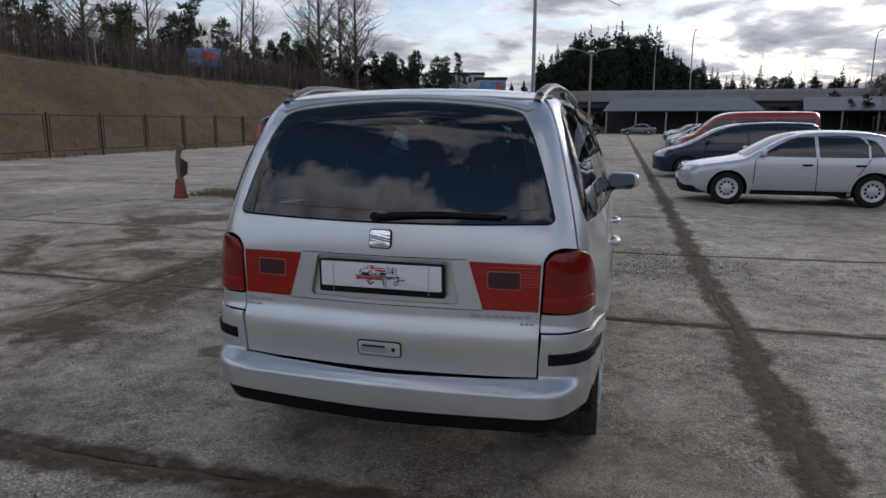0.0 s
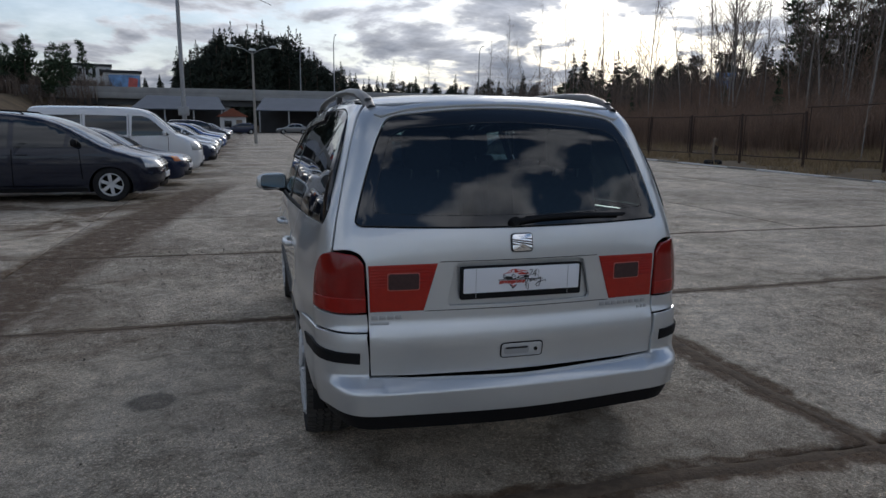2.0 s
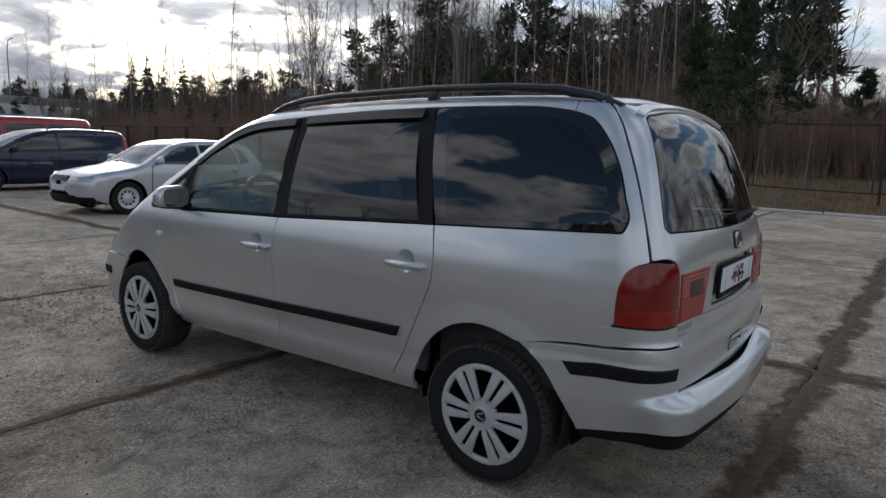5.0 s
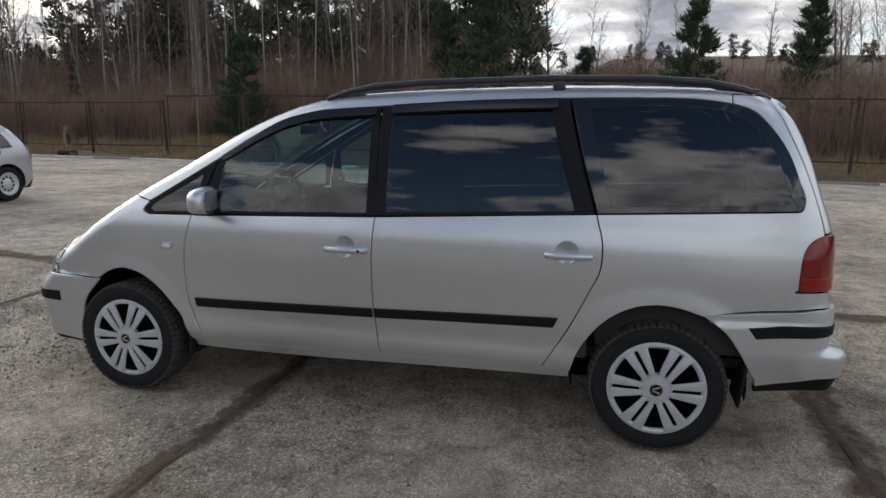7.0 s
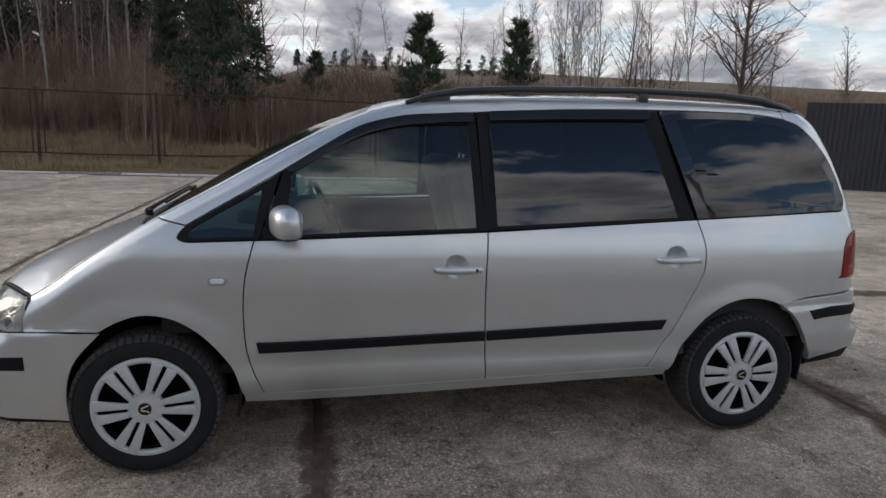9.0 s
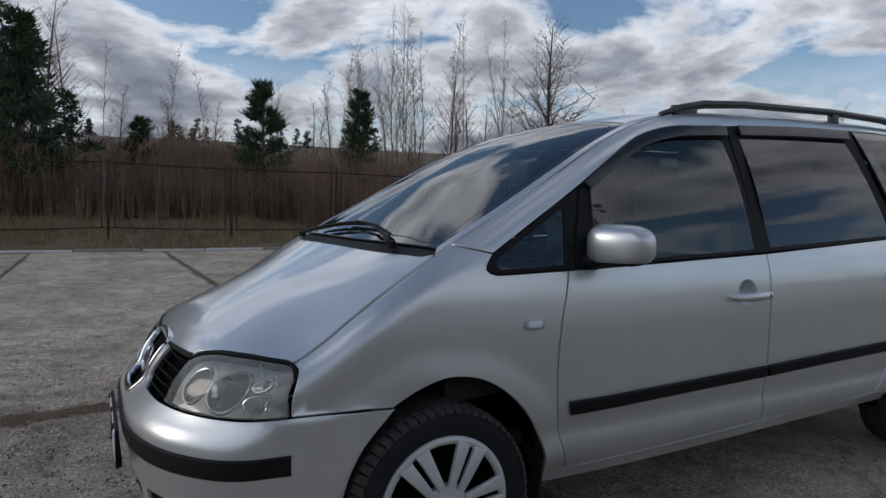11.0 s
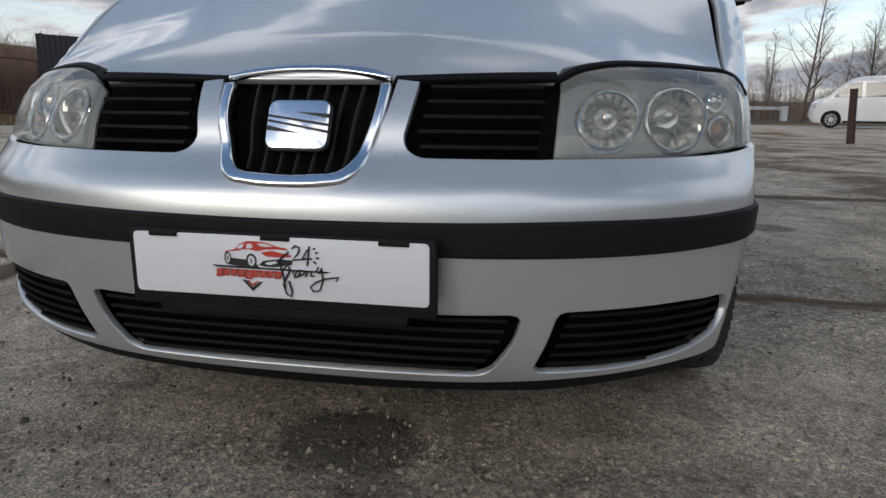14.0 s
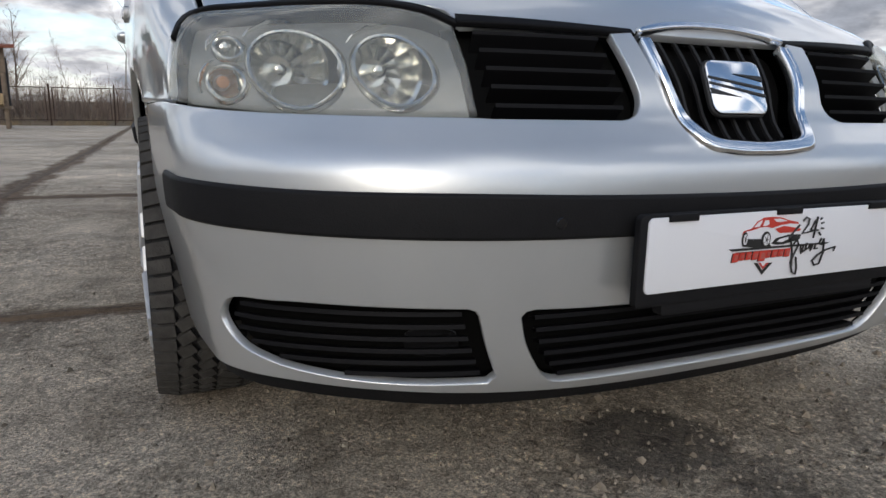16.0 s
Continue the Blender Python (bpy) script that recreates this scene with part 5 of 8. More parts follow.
def set_wheel(w0, x, y, turn, steer=0):
    face = -90 if x < 0 else 90
    m = Matrix.Translation((x, y, .318)) @ Matrix.Rotation(radians(steer), 4, "Z") @ Matrix.Rotation(radians(face), 4, "Y") @ Matrix.Rotation(radians(turn), 4, "Z")
    return m


first = wheel()
wheels = [first] + [copy_thing(first, Matrix()) for _ in range(3)]
for wob, (x, y, turn) in zip(wheels, ((-.766, 1.40, 4), (-.766, -1.44, 0), (.766, 1.40, 20), (.766, -1.44, 40))):
    wob.matrix_basis = set_wheel(wob, x, y, turn)
    wob.parent = van
    if "category" in wob:
        del wob["category"]
# wheel housings and floor
for sx in (-1, 1):
    for y in (1.40, -1.44):
        bm = bmesh.new()
        n = 24
        rows = []
        for i in range(n + 1):
            a = math.pi * (-.05 + 1.10 * i / n)
            rows.append([bm.verts.new((sx * xx, y + rr * math.cos(a), .335 + rr * math.sin(a))) for xx, rr in ((.80, .388), (.79, .398), (.55, .40), (.55, .10))])
        for a, b in zip(rows, rows[1:]):
            for k in range(3):
                bm.faces.new((a[k], b[k], b[k + 1], a[k + 1]))
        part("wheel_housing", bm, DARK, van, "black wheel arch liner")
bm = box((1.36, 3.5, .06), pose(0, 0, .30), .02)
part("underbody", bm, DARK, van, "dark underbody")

# ---- the minivan's fittings ----
def at_skin(view, a, b, off=0.0):
    """A frame on the skin: z out of it, y upwards."""
    p = on_skin(view, [(a, b)])
    n = Vector(slope(p)[0])
    p = Vector(p[0]) + n * off
    up = (Vector((0, 0, 1)) - n * n.z).normalized()
    right = up.cross(n)
    return Matrix.Translation(p) @ Matrix((right, up, n)).transposed().to_4x4()


def along_skin(view, pts, off):
    p = on_skin(view, pts)
    n = slope(p)
    return [Vector(v) for v in p + n * off]


def rounded(w_, h, r, n=4):
    out = []
    for cx, cy, a0 in ((w_ / 2 - r, h / 2 - r, 0), (-w_ / 2 + r, h / 2 - r, 90), (-w_ / 2 + r, -h / 2 + r, 180), (w_ / 2 - r, -h / 2 + r, 270)):
        out += [(cx + r * math.cos(radians(a0 + 90 * i / n)), cy + r * math.sin(radians(a0 + 90 * i / n))) for i in range(n + 1)]
    return out


# middle grille with chrome surround
CH = [cf(0, 2.25, .598), cf(-.075, 2.245, .602), cf(-.106, 2.235, .616), cf(-.122, 2.2, .647), cf(-.142, 2.148, .709), cf(-.148, 2.10, .755), cf(-.135, 2.10, .768), cf(-.07, 2.10, .775), cf(0, 2.10, .777)]
CHL = ring(CH)
# near-black sheet paints the shaded depth behind the upright bars
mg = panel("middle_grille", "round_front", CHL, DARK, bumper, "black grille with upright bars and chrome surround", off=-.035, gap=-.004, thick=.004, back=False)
for k in range(-3, 4):
    a = k * .034
    zs = np.linspace(.604 + (.018 if abs(k) == 3 else 0), .768, 8)
    bm = tube(along_skin("front", [(a * (.84 + .16 * (z - .6) / .17), z) for z in zs], -.016), .0036, 5)
    part("bar", bm, GRILLE_BAR, mg)
U_OUT = [cf(-.157, 2.125, .756, 1), cf(-.153, 2.148, .715), cf(-.142, 2.19, .655), cf(-.128, 2.225, .613), cf(-.105, 2.24, .593), cf(-.07, 2.245, .587), cf(0, 2.25, .584)]
U_IN = [cf(0, 2.25, .603), cf(-.066, 2.245, .606), cf(-.094, 2.24, .612), cf(-.110, 2.225, .628), cf(-.124, 2.19, .665), cf(-.134, 2.148, .715), cf(-.137, 2.125, .756, 1)]
flip = lambda pts: [(-p[0],) + tuple(p[1:]) for p in pts]
panel("surround", "round_front", U_OUT + flip(U_OUT[-2::-1]) + flip(U_IN[:0:-1]) + U_IN, CHROME, mg, "chrome grille surround", off=.012, gap=0, thick=.02, edge=.006, res=.016, back=False)
ARCH_O = [cf(-.155, 2.11, .768, 1), cf(-.120, 2.10, .778), cf(-.06, 2.10, .786), cf(0, 2.10, .788)]
ARCH_I = [cf(0, 2.10, .777), cf(-.06, 2.10, .775), cf(-.115, 2.10, .768), cf(-.150, 2.11, .762, 1)]
panel("top_strip", "round_front", ARCH_O + flip(ARCH_O[-2::-1]) + flip(ARCH_I[:0:-1]) + ARCH_I, CHROME, mg, "chrome strip along the bonnet edge", off=.010, gap=0, thick=.012, edge=.003, res=.014, back=False)


def emblem(m, w_, h, parent, bold=1.0):
    """A rounded square plate with slanting dark slots."""
    e = part("emblem", prism(rounded(w_ * (1 + .05 * bold), h * (1 + .06 * bold), w_ * .17), .006, m, .002), LOGO_BLACK, parent, "chrome badge with slanting slots")
    part("badge_face", prism(rounded(w_, h, w_ * .14), .005, m @ Matrix.Translation((0, 0, .0055)), .002), CHROME, e)
    for bar in ([(-.03, .25), (.5, .215), (.5, .13)], [(-.5, .175 + .02 * bold), (-.5, .175 - .02 * bold), (.5, -.012 - .023 * bold), (.5, -.012 + .023 * bold)], [(-.5, .07 + .02 * bold), (-.5, .07 - .02 * bold), (.5, -.152 - .023 * bold), (.5, -.152 + .023 * bold)], [(-.5, -.03), (-.5, -.13), (.04, -.19)]):
        part("slot", prism([(x * w_, y * h) for x, y in bar], .0015, m @ Matrix.Translation((0, 0, .0103))), LOGO_BLACK, e)
    return e


emblem(at_skin("front", 0, .686, -.004), .113, .089, mg)
emblem(at_skin("rear", -.003, 1.073, .001), .088, .072, gate, 1.9)


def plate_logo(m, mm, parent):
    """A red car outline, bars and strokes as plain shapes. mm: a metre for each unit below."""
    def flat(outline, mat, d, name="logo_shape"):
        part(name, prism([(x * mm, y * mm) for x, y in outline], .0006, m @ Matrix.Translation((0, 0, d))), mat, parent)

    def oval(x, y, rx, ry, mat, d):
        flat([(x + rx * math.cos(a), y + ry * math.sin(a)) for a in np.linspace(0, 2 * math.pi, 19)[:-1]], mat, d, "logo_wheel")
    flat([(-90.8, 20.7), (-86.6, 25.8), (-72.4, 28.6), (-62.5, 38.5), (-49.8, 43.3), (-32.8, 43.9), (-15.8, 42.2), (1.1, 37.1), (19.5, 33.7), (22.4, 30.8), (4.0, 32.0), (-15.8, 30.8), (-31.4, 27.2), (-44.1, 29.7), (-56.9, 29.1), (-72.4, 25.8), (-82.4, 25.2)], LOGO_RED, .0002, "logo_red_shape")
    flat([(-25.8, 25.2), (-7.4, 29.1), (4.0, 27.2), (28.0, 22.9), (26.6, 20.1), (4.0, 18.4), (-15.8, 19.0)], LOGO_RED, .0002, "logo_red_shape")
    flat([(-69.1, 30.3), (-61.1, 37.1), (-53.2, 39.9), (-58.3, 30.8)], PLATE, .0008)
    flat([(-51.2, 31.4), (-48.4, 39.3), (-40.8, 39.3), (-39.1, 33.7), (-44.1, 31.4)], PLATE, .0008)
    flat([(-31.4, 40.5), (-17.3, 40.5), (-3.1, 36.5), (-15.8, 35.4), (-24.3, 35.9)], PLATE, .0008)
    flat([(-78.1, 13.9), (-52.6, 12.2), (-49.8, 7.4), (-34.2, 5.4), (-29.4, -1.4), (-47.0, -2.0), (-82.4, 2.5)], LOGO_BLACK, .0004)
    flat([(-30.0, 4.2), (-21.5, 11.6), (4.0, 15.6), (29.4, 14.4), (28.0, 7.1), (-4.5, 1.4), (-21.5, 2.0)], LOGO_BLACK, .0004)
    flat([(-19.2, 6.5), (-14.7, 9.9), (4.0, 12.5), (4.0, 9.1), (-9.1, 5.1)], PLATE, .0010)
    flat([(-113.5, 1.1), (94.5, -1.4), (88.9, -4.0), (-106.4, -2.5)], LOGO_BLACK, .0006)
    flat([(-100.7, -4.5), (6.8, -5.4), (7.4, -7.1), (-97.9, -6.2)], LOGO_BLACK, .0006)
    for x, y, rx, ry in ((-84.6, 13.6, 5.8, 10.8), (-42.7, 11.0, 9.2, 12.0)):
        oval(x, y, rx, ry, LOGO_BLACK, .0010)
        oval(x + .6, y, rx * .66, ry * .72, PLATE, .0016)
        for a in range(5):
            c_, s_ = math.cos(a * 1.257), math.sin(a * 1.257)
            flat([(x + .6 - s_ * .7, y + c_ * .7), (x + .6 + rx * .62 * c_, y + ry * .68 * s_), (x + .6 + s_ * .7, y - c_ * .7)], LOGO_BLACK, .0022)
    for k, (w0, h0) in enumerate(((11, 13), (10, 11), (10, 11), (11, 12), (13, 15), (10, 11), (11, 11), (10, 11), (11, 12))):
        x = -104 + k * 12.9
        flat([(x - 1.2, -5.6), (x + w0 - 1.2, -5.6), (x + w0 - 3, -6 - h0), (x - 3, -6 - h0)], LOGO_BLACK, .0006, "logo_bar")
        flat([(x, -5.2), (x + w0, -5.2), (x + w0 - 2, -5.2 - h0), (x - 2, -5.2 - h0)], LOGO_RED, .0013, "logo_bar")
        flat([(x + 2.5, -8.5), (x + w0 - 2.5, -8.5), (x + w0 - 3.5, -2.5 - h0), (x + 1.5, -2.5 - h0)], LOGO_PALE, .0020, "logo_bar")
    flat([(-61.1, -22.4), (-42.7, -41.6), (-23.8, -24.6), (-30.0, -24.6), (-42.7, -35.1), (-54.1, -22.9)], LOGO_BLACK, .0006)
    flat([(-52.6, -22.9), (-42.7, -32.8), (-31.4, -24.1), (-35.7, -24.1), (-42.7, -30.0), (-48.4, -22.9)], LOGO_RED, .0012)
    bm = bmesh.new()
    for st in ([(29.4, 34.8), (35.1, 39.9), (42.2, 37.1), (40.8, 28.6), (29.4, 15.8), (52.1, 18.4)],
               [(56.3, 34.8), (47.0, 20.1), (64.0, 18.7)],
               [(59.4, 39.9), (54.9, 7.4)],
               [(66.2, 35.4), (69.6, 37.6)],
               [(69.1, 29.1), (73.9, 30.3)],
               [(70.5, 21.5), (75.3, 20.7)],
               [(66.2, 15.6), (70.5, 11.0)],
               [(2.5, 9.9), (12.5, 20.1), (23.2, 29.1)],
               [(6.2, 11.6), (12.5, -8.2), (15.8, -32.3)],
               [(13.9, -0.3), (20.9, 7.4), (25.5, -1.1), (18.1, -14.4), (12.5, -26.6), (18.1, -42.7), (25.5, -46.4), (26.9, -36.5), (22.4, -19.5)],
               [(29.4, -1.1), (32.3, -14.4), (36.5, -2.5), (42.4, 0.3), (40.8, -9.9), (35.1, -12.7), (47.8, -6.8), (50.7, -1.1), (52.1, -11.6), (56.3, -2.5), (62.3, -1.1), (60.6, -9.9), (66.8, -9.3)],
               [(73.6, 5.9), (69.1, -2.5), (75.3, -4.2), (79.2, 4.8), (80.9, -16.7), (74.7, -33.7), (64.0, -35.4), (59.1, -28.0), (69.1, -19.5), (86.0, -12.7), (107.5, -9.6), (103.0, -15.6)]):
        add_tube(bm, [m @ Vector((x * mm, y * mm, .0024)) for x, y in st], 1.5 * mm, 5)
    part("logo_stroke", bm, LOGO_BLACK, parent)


# number plates: blank white, with a printed motif
fm = pose(-.002, 2.283, .458, 90, 0, 180)
fr = part("plate_holder", prism(rounded(.536, .128, .008), .012, fm @ Matrix.Translation((0, -.007, 0)), .002), BLACK, bumper, "black number plate holder")
pp = part("number_plate", prism(rounded(.514, .104, .008), .003, fm @ Matrix.Translation((0, .001, .0125)), .001), PLATE, fr, "white plate with printed motif")
for x in (-.20, 0, .20):
    part("clip", box((.05, .010, .006), fm @ Matrix.Translation((x, .052, .016)), .001), BLACK, fr)
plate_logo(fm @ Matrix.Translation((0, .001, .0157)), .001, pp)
part("holder_lip", prism(rounded(.44, .03, .006), .018, fm @ Matrix.Translation((0, -.072, -.008)), .003), BLACK, fr)
rm = pose(-.001, -2.196, .917, 90, 0, 0) @ Matrix.Rotation(radians(2), 4, "X")
fr = part("plate_holder", prism(rounded(.540, .138, .008), .014, rm @ Matrix.Translation((0, -.004, 0)), .002), BLACK, gate, "black number plate holder")
pp = part("number_plate", prism(rounded(.516, .104, .006), .003, rm @ Matrix.Translation((0, .006, .0145)), .001), PLATE, fr, "white plate with printed motif")
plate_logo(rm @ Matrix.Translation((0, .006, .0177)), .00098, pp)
for x in (-.205, .205):
    part("band", box((.002, .126, .001), rm @ Matrix.Translation((x, -.002, .0185))), SILVER_DULL, fr)
# tailgate handle and marks
hm = at_skin("rear", -.003, .620, .0)
part("handle_gap", prism(rounded(.192, .070, .017), .0012, hm, .0005), GRILLE_BLACK, gate)
hp = part("handle", prism(rounded(.182, .060, .012), .004, hm, .0015), SILVER, gate, "handle plate with grip recess and lock")
# grip recess drawn with duller raised plates and a black strip for its shade
part("grip", prism(rounded(.112, .034, .010), .002, hm @ Matrix.Translation((-.024, .0, .0035))), SILVER_DULL, hp)
part("grip_slot", prism(rounded(.10, .016, .007), .0022, hm @ Matrix.Translation((-.024, .006, .0045))), SILVER_DULL, hp)
part("grip_shade", prism(rounded(.10, .007, .003), .0024, hm @ Matrix.Translation((-.024, .011, .0045))), GLOSS_BLACK, hp)
part("lock", lathe([(0, .008), (.008, .007), (.009, .003)], 12, hm @ Matrix.Translation((.062, 0, 0))), GLOSS_BLACK, hp)
for k in range(4):
    part("lettering_bar", box((.026, .017, .003), at_skin("rear", -.620 + k * .032, .782, .002), .001), SILVER_DULL, gate)
part("lettering_bar", box((.075, .012, .003), at_skin("rear", -.600, .758, .002), .001), SILVER_DULL, gate)
for k in range(8):
    part("lettering_bar", box((.024, .016, .003), at_skin("rear", .385 + k * .0305, .784, .002), .001), SILVER_DULL, gate)
for k in range(3):
    part("lettering_bar", box((.014, .014, .003), at_skin("rear", .575 + k * .019, .757, .002), .001), SILVER_DULL, gate)
# thin black lines paint the shade of two tailgate creases; the sheet isn't folded
for z in (1.004, .802):
    bm = tube(along_skin("rear", [(x, z) for x in np.linspace(-.352 if z > .9 else -.414, .352 if z > .9 else .414, 24)], .0006), .0016, 4)
    part("crease", bm, GLOSS_BLACK, gate)
# rear wiper, washer
bm = bmesh.new()
add_tube(bm, along_skin("rear", [(-.03, 1.155), (.1, 1.166), (.28, 1.170), (.48, 1.166)], .020), [.013, .009, .007, .006], 6)
add_tube(bm, along_skin("rear", [(.02, 1.172), (.24, 1.180), (.50, 1.172)], .010), .006, 5)
wp = part("wiper", bm, BLACK, gate, "black rear wiper")
part("pivot", lathe([(0, .03), (.018, .028), (.022, .0)], 14, at_skin("rear", -.03, 1.155)), BLACK, wp)
# lip of the roof over the rear window
panel("roof_spoiler", "rear", ring([(0, 1.652), (-.35, 1.638), (-.52, 1.612), (-.575, 1.590, 1), (-.54, 1.578), (-.44, 1.604), (-.24, 1.624), (0, 1.634)]), SILVER, gate, off=.012, thick=.02, res=.03, back=False)

# front wipers
for pts in ([(.63, 1.415), (.45, 1.385), (.20, 1.352), (.02, 1.335)], [(-.50, 1.425), (-.38, 1.39), (-.15, 1.345), (.06, 1.33)]):
    bm = bmesh.new()
    add_tube(bm, along_skin("top", pts, .022), [.012, .008, .006, .005], 6)
    add_tube(bm, along_skin("top", [(pts[1][0], pts[1][1] - .02), (pts[2][0], pts[2][1] - .012), (pts[3][0] + (pts[3][0] - pts[2][0]) * .6, pts[3][1] - .006)], .010), .006, 5)
    wpr = part("wiper", bm, BLACK, van, "black windscreen wiper")
    part("pivot", lathe([(0, .03), (.016, .026), (.02, 0)], 12, Matrix.Translation(along_skin("top", [pts[0]], 0)[0])), BLACK, wpr)

for side in (False, True):
    s = 1 if side else -1
    fx = Matrix.Diagonal((-s, 1, 1, 1))
    # headlight insides
    hl = [o for o in van.children if o.name.startswith("headlight")][1 if side else 0]
    def bowl_part(x, z, r, name, mat, depth=.05, off=-.022, parent=hl):
        m = at_skin("front", -abs(x), z, off)
        rim = on_skin("front", [(-abs(x) + r * 1.12 * math.cos(q), z + r * 1.12 * math.sin(q)) for q in np.linspace(0, 2 * math.pi, 17)])
        seat_at = m.translation.copy()
        seat_at.y = min(float(rim[:, 1].min()) - .012, seat_at.y)
        fwd = Matrix.Translation(seat_at) @ Matrix.Rotation(radians(-88), 4, "X") @ Matrix.Rotation(radians(180), 4, "Z")
        prof = [(0, -depth), (r * .35, -depth * .93), (r * .7, -depth * .62), (r * .93, -depth * .2), (r, 0), (r + .005, .004), (r + .007, 0)]
        bm = lathe(prof, 15, fwd)
        if side:
            bmesh.ops.transform(bm, matrix=Matrix.Diagonal((-1, 1, 1, 1)), verts=bm.verts)
            bmesh.ops.reverse_faces(bm, faces=bm.faces)
        ob = part(name, bm, mat, parent, sharp=4)
        bm = lathe([(0, .028), (.009, .024), (.012, .0), (.012, -.02)], 12, fwd @ Matrix.Translation((0, 0, -depth + .014)))
        if side:
            bmesh.ops.transform(bm, matrix=Matrix.Diagonal((-1, 1, 1, 1)), verts=bm.verts)
            bmesh.ops.reverse_faces(bm, faces=bm.faces)
        part("bulb", bm, AMBER if r < .04 and z < .71 else REFLECTOR, ob)
        return ob
    lamps = ((.668, .714, .060, "main_reflector", .05), (.540, .712, .053, "dipped_reflector", .045), (.760, .688, .025, "indicator", .026), (.750, .744, .019, "side_reflector", .02))
    for x, z, r, name, depth in lamps:
        bowl_part(x, z, r * 1.12, name, REFLECTOR, depth)
    circles = []
    for x, z, r, name, depth in lamps:
        circles.append([at_front(x + r * math.cos(q), z + r * math.sin(q)) for q in np.linspace(0, 2 * math.pi, 21)[:-1]])
    bz = panel("bezel", "round_front", HL, HOUSING, hl, "silver-grey lamp bezel", off=-.026, gap=.006, thick=.006, mirror=side, holes=circles, res=.02, back=False)
    for c in circles:
        lp = smooth_loop(c, .012)
        p = on_skin("round_front", lp)
        p = (p + slope(p) * -.024) * [-1 if side else 1, 1, 1]
        pts = [Vector(v) for v in p]
        part("ring", tube(pts + pts[:1], .0032, 6, 1.0, False), REFLECTOR, bz, "bright ring round a lamp bowl")
    panel("cavity", "round_front", HL, HOUSING, hl, "silver lamp cavity", off=-.125, gap=.004, thick=.004, mirror=side, back=False)
    # door mirrors
    bm = bmesh.new()
    bmesh.ops.create_uvsphere(bm, u_segments=28, v_segments=18, radius=1)
    for v in bm.verts:
        x, y, z = v.co
        g = lambda q, e: math.copysign(abs(q) ** e, q)
        v.co = Vector((g(x, .60) * .122, (g(y, .9) * .066) if y > 0 else max(g(y, .7) * .042, -.034), (g(z, .70) * .070 if z > 0 else max(g(z, .5) * .066, -.058)) * (1 - .10 * s * g(x, 1))))
    bmesh.ops.transform(bm, matrix=Matrix.Translation((s * .960, .795, 1.120)) @ Matrix.Rotation(radians(s * -15), 4, "Z"), verts=bm.verts)
    mi = part("door_mirror", bm, SILVER, van, "silver door mirror on a black foot", sharp=60)
    part("mirror_glass", prism(rounded(.200, .106, .035), .003, Matrix.Translation((s * .960, .795, 1.121)) @ Matrix.Rotation(radians(s * -15), 4, "Z") @ Matrix.Translation((0, -.0345, 0)) @ Matrix.Rotation(radians(90), 4, "X")), MIRROR, mi)
    bm = bmesh.new()
    add_tube(bm, [(s * .835, .835, 1.060), (s * .87, .825, 1.058), (s * .90, .81, 1.070), (s * .95, .80, 1.085)], [.045, .040, .036, .030], 10, .7)
    add_box(bm, (.15, .06, .016), pose(s * .955, .798, 1.062, 0, 0, s * -15), .008)
    part("foot", bm, BLACK, mi)
    # side repeater
    base = at_skin("side", 1.088, .866, -.001)
    bm = prism(rounded(.078, .036, .015), .008, base, .003)
    bm2 = prism(rounded(.056, .022, .010), .006, base @ Matrix.Translation((0, 0, .006)), .003)
    if side:
        for b_ in (bm, bm2):
            bmesh.ops.transform(b_, matrix=Matrix.Diagonal((-1, 1, 1, 1)), verts=b_.verts)
            bmesh.ops.reverse_faces(b_, faces=b_.faces)
    rp = part("side_repeater", bm, SILVER_DULL, van, "small clear side indicator")
    part("lens", bm2, PLATE, rp)
    # roof rails
    R = [(-.606, .262, 1.632), (-.604, .14, 1.668), (-.602, .0, 1.692), (-.602, -.25, 1.710), (-.600, -.9, 1.724), (-.597, -1.35, 1.716), (-.588, -1.6, 1.696), (-.578, -1.75, 1.664), (-.572, -1.865, 1.620)]
    bm = bmesh.new()
    add_tube(bm, [(-s * x, y, z) for x, y, z in R], [.012, .019, .022, .020, .020, .021, .024, .025, .020], 12, .85)
    rl_ = part("roof_rail", bm, RAIL, van, "black roof rail")
    for y, z, l in ((.12, 1.650, .14), (-.93, 1.690, .06), (-1.76, 1.642, .12)):
        part("rail_foot", box((.032, l, .065), pose(s * (.600 if y > -1.5 else .579), y, z - .005), .010), RAIL, rl_)
    # mud flaps
    part("mud_flap", box((.21, .012, .30), pose(s * .745, -1.815, .405, 7, 0, 0), .004), RUBBER, van, "black rubber mud flap")
    part("mud_flap", box((.20, .012, .27), pose(s * .740, 1.012, .370, 6, 0, 0), .004), RUBBER, van, "black rubber mud flap")

# ---- inside the minivan ----
part("headliner", prism([(-.52, -1.75), (.52, -1.75), (.55, .25), (-.55, .25)], .01, pose(0, 0, 1.615)), HEADLINER, van, "light grey headliner")
bm = bmesh.new()
prof = [(1.30, 1.04), (1.10, 1.075), (.93, 1.06), (.86, 1.00), (.88, .85), (.98, .62), (1.35, .60)]
add_prism(bm, prof, 1.50, Matrix(((0, 0, 1, -.75), (1, 0, 0, 0), (0, 1, 0, 0), (0, 0, 0, 1))), .0)
part("dashboard", bm, INTERIOR, van, "dark grey dashboard")
part("binnacle", box((.36, .22, .09), pose(-.38, .93, 1.075, 12, 0, 0), .035, 3), INTERIOR, van)
ang = pose(-.38, .60, 1.075, 62, 0, 0)
bm = bmesh.new()
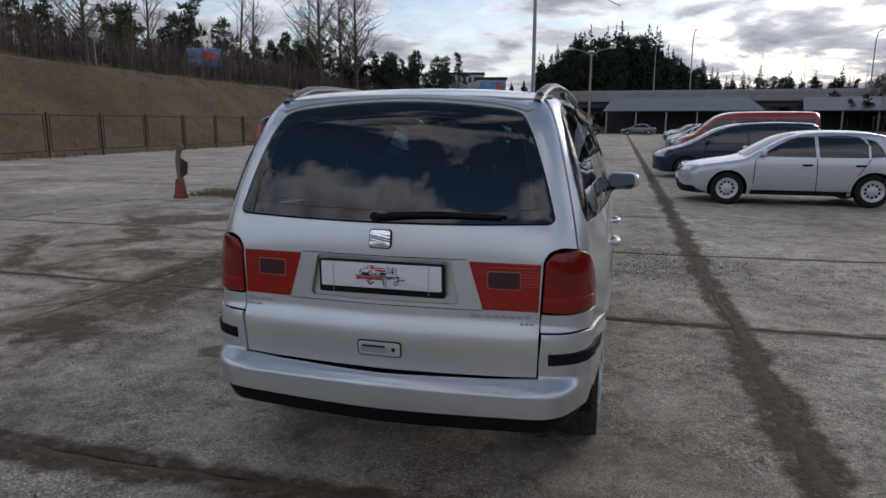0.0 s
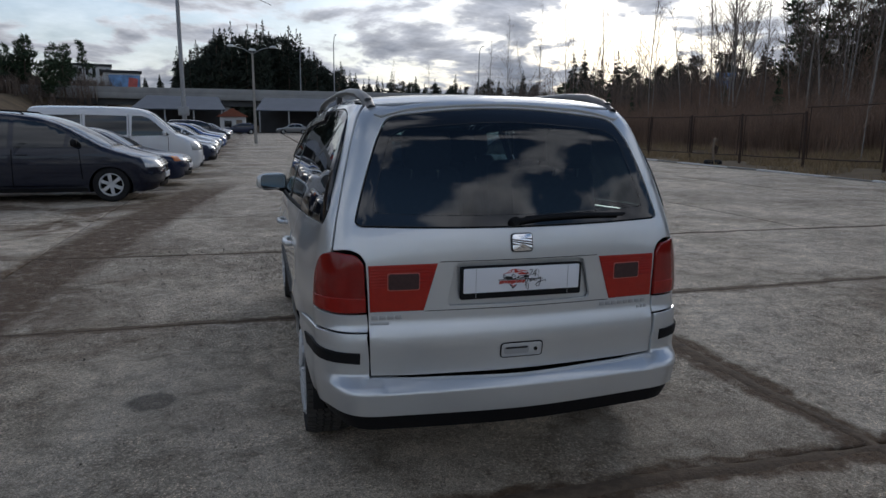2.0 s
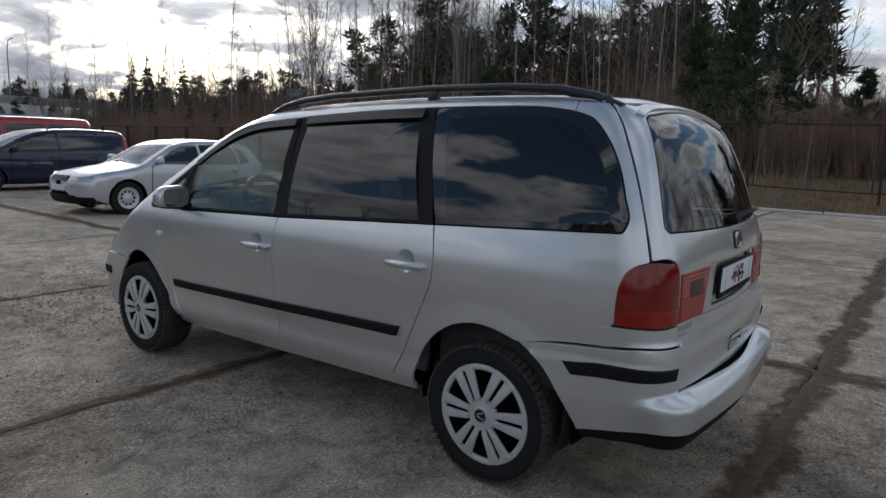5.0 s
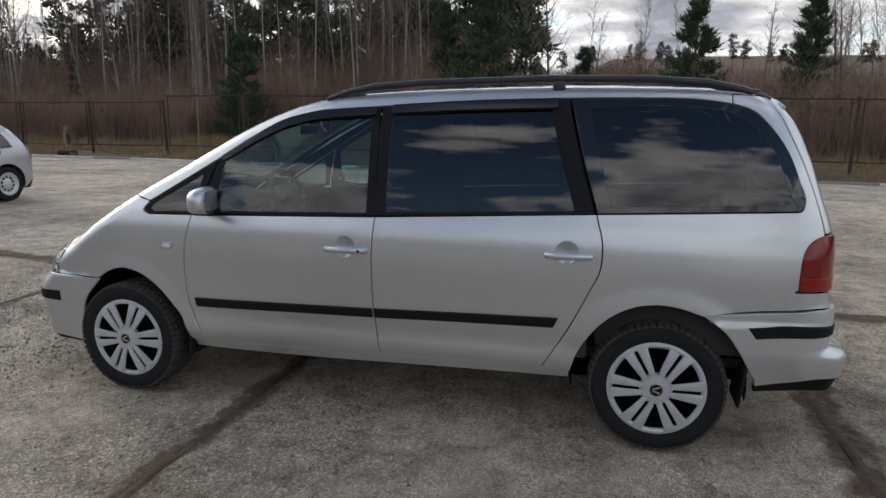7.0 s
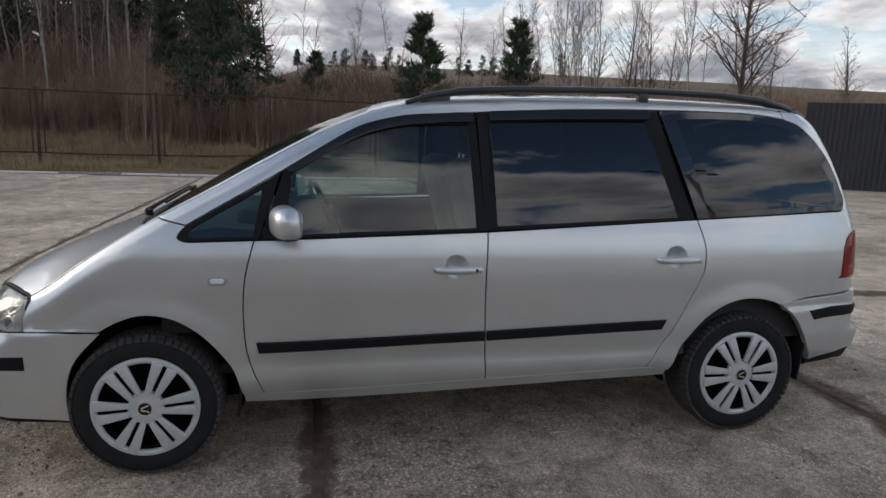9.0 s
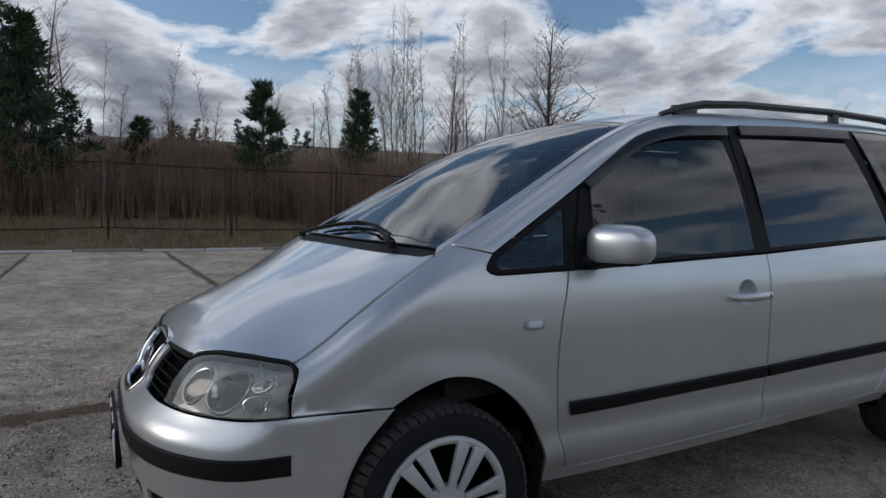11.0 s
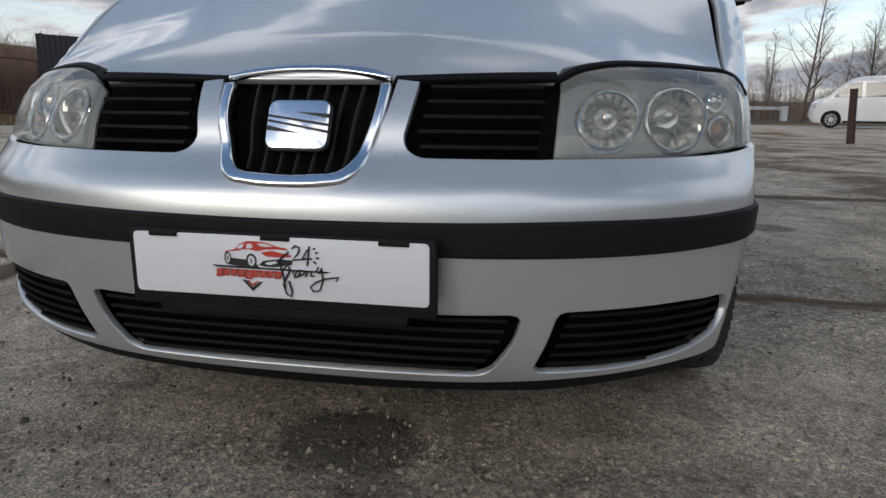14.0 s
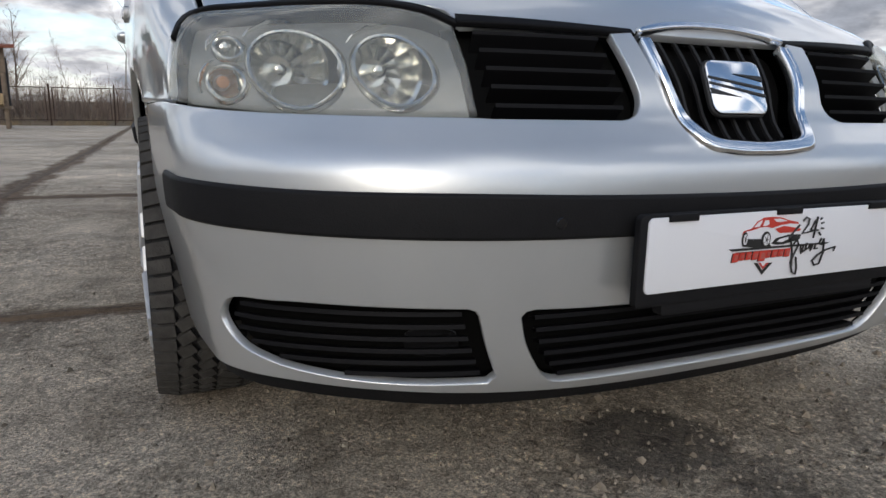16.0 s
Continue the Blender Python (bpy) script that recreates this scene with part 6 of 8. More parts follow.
add_tube(bm, [ang @ Vector((.185 * math.cos(a), .185 * math.sin(a), 0)) for a in np.linspace(0, 2 * math.pi, 37)], .016, 8, 1, False)
for a in (0, 180, 270):
    add_tube(bm, [ang @ Vector((.04 * math.cos(radians(a)), .04 * math.sin(radians(a)), .02)), ang @ Vector((.18 * math.cos(radians(a)), .18 * math.sin(radians(a)), 0))], .014, 6)
sw = part("steering_wheel", bm, GLOSS_BLACK, van, "black steering wheel")
part("hub", box((.13, .11, .05), ang @ Matrix.Translation((0, -.01, .012)), .02), INTERIOR, sw)
part("column", tube([(-.38, .60, 1.07), (-.38, .92, .92)], .04, 8), INTERIOR, sw)
part("rear_view_mirror", box((.22, .03, .06), pose(0, .66, 1.47, 10, 0, 0), .012), BLACK, van)
part("floor", box((1.44, 3.6, .05), pose(0, -.35, .42), .01), INTERIOR, van)


def seat(x, y, w_, label):
    s_ = new("seat")
    s_.parent = van
    s_.matrix_basis = pose(x, y, .46)
    tagged(s_, label)
    part("cushion", box((w_, .50, .17), pose(0, .02, .28, 6, 0, 0), .05, 3), SEAT, s_)
    part("backrest", box((w_ * .96, .15, .62), pose(0, -.27, .60, -14, 0, 0), .055, 3), SEAT, s_)
    part("headrest", box((w_ * .52, .10, .18), pose(0, -.38, .99, -12, 0, 0), .045, 3), SEAT, s_)
    part("stalk", tube([(-.06, -.35, .86), (-.06, -.37, .95)], .008, 6), CHROME, s_)
    part("stalk", tube([(.06, -.35, .86), (.06, -.37, .95)], .008, 6), CHROME, s_)
    part("base", box((w_ * .7, .36, .2), pose(0, 0, .09), .02), INTERIOR, s_)


for x in (-.38, .38):
    seat(x, .12, .50, "dark cloth front seat")
for x in (-.46, 0, .46):
    seat(x, -.80, .42, "dark cloth middle seat")
for x in (-.34, .34):
    seat(x, -1.52, .42, "dark cloth rear seat")
part("parcel_shelf", box((1.2, .34, .03), pose(0, -1.93, .98), .01), INTERIOR, van)
for s in (-1, 1):
    part("door_card", box((.04, 2.0, .62), pose(s * .83, -.12, .74, 0, s * -3, 0), .015), INTERIOR, van)
    part("side_trim", box((.04, .70, .60), pose(s * .775, -1.50, .78, 0, s * -3, 0), .015), INTERIOR, van)

# ---- bridge, sheds, masts, buildings ----
bridge = thing("road_bridge", "long grey concrete road bridge over the far end of the lot", "bridge")
part("deck", box((130, 9, .9), pose(30, 109.5, 5.25), .1), BRIDGE, bridge)
part("parapet", box((130, .35, 1.05), pose(30, 105.2, 6.0), .05), BRIDGE, bridge, "pale concrete parapet")
part("parapet", box((130, .35, 1.05), pose(30, 113.8, 6.0), .05), BRIDGE, bridge, "pale concrete parapet")
# dark girder strip paints the shade below the deck
part("girder", box((130, .5, 1.0), pose(30, 106.0, 4.4), .05), BRIDGE_DARK, bridge, "girder in a darker tone that paints the shade under the deck")
for x in (-24, -6, 12, 30, 48, 66):
    part("pier", box((1.0, 6.5, 5.0), pose(x, 109.5, 2.3), .1), BRIDGE, bridge)
for x, h in ((11.7, 12), (6.0, 9.5), (38, 11)):
    lamp = thing("street_lamp", "tall grey street lamp on the bridge", "lamp", "bridge lamps", pose(x, 113, 5.6))
    part("pole", tube([(0, 0, 0), (0, 0, h * .75), (.1, -.3, h * .86), (.2, -1.2, h * .88)], [.11, .08, .06, .05], 6), STEEL, lamp)
    part("lamp_head", box((.25, .6, .12), pose(.2, -1.4, h * .88), .03), STEEL, lamp)
for k, (x0, x1) in enumerate(((-17.5, -5.5), (-1.5, 19.5), (24, 46))):
    shed = thing("shed", "open shed with blue-grey sheet roof", "shed", "sheds")
    bm = bmesh.new()
    P = [bm.verts.new(p) for p in ((x0, 92, 3.2), (x1, 92, 3.2), (x1 - 1.2, 98, 5.1), (x0 + 1.2, 98, 5.1), (x0, 92, 3.08), (x1, 92, 3.08), (x1 - 1.2, 98, 4.98), (x0 + 1.2, 98, 4.98))]
    for f in ((0, 1, 2, 3), (7, 6, 5, 4), (0, 4, 5, 1), (1, 5, 6, 2), (2, 6, 7, 3), (3, 7, 4, 0)):
        bm.faces.new([P[i] for i in f])
    part("roof", bm, SHEET_BLUE, shed)
    part("rear_wall", box((x1 - x0 - 1, .2, 4.6), pose((x0 + x1) / 2, 98.2, 2.3)), SHEET_DARK, shed)
    n = int((x1 - x0) / 4) + 1
    for i in range(n):
        part("post", box((.2, .2, 3.1), pose(x0 + .5 + (x1 - x0 - 1) * i / (n - 1), 92.4, 1.55), .01), STEEL, shed)
kiosk = thing("kiosk", "small white kiosk with brown pitched roof", "kiosk", m=pose(-4.4, 88, 0))
part("wall", box((3.2, 2.6, 2.2), pose(0, 0, 1.1), .03), WHITE_WALL, kiosk)
part("roof", prism([(-2.0, 0), (2.0, 0), (0, 1.1)], 3.2, pose(0, 1.6, 2.2, 90, 0, 0)), RED_WOOD, kiosk)
part("window", box((.9, .06, .8), pose(-.6, -1.31, 1.3), .01), GLOSS_BLACK, kiosk)
part("door", box((.8, .06, 1.8), pose(.8, -1.31, .9), .01), WOOD, kiosk)
mast = thing("lamp_mast", "tall thin grey mast rising between parked cars", "mast", m=pose(-8.6, 70, 0))
part("pole", tube([(0, 0, 0), (0, 0, 12), (0, 0, 26)], [.24, .2, .15], 10), STEEL, mast)
part("sign_box", box((1.1, .12, .9), pose(0, -.25, 2.6), .02), STEEL, mast)
cable = thing("cable", "thin overhead cable from the mast", "cable")
part("wire", tube([(-8.6 + 9 * u, 70 - 10 * u, 24 - 12 * u * (1.6 - .6 * u)) for u in np.linspace(0, 1, 9)], .03, 4), RUBBER, cable)


def double_lamp(x, y, h, turn, label):
    lamp = thing("street_lamp", label, "lamp", "lot lamps", pose(x, y, 0, 0, 0, turn))
    part("pole", tube([(0, 0, 0), (0, 0, h * .5), (0, 0, h)], [.12, .09, .07], 8), POLE, lamp)
    for s in (-1, 0, 1):
        part("arm", tube([(0, 0, h - .1), (s * .6, 0, h + .25), (s * 1.3, 0, h + .42)] if s else [(0, 0, h - .1), (0, -.3, h + .1), (0, -.5, h + .15)], .03, 6), STEEL, lamp)
        part("lamp_head", lathe([(0, .10), (.12, .08), (.22, -.02), (.20, -.10), (0, -.12)], 12, pose(s * 1.45, 0 if s else -.6, h + (.45 if s else .15)) @ Matrix.Diagonal((1.25, .8, .8, 1))), WHITE_WALL, lamp)
    return lamp


double_lamp(-1.34, 45.6, 6.4, 0, "three-headed street lamp between rows of parked cars")
double_lamp(-11.5, -9.0, 8.2, 70, "street lamp with two arms at the edge of the lot")
# billboards and signs
bb = thing("billboard", "blue and red roadside billboard on the embankment", "billboard", m=pose(-40, 55.5, 5.3, 0, 0, 34))
part("panel", box((3.3, .2, 1.8), pose(0, 0, 2.65), .03), BOARD_BLUE, bb)
part("panel_print", box((1.4, .05, .84), pose(.5, -.13, 2.78, 0, 12, 0), .01), BOARD_RED, bb, "red printed motif")
part("panel_print", box((1.08, .05, .3), pose(-.83, -.13, 2.32), .01), WHITE_WALL, bb, "white printed bar")
for s in (-1.0, 1.0):
    part("post", box((.2, .2, 2.3), pose(s, .15, .85), .02), STEEL, bb)
sg = thing("road_sign", "white road signs on a tall post on the embankment", "sign", m=pose(-35.6, 36, 5.3, 0, 0, 55))
part("post", tube([(0, 0, -.3), (0, 0, 4.0)], .05, 6), STEEL, sg)
part("disc", lathe([(0, .03), (.34, .03), (.36, .015), (.36, 0), (0, 0)], 20, pose(0, -.06, 3.0, 90)), WHITE_WALL, sg)
part("plate", box((.8, .04, .35), pose(0, -.06, 2.35), .01), WHITE_WALL, sg)
part("triangle", prism([(-.4, 0), (.4, 0), (0, .7)], .03, pose(0, -.06, 3.5, 90)), WHITE_WALL, sg)
rsn = thing("road_sign", "blue road sign among the trees", "sign", m=pose(49.9, 60.4, 2.6, 0, 0, -38))
part("panel", box((2.2, .1, 1.9), pose(0, 0, 4.0), .03), BOARD_BLUE, rsn)
part("sign_bar", box((1.4, .04, .35), pose(0, -.07, 4.3), .01), WHITE_WALL, rsn, "white bar")
part("post", tube([(0, 0, -.3), (0, 0, 3.2)], .07, 6), STEEL, rsn)


def building(name, label, x, y, z, turn, wd, dp, h, storeys, cols, wall, roof):
    b = thing(name, label, "building", m=pose(x, y, z, 0, 0, turn))
    part("wall", box((wd, dp, h), pose(0, 0, h / 2), .05), wall, b)
    part("roof", box((wd + .6, dp + .6, .5), pose(0, 0, h + .25), .05), roof, b)
    for i in range(storeys):
        for k in range(cols):
            wx = -wd / 2 + wd * (k + .5) / cols
            wz = h * (i + .55) / storeys
            win = part("window", box((wd / cols * .45, .12, h / storeys * .5), pose(wx, -dp / 2 - .02, wz), .02), GLOSS_BLACK, b)
            part("sill", box((wd / cols * .5, .2, .12), pose(wx, -dp / 2 - .06, wz - h / storeys * .28), .01), WHITE_WALL, win)
    return b


building("apartment_building", "pale apartment building far behind the embankment", -38.3, 165, 5, 12, 9.5, 8, 8.4, 3, 7, WHITE_WALL, SHEET_DARK)
b2 = building("shop_building", "flat building with a coloured wall poster", -27, 141, 5, 12, 6.5, 6, 5.6, 2, 2, WHITE_WALL, SHEET_DARK)
part("poster", box((5.4, .2, 3.6), pose(.4, -3.2, 3.4), .02), BOARD_BLUE, b2, "blue and red wall poster")
part("poster_print", box((1.6, .1, 2.6), pose(1.8, -3.36, 3.4, 0, 8, 0), .02), BOARD_RED, b2, "red printed motif")
building("brick_building", "low grey flat-roofed building on the rise", 96, -46, 3.4, 105, 13, 8, 4.6, 1, 4, BRIDGE, SHEET_DARK)
bld = building("old_building", "old beige two-storey building beyond the sheet wall", 35, -82, 0, 203, 24, 12, 9, 2, 7, BEIGE, BEIGE)
# sheet wall
wall_t = thing("sheet_fence", "dark grey corrugated sheet wall across the lot", "fence", m=pose(13, -22.2, 0, 0, 0, math.degrees(math.atan2(-11.5, -7.0))))
for k in range(14):
    bm = bmesh.new()
    n = 24
    rows = []
    for i in range(n + 1):
        u = -7 + k + i / n
        d = .02 * (1 if (i // 2) % 2 else -1)
        rows.append([bm.verts.new((u, d, z)) for z in (.03, 2.98)])
    for a, b in zip(rows, rows[1:]):
        bm.faces.new((a[0], b[0], b[1], a[1]))
    part("sheet", bm, SHEET_DARK, wall_t, sharp=20)
for k in range(6):
    part("post", box((.1, .1, 3.0), pose(-6.8 + k * 2.7, .1, 1.5), .01), RUST, wall_t)
# barrier, leaning pole, short posts
bar = thing("barrier_gate", "white road barrier in front of a hedge", "barrier", m=pose(-12.5, -44, 0, 0, 0, 12))
part("boom", box((4.2, .12, .22), pose(0, 0, 1.0), .02), WHITE_WALL, bar)
part("stand", box((.35, .4, 1.15), pose(-2.2, 0, .57), .03), WHITE_WALL, bar)
part("stand", box((.12, .12, 1.0), pose(2.1, 0, .5), .02), WHITE_WALL, bar)
pl = thing("utility_pole", "leaning concrete utility pole on a grassy patch", "pole", m=pose(-5.9, -22.0, 0, -1.5, 5.5, 0))
part("shaft", tube([(0, 0, -.2), (0, 0, 4), (0, 0, 9)], [.19, .165, .12], 8), POLE, pl)
part("arm", tube([(0, 0, 8.7), (.6, 0, 9.2), (1.7, 0, 9.3)], .035, 6), STEEL, pl)
part("lamp_head", box((.6, .24, .12), pose(1.9, 0, 9.3), .04), STEEL, pl)
sp = thing("post", "short rusty steel post in the lot", "post", m=pose(-7.0, -13.6, 0))
part("shaft", tube([(0, 0, -.1), (.05, 0, .6), (.08, 0, 1.25)], [.09, .085, .08], 6), RUST, sp)


def stake(x, y, label, base):
    s = thing("stake", label, "post", m=pose(x, y, 0))
    part("shaft", tube([(0, 0, -.05), (.02, 0, .35), (-.03, .02, .75), (.03, 0, 1.02)], [.085, .06, .055, .06], 7), WOOD, s)
    part("bracket", prism([(0, 0), (.16, .10), (.19, .34), (.05, .42)], .05, pose(.02, .02, .40, 90, 0, 0), .01), RUST, s)
    part("cap", box((.14, .12, .13), pose(.05, 0, 1.04, 0, 25, 20), .03), WOOD, s)
    if base == "cone":
        part("foot", lathe([(.14, 0), (.15, .03), (.12, .10), (.09, .36), (.075, .40)], 12), RED_WOOD, s)
    else:
        part("foot_tyre", lathe([(.18, .02), (.30, .0), (.36, .06), (.36, .14), (.30, .2), (.18, .18)], 20, None, True), RUBBER, s)
    return s


stake(-7.86, 7.13, "weathered wooden stake with a red-brown foot", "cone")
stake(17.2, 19.0, "dark stake standing in an old tyre by the kerb", "tyre")
tb = thing("crate", "low dark crate with two stakes by the fence", "crate", m=pose(10.1, -37.4, 0))
part("body", box((2.0, .8, .55), pose(0, 0, .28), .04), SHEET_DARK, tb)
for s in (-.35, .35):
    part("stake", box((.12, .1, 1.1), pose(s, 0, .9, 0, s * 8, 0), .02), RUST, tb)
# makeshift wooden hut at the end of the sheet wall
hut = thing("wooden_hut", "makeshift brown wooden hut on stilts beside the sheet wall", "hut", m=pose(7.6, -29.4, 0, 0, 0, 8))
for x in (-1.3, 1.3):
    for y in (-.9, .9):
        part("post", box((.14, .14, 3.1), pose(x, y, 1.55), .01), WOOD, hut)
part("floor", box((3.0, 2.2, .12), pose(0, 0, .85), .01), WOOD, hut)
part("rear_wall", box((2.9, .06, 2.0), pose(0, -.95, 1.9), .01), SHEET_DARK, hut)
for k in range(9):
    part("board", box((.30, .04, .95), pose(-1.28 + k * .32, .98, 2.68, 0, (k % 3 - 1) * .8, 0), .006), WOOD, hut)
part("roof", box((3.6, 2.9, .10), pose(0, .1, 3.25, -6, 2, 0), .02), RED_WOOD, hut, "red-brown sheet roof")
part("awning", box((2.7, .5, .45), pose(.1, 1.15, 1.12, 12, 0, 0), .03), DRY_GRASS, hut, "yellowed canvas bundle")

# ---- parked cars ----
def car_shape(width, top, nose_pts, tail_pts, lean, crown_k=.09, nose_round=.42, tail_round=.16, soft=.08):
    """A skin like the minivan's from a few profile points. lean: (z, half width) points."""
    wz, tp, no, ta = curve(lean, .03), curve(top, .07), curve(nose_pts, .04), curve(tail_pts, .03)
    yn, yt = max(b for a, b in nose_pts), min(b for a, b in tail_pts)

    def f(p):
        x, y, z = np.abs(p[:, 0]), p[:, 1], p[:, 2]
        plan = .085 * np.clip((y - yn + .9) / .9, 0, 1) ** 2 + .05 * np.clip((yt + .8 - y) / .8, 0, 1) ** 2
        side = x - (wz(z) * width / 2 - plan)
        g = smax(side, (z - (tp(y) - crown_k * x ** 2.2)) * .9, soft)
        g = smax(g, y - (no(z) - nose_round * x ** 3), .06)
        return smax(g, ta(z) + tail_round * x ** 2.4 - y, .10)
    return f


def car_hull(name, yf, yr, wheels_y, radius, material_, parent, bottom=.19):
    """The painted shell: rays from a spine to the skin, round wheel arches cut out."""
    a, b = yr + 1.0, yf - 1.0
    cols = [(a, -t) for t in np.linspace(84, 6, 13)] + [(y, 0) for y in np.linspace(a, b, 50)] + [(b, t) for t in np.linspace(6, 84, 13)]
    ths = np.linspace(-35, 215, 52)
    base, way = [], []
    for y, t in cols:
        for th in ths:
            ct, st, cp, sp_ = math.cos(radians(th)), math.sin(radians(th)), math.cos(radians(t)), math.sin(radians(t))
            base.append((0, y, .62))
            way.append((ct * cp, sp_, st * cp))
    base, way = np.array(base), np.array(way)
    lo, hi = np.zeros(len(base)), np.full(len(base), 3.5)
    for _ in range(34):
        mid = (lo + hi) / 2
        neg = skin(base + way * mid[:, None]) < 0
        lo, hi = np.where(neg, mid, lo), np.where(neg, hi, mid)
    v = base + way * lo[:, None]
    # flat underside
    low = v[:, 2] < bottom
    k = (bottom - .62) / np.where(low, way[:, 2], -1)
    v[low] = base[low] + way[low] * np.minimum(k[low], lo[low])[:, None]
    nt, nc = len(ths), len(cols)
    drop = np.zeros(len(v), bool)
    for wy in wheels_y:
        d = v[:, 1:] - [wy, .30]
        r = np.linalg.norm(d, axis=1)
        s = np.abs(v[:, 0]) > .45
        snap = s & (np.abs(r - radius) < .035)
        v[snap, 1:] = np.array([wy, .30]) + d[snap] / r[snap][:, None] * radius
        drop |= s & (r < radius + 1e-4)
    keep = np.zeros(len(v), bool)
    for i in range(nc - 1):
        for j in range(nt - 1):
            q = [i * nt + j, i * nt + j + 1, (i + 1) * nt + j + 1, (i + 1) * nt + j]
            if not all(drop[q]):
                keep[q] = True
    for wy in wheels_y:
        d = v[:, 1:] - [wy, .30]
        r = np.linalg.norm(d, axis=1)
        s = keep & drop & (r < radius - 1e-4)
        v[s, 1:] = np.array([wy, .30]) + d[s] / np.maximum(r[s], 1e-3)[:, None] * radius
    faces = []
    for i in range(nc - 1):
        for j in range(nt - 1):
            q = (i * nt + j, i * nt + j + 1, (i + 1) * nt + j + 1, (i + 1) * nt + j)
            if not all(drop[m] for m in q):
                faces.append(q[::-1])
    n = slope(v)
    ob = mesh_object(name, v, faces, material_, parent, "", True, n)
    return ob


def car_wheel(r, style, parent, x, y, turn):
    s = -1 if x < 0 else 1
    w0 = new("wheel")
    w0.parent = parent
    w0.matrix_basis = pose(x, y, r, 0, s * 90, 0) @ Matrix.Rotation(turn, 4, "Z")
    k = r / .31
    part("tyre", lathe([(.20 * k, -.08), (.23 * k, -.098), (.27 * k, -.10), (.30 * k, -.088), (.31 * k, -.06), (.31 * k, .06), (.30 * k, .088), (.27 * k, .10), (.23 * k, .098), (.20 * k, .08)], 36, None, True), RUBBER, w0)
    rim = part("rim", lathe([(.205 * k, .096), (.198 * k, .10), (.188 * k, .09), (.182 * k, .05), (.182 * k, -.05)], 36), ALLOY, w0, "silver rim")
    part("brake_disc", lathe([(0, .03), (.16 * k, .03), (.182 * k, .0)], 24), DARK, rim)
    bm = bmesh.new()
    if style == "steel":
        add_lathe(bm, [(0, .088), (.05 * k, .09), (.085 * k, .07), (.10 * k, .066)], 30)
        for i in range(10):
            m = Matrix.Rotation(i * .6283, 4, "Z")
            add_prism(bm, [(.10 * k, -.014), (.145 * k, -.012), (.145 * k, .012), (.10 * k, .014)], .02, m @ pose(0, 0, .05))
        add_lathe(bm, [(.142 * k, .068), (.165 * k, .075), (.19 * k, .09)], 30)
    else:
        n = 6 if style == "six" else 9
        add_lathe(bm, [(0, .078), (.045 * k, .076), (.06 * k, .06)], 24)
        for i in range(n):
            m = Matrix.Rotation(i * 2 * math.pi / n, 4, "Z")
            h = .036 if n == 6 else .02
            add_prism(bm, [(.04 * k, -h * .9), (.12 * k, -h * .75), (.192 * k, -h), (.192 * k, h), (.12 * k, h * .75), (.04 * k, h * .9)], .03, m @ pose(0, 0, .052), .006)
    part("spokes", bm, ALLOY, rim)
    return w0


def line(a, b, w_):
    """A thin strip outline between two 2D points."""
    a, b = np.array(a), np.array(b)
    d = (b - a) / np.linalg.norm(b - a)
    n = np.array([-d[1], d[0]]) * w_ / 2
    return [(*(a + n), 1), (*(b + n), 1), (*(b - n), 1), (*(a - n), 1)]


GLASS_CAR = material("dark_car_glass", (.012, .015, .016), .04, spec=.9)
LAMP_GLASS = material("clear_lamp", (.42, .43, .42), .10, .3, 1.0, vary=.25, scale=24)
AMBER_LENS = material("amber_lens", (.62, .17, .02), .15, coat=.6)
TAIL_LENS = material("tail_lens", (.30, .012, .012), .15, coat=.6)
PAINT = {
    "silver": paint("car_silver", (.55, .57, .60), .6, .33), "charcoal": paint("car_charcoal", (.010, .014, .027), .2, .25),
    "navy": paint("car_navy", (.012, .020, .050), .2, .28), "white": paint("car_white", (.68, .69, .70), .0, .35),
    "red": paint("car_red", (.33, .022, .018), .05, .32), "blue": paint("car_blue", (.05, .12, .33), .3, .3),
    "pale_blue": paint("car_pale_blue", (.32, .42, .55), .5, .33), "grey": paint("car_grey", (.15, .155, .16), .5, .32),
}
for k_ in ("charcoal", "navy"):
    PAINT[k_].node_tree.nodes["Principled BSDF"].inputs["Coat Weight"].default_value = .8
    PAINT[k_].node_tree.nodes["Principled BSDF"].inputs["Specular IOR Level"].default_value = .2
LEAN = [(.18, .93), (.35, .98), (.60, 1.0), (.80, .99), (.92, .965), (1.1, .90), (1.35, .785), (1.5, .70)]
LEAN_TALL = [(.18, .94), (.35, .985), (.65, 1.0), (.90, .99), (1.02, .97), (1.3, .90), (1.6, .80), (1.8, .70)]
LEAN_VAN = [(.18, .95), (.4, .99), (.8, 1.0), (1.1, .985), (1.5, .93), (1.8, .87), (2.1, .80), (2.7, .72)]
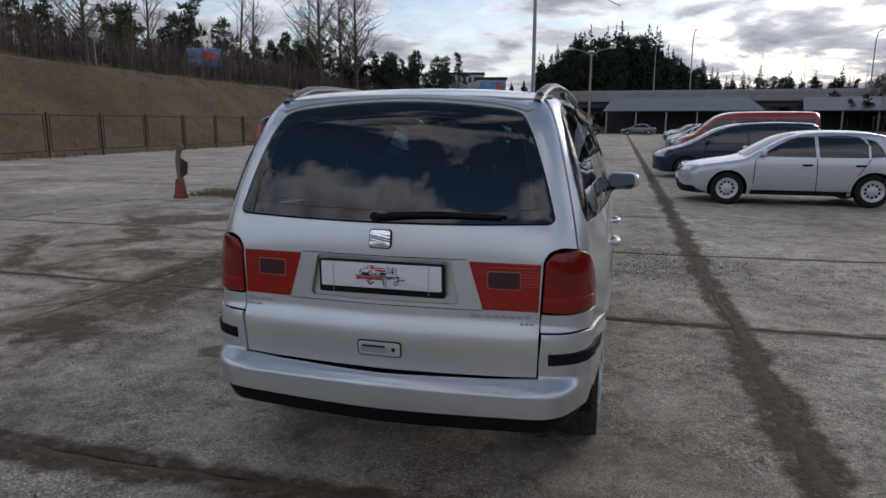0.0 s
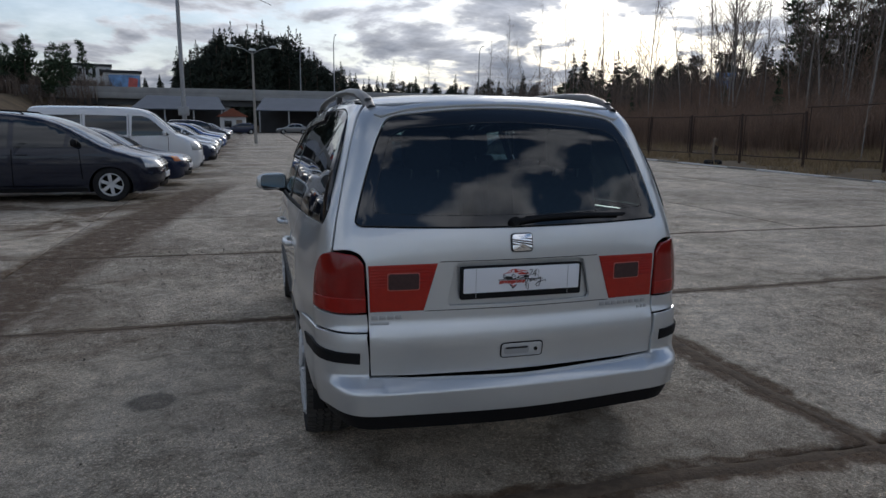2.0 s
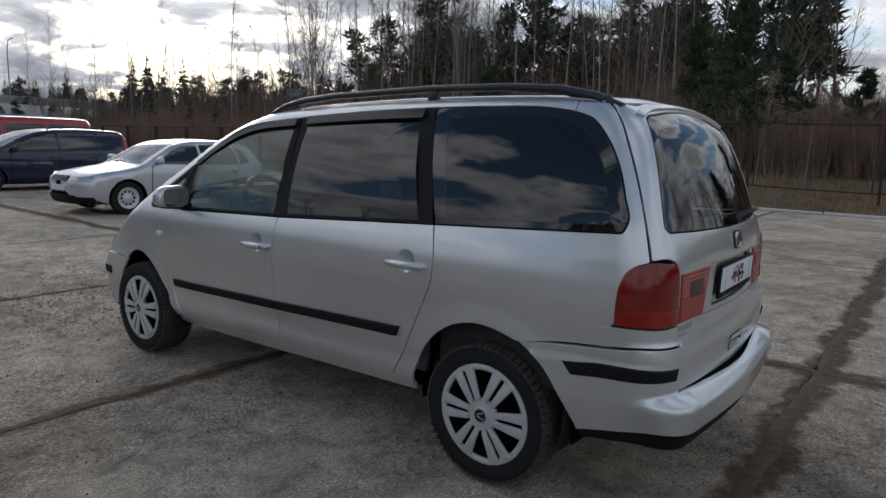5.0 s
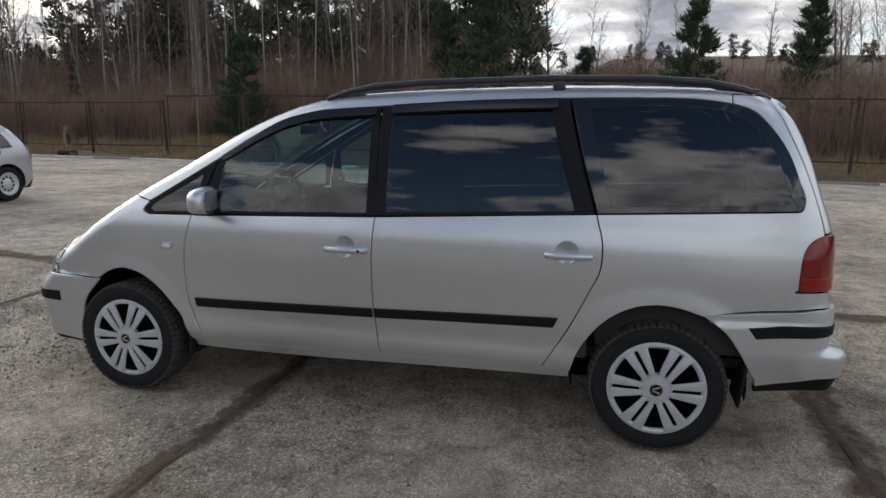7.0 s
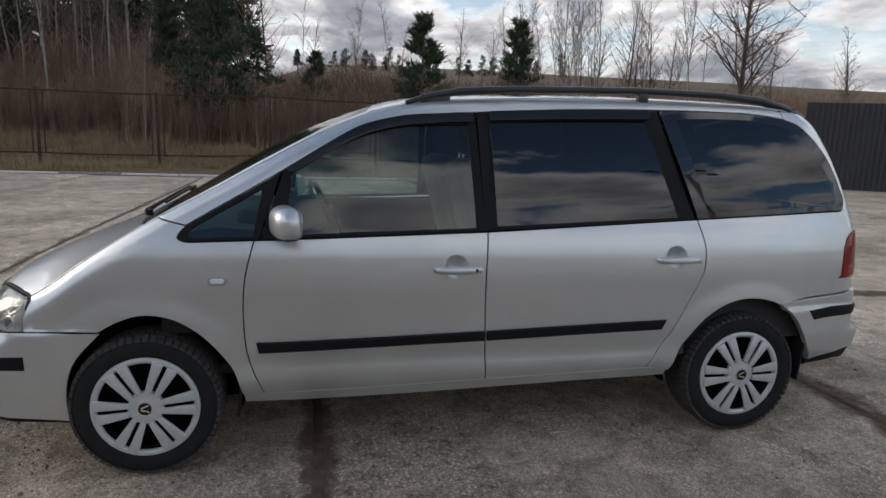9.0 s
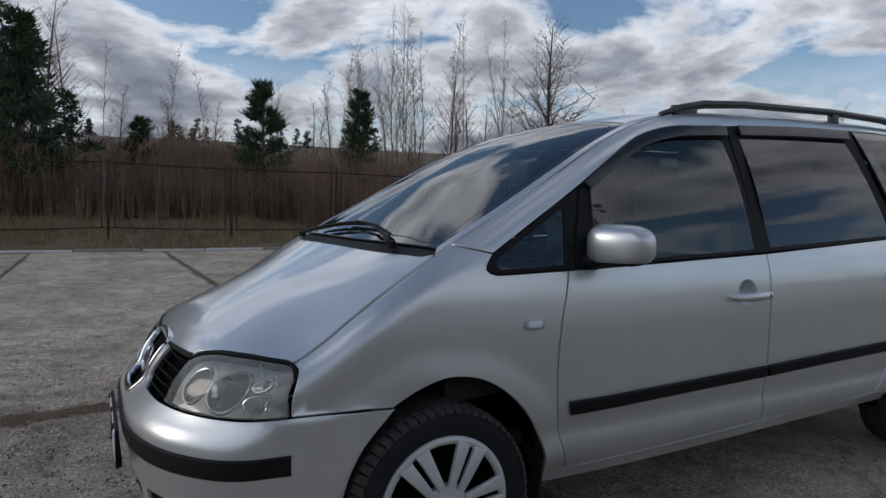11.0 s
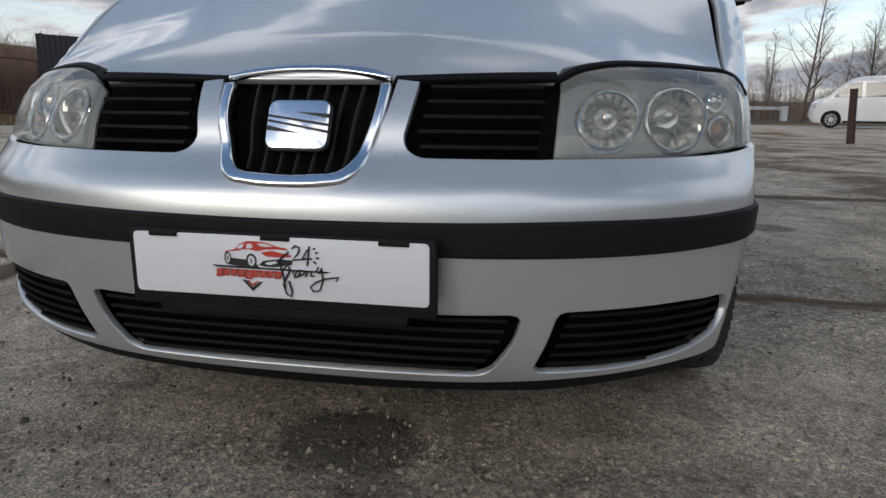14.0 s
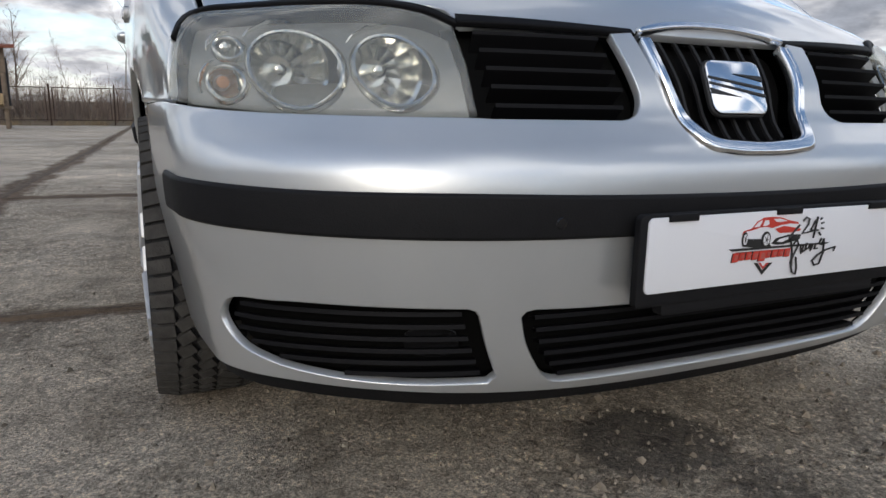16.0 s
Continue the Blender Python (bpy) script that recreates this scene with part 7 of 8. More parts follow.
# kind: width, wheel places, wheel radius, top line, nose, tail, lean, windows, windscreen (y low, x low, y high, x high), belt and lamps
KINDS = {
    "hatchback": dict(w=1.735, wy=(1.255, -1.255), r=.305, lean=LEAN,
        top=[(2.2, .60), (2.08, .70), (1.95, .75), (1.5, .84), (1.0, .93), (.62, 1.13), (.25, 1.315), (-.05, 1.385), (-.5, 1.418), (-1.0, 1.41), (-1.45, 1.35), (-1.9, 1.2)],
        nose=[(.15, 2.02), (.30, 2.10), (.50, 2.12), (.62, 2.10), (.72, 2.03), (.85, 1.8)], tail=[(.15, -1.85), (.4, -1.94), (.6, -1.955), (.85, -1.92), (.95, -1.86), (1.15, -1.68), (1.3, -1.55), (1.42, -1.36)],
        wins=[[(.72, .925, 1), (.58, 1.02), (.30, 1.19), (.12, 1.265), (-.22, 1.30, 1), (-.26, .915, 1)], [(-.32, .915, 1), (-.28, 1.305, 1), (-.75, 1.315), (-.98, 1.28), (-1.12, 1.15, 1), (-1.13, .915, 1)], [(-1.17, .92, 1), (-1.16, 1.13, 1), (-1.08, 1.26, 1), (-1.22, 1.22), (-1.36, 1.06), (-1.42, .94, 1)]],
        screen=(.98, .66, .10, .50), rearwin=(.98, .60, 1.30, .50), seams=[((.78, .88), (.80, .40)), ((-.28, .89), (-.30, .26)), ((-1.17, .89), (-.98, .60)), ((.80, .28), (-.92, .28))],
        lamp=(.60, .72, .40, .74), grille=(.33, .60, .70), tl=(.72, .92, .5, .76), belt=.90, mirror=(.66, .93)),
    "mpv": dict(w=1.88, wy=(1.435, -1.435), r=.335, lean=LEAN_TALL,
        top=[(2.45, .62), (2.28, .80), (2.0, .91), (1.6, 1.03), (1.35, 1.12), (.95, 1.34), (.6, 1.52), (.25, 1.64), (-.3, 1.715), (-1.0, 1.738), (-1.6, 1.725), (-2.05, 1.695), (-2.3, 1.64)],
        nose=[(.15, 2.22), (.30, 2.33), (.50, 2.36), (.65, 2.34), (.80, 2.26), (.95, 2.05)], tail=[(.15, -2.18), (.4, -2.28), (.6, -2.30), (.95, -2.285), (1.2, -2.25), (1.5, -2.17), (1.7, -2.05)],
        wins=[[(1.30, 1.06, 1), (1.05, 1.20), (.80, 1.34, 1), (.72, 1.06, 1)], [(.66, 1.05, 1), (.72, 1.35, 1), (.45, 1.47), (.20, 1.53), (-.16, 1.56, 1), (-.20, 1.04, 1)], [(-.28, 1.04, 1), (-.24, 1.565, 1), (-.8, 1.585), (-1.16, 1.58, 1), (-1.20, 1.05, 1)], [(-1.28, 1.05, 1), (-1.24, 1.575, 1), (-1.6, 1.56), (-1.82, 1.50), (-1.93, 1.34), (-1.96, 1.16), (-1.90, 1.08, 1)]],
        screen=(1.52, .72, .42, .56), rearwin=(1.06, .70, 1.52, .58), seams=[((.92, 1.02), (.95, .45)), ((-.22, 1.01), (-.24, .30)), ((-1.24, 1.02), (-1.08, .62)), ((.95, .32), (-1.05, .32))],
        lamp=(.64, .84, .36, .80), grille=(.40, .66, .80), tl=(.95, 1.50, .72, .84), belt=1.05, mirror=(.86, 1.08)),
    "sedan": dict(w=1.74, wy=(1.30, -1.30), r=.305, lean=LEAN,
        top=[(2.3, .60), (2.15, .71), (1.9, .77), (1.4, .86), (1.05, .94), (.65, 1.16), (.32, 1.325), (0, 1.395), (-.5, 1.425), (-.95, 1.38), (-1.3, 1.22), (-1.62, 1.02), (-1.85, .98), (-2.2, .95), (-2.4, .86)],
        nose=[(.15, 2.10), (.30, 2.18), (.50, 2.20), (.62, 2.18), (.72, 2.10), (.85, 1.85)], tail=[(.15, -2.2), (.4, -2.28), (.6, -2.30), (.9, -2.27), (1.0, -2.22), (1.4, -1.9)],
        wins=[[(.74, .935, 1), (.58, 1.04), (.36, 1.19), (.18, 1.27), (-.15, 1.305, 1), (-.18, .925, 1)], [(-.24, .925, 1), (-.21, 1.31, 1), (-.6, 1.31), (-.88, 1.25), (-1.10, 1.10), (-1.24, .95, 1), (-1.1, .93, 1)]],
        screen=(1.04, .66, .16, .50), rearwin=None, seams=[((.82, .89), (.84, .42)), ((-.21, .90), (-.22, .26)), ((-1.15, .90), (-1.0, .60)), ((.82, .28), (-.95, .28))],
        lamp=(.60, .73, .42, .76), grille=(.42, .58, .72), tl=(.70, .88, .45, .76), belt=.91, mirror=(.68, .94)),
    "van": dict(w=1.84, wy=(1.46, -1.46), r=.32, lean=LEAN_VAN,
        top=[(2.4, .75), (2.25, .98), (2.0, 1.10), (1.72, 1.20), (1.35, 1.50), (1.05, 1.74), (.8, 1.86), (.3, 1.93), (-.8, 1.945), (-2.1, 1.93), (-2.4, 1.88)],
        nose=[(.15, 2.20), (.30, 2.33), (.55, 2.36), (.75, 2.34), (.95, 2.27), (1.1, 2.1)], tail=[(.15, -2.25), (.4, -2.34), (.6, -2.36), (1.0, -2.35), (1.5, -2.30), (1.9, -2.22)],
        wins=[[(1.48, 1.16, 1), (1.25, 1.36), (1.0, 1.58), (.85, 1.66), (.50, 1.69, 1), (.46, 1.13, 1)], [(.34, 1.16, 1), (.36, 1.68, 1), (-.72, 1.70, 1), (-.74, 1.17, 1)], [(-.86, 1.17, 1), (-.84, 1.70, 1), (-2.02, 1.68, 1), (-2.06, 1.18, 1)]],
        screen=(1.72, .74, .98, .66), rearwin=(1.15, .66, 1.68, .62), seams=[((1.45, 1.10), (1.42, .52)), ((.40, 1.72), (.40, .32)), ((-.80, 1.72), (-.80, .32)), ((1.05, .34), (-1.05, .34))],
        lamp=(.72, .92, .44, .80), grille=(.43, .74, .90), tl=(.80, 1.15, .70, .86), belt=1.13, mirror=(1.35, 1.16)),
}


def parked_car(kind, colour, label, x, y, heading, scale=1.0, tall=1.0, rims="nine", lamp_mat=None, detail=1, roof_bars=False, category="car"):
    K = KINDS[kind]
    SHAPE.append(car_shape(K["w"], K["top"], K["nose"], K["tail"], K["lean"]))
    car = thing({"mpv": "parked_minivan", "van": "parked_van"}.get(kind, "parked_car"), label, category, "parked cars",
                pose(x, y, pavement_height(x, y) + .004, 0, 0, heading) @ Matrix.Diagonal((scale, scale, scale * tall, 1)))
    yf, yr = max(b for a, b in K["nose"]), min(b for a, b in K["tail"])
    body = car_hull("body", yf, yr, K["wy"], K["r"] + .055, PAINT[colour], car)
    part("underbody", box((K["w"] * .72, yf - yr - .7, .45), pose(0, (yf + yr) / 2, .40), .03), DARK, car)
    o = dict(off=.006, back=False, thick=.010, gap=0, edge=.003)
    for mir in (False, True):
        for q in K["wins"]:
            panel("window", "side", q, GLASS_CAR, car, mirror=mir, res=.09, **o)
        if detail:
            for a, b in K["seams"]:
                # raised near-black strips stand in for the dark grooves between doors
                panel("door_gap", "side", line(a, b, .012), DARK, body, mirror=mir, res=.12, off=.005, back=False, thick=.010, gap=0, edge=.001)
        z0, z1, x0, x1 = K["lamp"]
        ya, yb = [float(on_skin("front", [(-q, (z0 + z1) / 2)])[0, 1]) for q in (x0, x1)]
        pa, pb = cf(-x0, ya, z0), cf(-x1, yb, z0)
        lamp = panel("headlight", "round_front", [(pa[0], z0 + .01, 1), (pa[0], z1 - .015, 1), ((pa[0] + pb[0]) / 2, z1), (pb[0] + .06, z1 + .02, 1), (pb[0] + .04, z0 + .02, 1)], lamp_mat or LAMP_GLASS, car, mirror=mir, res=.05, **o)
        if lamp_mat:
            panel("lamp_lens", "round_front", [(pa[0] + .01, z0 + .015, 1), (pa[0] + .01, z1 - .02, 1), (pa[0] * .35 + pb[0] * .65, z1 - .01, 1), (pa[0] * .35 + pb[0] * .65, z0 + .02, 1)], LAMP_GLASS, lamp, mirror=mir, res=.05, off=.010, back=False, thick=.012, gap=0, edge=.002)
        z0, z1, x0, x1 = K["tl"]
        ya, yb = [float(on_skin("rear", [(-q, (z0 + z1) / 2)])[0, 1]) for q in (x0, x1)]
        pa, pb = cr(-x0, ya, z0), cr(-x1, yb, z0)
        panel("tail_lamp", "round_rear", [(pa[0], z0, 1), (pa[0], z1, 1), (pb[0] + .04, z1, 1), (pb[0] + .06, z0, 1)], TAIL_LENS, car, mirror=mir, res=.06, **o)
        if detail:
            for hy in ([s[0][0] + .16 for s in K["seams"][1:3]]):
                hz = K["belt"] - .13
                part("handle", box((.03, .17, .035), pose((1 if mir else -1) * (abs(float(on_skin("side", [(hy, hz)])[0, 0])) + .012), hy, hz), .010), PAINT[colour] if kind != "hatchback" else BLACK, car)
        my, mz = K["mirror"]
        mx = abs(float(on_skin("side", [(my, mz - .03)])[0, 0]))
        s = 1 if mir else -1
        part("mirror", box((.20, .11, .14), pose(s * (mx + .10), my, mz + .06, 0, 0, s * 12), .045, 3), PAINT[colour] if colour != "charcoal" else BLACK, car)
        # sill and bumper band
        panel("sill_trim", "side", [(K["wy"][0] - .42, .28, 1), (K["wy"][1] + .42, .28, 1), (K["wy"][1] + .42, .20, 1), (K["wy"][0] - .42, .20, 1)], BLACK, car, mirror=mir, res=.12, **o)
        for wy in K["wy"]:
            car_wheel(K["r"], rims, car, s * (K["w"] / 2 - .115), wy, random.uniform(0, 1))
    y0, x0, y1, x1 = K["screen"]
    panel("windscreen", "top", [(-x0, y0 - .06, 1), (-x0 * .5, y0), (0, y0 + .02), (x0 * .5, y0), (x0, y0 - .06, 1), (x1, y1 - .05, 1), (0, y1 + .03), (-x1, y1 - .05, 1)], GLASS_CAR, car, res=.08, **o)
    if K["rearwin"]:
        z0, x0, z1, x1 = K["rearwin"]
        panel("rear_window", "rear", [(-x0, z0, 1), (x0, z0, 1), (x1, z1, 1), (-x1, z1, 1)], GLASS_CAR, car, res=.08, **o)
    else:
        panel("rear_window", "top", [(-.62, -1.50, 1), (.62, -1.50, 1), (.50, -1.02, 1), (-.50, -1.02, 1)], GLASS_CAR, car, res=.08, **o)
    if kind == "hatchback" and detail:
        ends = [(-.80, .21, 1), (-.80, .335, 1), (0, .34), (.80, .335, 1), (.80, .21, 1), (0, .20)]
        panel("bumper_lip", "front", ends, BLACK, car, res=.06, **o)
        panel("bumper_lip", "rear", ends, BLACK, car, res=.06, **o)
        for mir in (False, True):
            panel("side_strip", "side", line((.78, .56), (-.90, .56), .022), PAINT[colour], body, mirror=mir, res=.1, off=.012, back=False, thick=.016, gap=0, edge=.003)
    gx, z0, z1 = K["grille"]
    gr = panel("grille", "front", [(-gx, z0 + .03), (-gx, z1, 1), (gx, z1, 1), (gx, z0 + .03), (gx * .85, z0), (-gx * .85, z0)], BLACK, car, res=.06, **o)
    if detail:
        for k in range(3):
            z = z0 + (z1 - z0) * (k + .6) / 3.4
            panel("bar", "front", line((-gx * .92, z), (gx * .92, z), .018), CHROME if kind != "hatchback" else GLOSS_BLACK, gr, res=.08, off=.014, back=False, thick=.014, gap=0, edge=.002)
    panel("lower_grille", "front", [(-.50, .26, 1), (-.52, .36, 1), (.52, .36, 1), (.50, .26, 1)], BLACK, car, res=.08, **o)
    panel("plate", "front", [(-.26, .43, 1), (-.26, .54, 1), (.26, .54, 1), (.26, .43, 1)], PLATE, car, res=.08, off=.016, back=False, thick=.016, gap=0, edge=.003)
    panel("plate", "rear", [(-.26, .56, 1), (-.26, .67, 1), (.26, .67, 1), (.26, .56, 1)], PLATE, car, res=.08, off=.014, back=False, thick=.014, gap=0, edge=.003)
    for v in (-.16, .12):
        y_ = y0 - .02
        part("wiper", tube([tuple(on_skin("top", [(v + .30 * q, y_ - .05 * q)])[0] + [0, 0, .018]) for q in (0, .5, 1, 1.6)], [.010, .009, .007, .005], 5), GLOSS_BLACK, car)
    if roof_bars:
        for s in (-1, 1):
            pts = [tuple(on_skin("top", [(s * K["w"] * .30, q)])[0] + [0, 0, h]) for q, h in ((-.05, .0), (-.12, .035), (-.8, .04), (-1.5, .035), (-1.57, 0))]
            part("roof_bar", tube(pts, .016, 6), BLACK, car)
    SHAPE.pop()
    return car


parked_car("mpv", "charcoal", "dark charcoal parked minivan with silver alloy wheels", -5.31, 10.28, -90, rims="six", roof_bars=True)
parked_car("hatchback", "silver", "silver five-door parked hatchback with steel wheels", 4.23, 9.92, 90, rims="steel")
LEFT_ROW = [("sedan", "navy", "dark blue parked saloon with amber indicators", 13.2, -4.95, 1.0, 1.0, AMBER_LENS), ("van", "white", "white high-roofed parked van with side windows", 16.5, -5.0, .97, 1.04, None),
            ("hatchback", "navy", "dark blue parked hatchback in a row", 21.0, -4.7, 1.0, 1.0, None), ("sedan", "silver", "silver parked saloon in a row", 24.5, -4.9, 1.0, 1.0, None),
            ("mpv", "silver", "silver parked people carrier in a row", 28.0, -5.1, .95, .95, None), ("sedan", "pale_blue", "pale blue parked saloon in a row", 31.5, -5.1, 1.0, 1.02, None),
            ("hatchback", "blue", "bright blue parked hatchback in a row", 35.0, -5.0, 1.0, 1.05, None), ("sedan", "silver", "silver parked saloon in a row", 39.0, -5.3, 1.0, 1.0, None),
            ("hatchback", "silver", "silver parked hatchback in a row", 44.0, -5.4, 1.0, 1.0, None), ("mpv", "charcoal", "dark parked people carrier in a row", 50.0, -5.6, 1.0, .97, None),
            ("sedan", "grey", "grey parked saloon in a row", 56.0, -5.7, 1.0, 1.0, None), ("hatchback", "red", "red parked hatchback far down a row", 62.0, -5.8, 1.0, 1.0, None), ("sedan", "silver", "silver parked saloon far down a row", 67.0, -5.9, 1.0, 1.0, None)]
for kind, col, lab, y, x, s, tl, lm in LEFT_ROW:
    parked_car(kind, col, lab, x, y, -90 + random.uniform(-2.5, 2.5), s, tl, lamp_mat=lm, detail=1 if y < 25 else 0, category="van" if kind == "van" else "car")
RIGHT_ROW = [("mpv", "navy", "dark blue parked people carrier with grey wheels", 16.1, 4.15, .96, .95), ("van", "red", "bright red parked van with tall cab", 20.6, 5.1, 1.0, 1.0), ("hatchback", "navy", "small dark blue parked hatchback in a row", 24.2, 5.0, .95, 1.0),
             ("sedan", "navy", "navy parked saloon in a row", 29.0, 5.4, 1.0, 1.0), ("hatchback", "silver", "silver parked hatchback in a row", 35.0, 5.6, 1.0, 1.0), ("mpv", "white", "white parked people carrier in a row", 40.0, 6.0, .95, .92),
             ("sedan", "charcoal", "dark parked saloon in a row", 48.0, 6.4, 1.02, 1.03), ("sedan", "silver", "silver parked saloon far down a row", 57.0, 6.8, 1.0, 1.0), ("hatchback", "white", "white parked hatchback far down a row", 64.0, 7.2, 1.0, 1.0)]
for kind, col, lab, y, x, s, tl in RIGHT_ROW:
    parked_car(kind, col, lab, x, y, 90 + random.uniform(-2.5, 2.5), s, tl, detail=1 if y < 25 else 0, roof_bars=y < 17, category="van" if kind == "van" else "car")
for kind, col, x, y, turn in (("sedan", "grey", 3.2, 86, 90), ("hatchback", "navy", -3.5, 84, 100), ("sedan", "charcoal", 9.5, 88, 95), ("hatchback", "grey", 15, 87, 80)):
    parked_car(kind, col, "dull parked car in the shade before the sheds", x, y, turn, detail=0)
parked_car("van", "white", "long white parked minibus across the lot", -15.0, -32.2, -111.7, 1.16, 1.10, detail=0, category="minibus")

# ---- trees ----
class Twigs:
    """Gathers tapered limbs and flat blades into one mesh."""

    def __init__(self):
        self.v, self.f = [], []

    def limb(self, pts, r0, r1, n=4):
        rings = []
        side = Vector((.93, .37, 0)).normalized()
        for i, p in enumerate(pts):
            d = (pts[min(i + 1, len(pts) - 1)] - pts[max(i - 1, 0)])
            d = d.normalized() if d.length > 1e-6 else Vector((0, 0, 1))
            s = side - d * side.dot(d)
            s = s.normalized() if s.length > 1e-3 else d.orthogonal().normalized()
            u = s.cross(d)
            r = r0 + (r1 - r0) * i / (len(pts) - 1)
            b = len(self.v)
            self.v.extend(tuple(p + (s * math.cos(2 * math.pi * k / n) + u * math.sin(2 * math.pi * k / n)) * r) for k in range(n))
            rings.append(b)
        for a, b in zip(rings, rings[1:]):
            self.f.extend((a + k, a + (k + 1) % n, b + (k + 1) % n, b + k) for k in range(n))

    def blade(self, p, q, w, rng):
        d = q - p
        s = d.cross(Vector((rng.uniform(-1, 1), rng.uniform(-1, 1), rng.uniform(-1, 1))))
        s = s.normalized() * w if s.length > 1e-6 else Vector((w, 0, 0))
        b = len(self.v)
        self.v.extend((tuple(p - s), tuple(p + s), tuple(q)))
        self.f.append((b, b + 1, b + 2))

    def object(self, name, mat, parent, label=""):
        return mesh_object(name, self.v, self.f, mat, parent, label)


def wander(rng, start, way, length, steps, bend, lift=0.0):
    pts, d = [start.copy()], way.normalized()
    for _ in range(steps):
        d = (d + Vector((rng.uniform(-1, 1), rng.uniform(-1, 1), rng.uniform(-1, 1) + lift)) * bend).normalized()
        pts.append(pts[-1] + d * length / steps)
    return pts


def along(pts, u):
    k = min(u, .9999) * (len(pts) - 1)
    i = int(k)
    return pts[i].lerp(pts[i + 1], k - i)


def bare_tree(seed, height, radius, bark, label, first=.3, spread=.33, branches=26, twigs=6, up=.9, name="birch"):
    rng = random.Random(seed)
    root = thing(name, label, "tree", "bare trees")
    tr, cr_ = Twigs(), Twigs()
    trunk = wander(rng, Vector((0, 0, -.3)), Vector((rng.uniform(-.06, .06), rng.uniform(-.06, .06), 1)), height + .3, 10, .035, .05)
    tr.limb(trunk, radius, radius * .12, 7)
    for i in range(branches):
        u = first + (1 - first) * (i + rng.random()) / branches
        p = along(trunk, u)
        a = rng.uniform(0, 6.283)
        ln = height * spread * (1.15 - u) * rng.uniform(.7, 1.2) + .25
        way = Vector((math.cos(a), math.sin(a), up * rng.uniform(.7, 1.4)))
        limb = wander(rng, p, way, ln, 5, .16, .12)
        r = radius * (1 - u) * .42 + .008
        cr_.limb(limb, r, .005, 4)
        for _ in range(twigs):
            v = rng.uniform(.25, 1)
            q = along(limb, v)
            b = rng.uniform(0, 6.283)
            tw = wander(rng, q, Vector((math.cos(b), math.sin(b), rng.uniform(.1, 1.2))), ln * rng.uniform(.25, .5), 3, .22, .05)
            cr_.blade(q, tw[-1], max(r * .40, .008), rng)
            for _ in range(6):
                e = q.lerp(tw[-1], rng.uniform(.2, 1))
                cr_.blade(e, e + Vector((rng.uniform(-1, 1), rng.uniform(-1, 1), rng.uniform(-.2, 1))) * ln * .16, .006, rng)
    tr.object("trunk", bark, root)
    cr_.object("crown", TWIG, root, "bare brown branches and twigs")
    return root


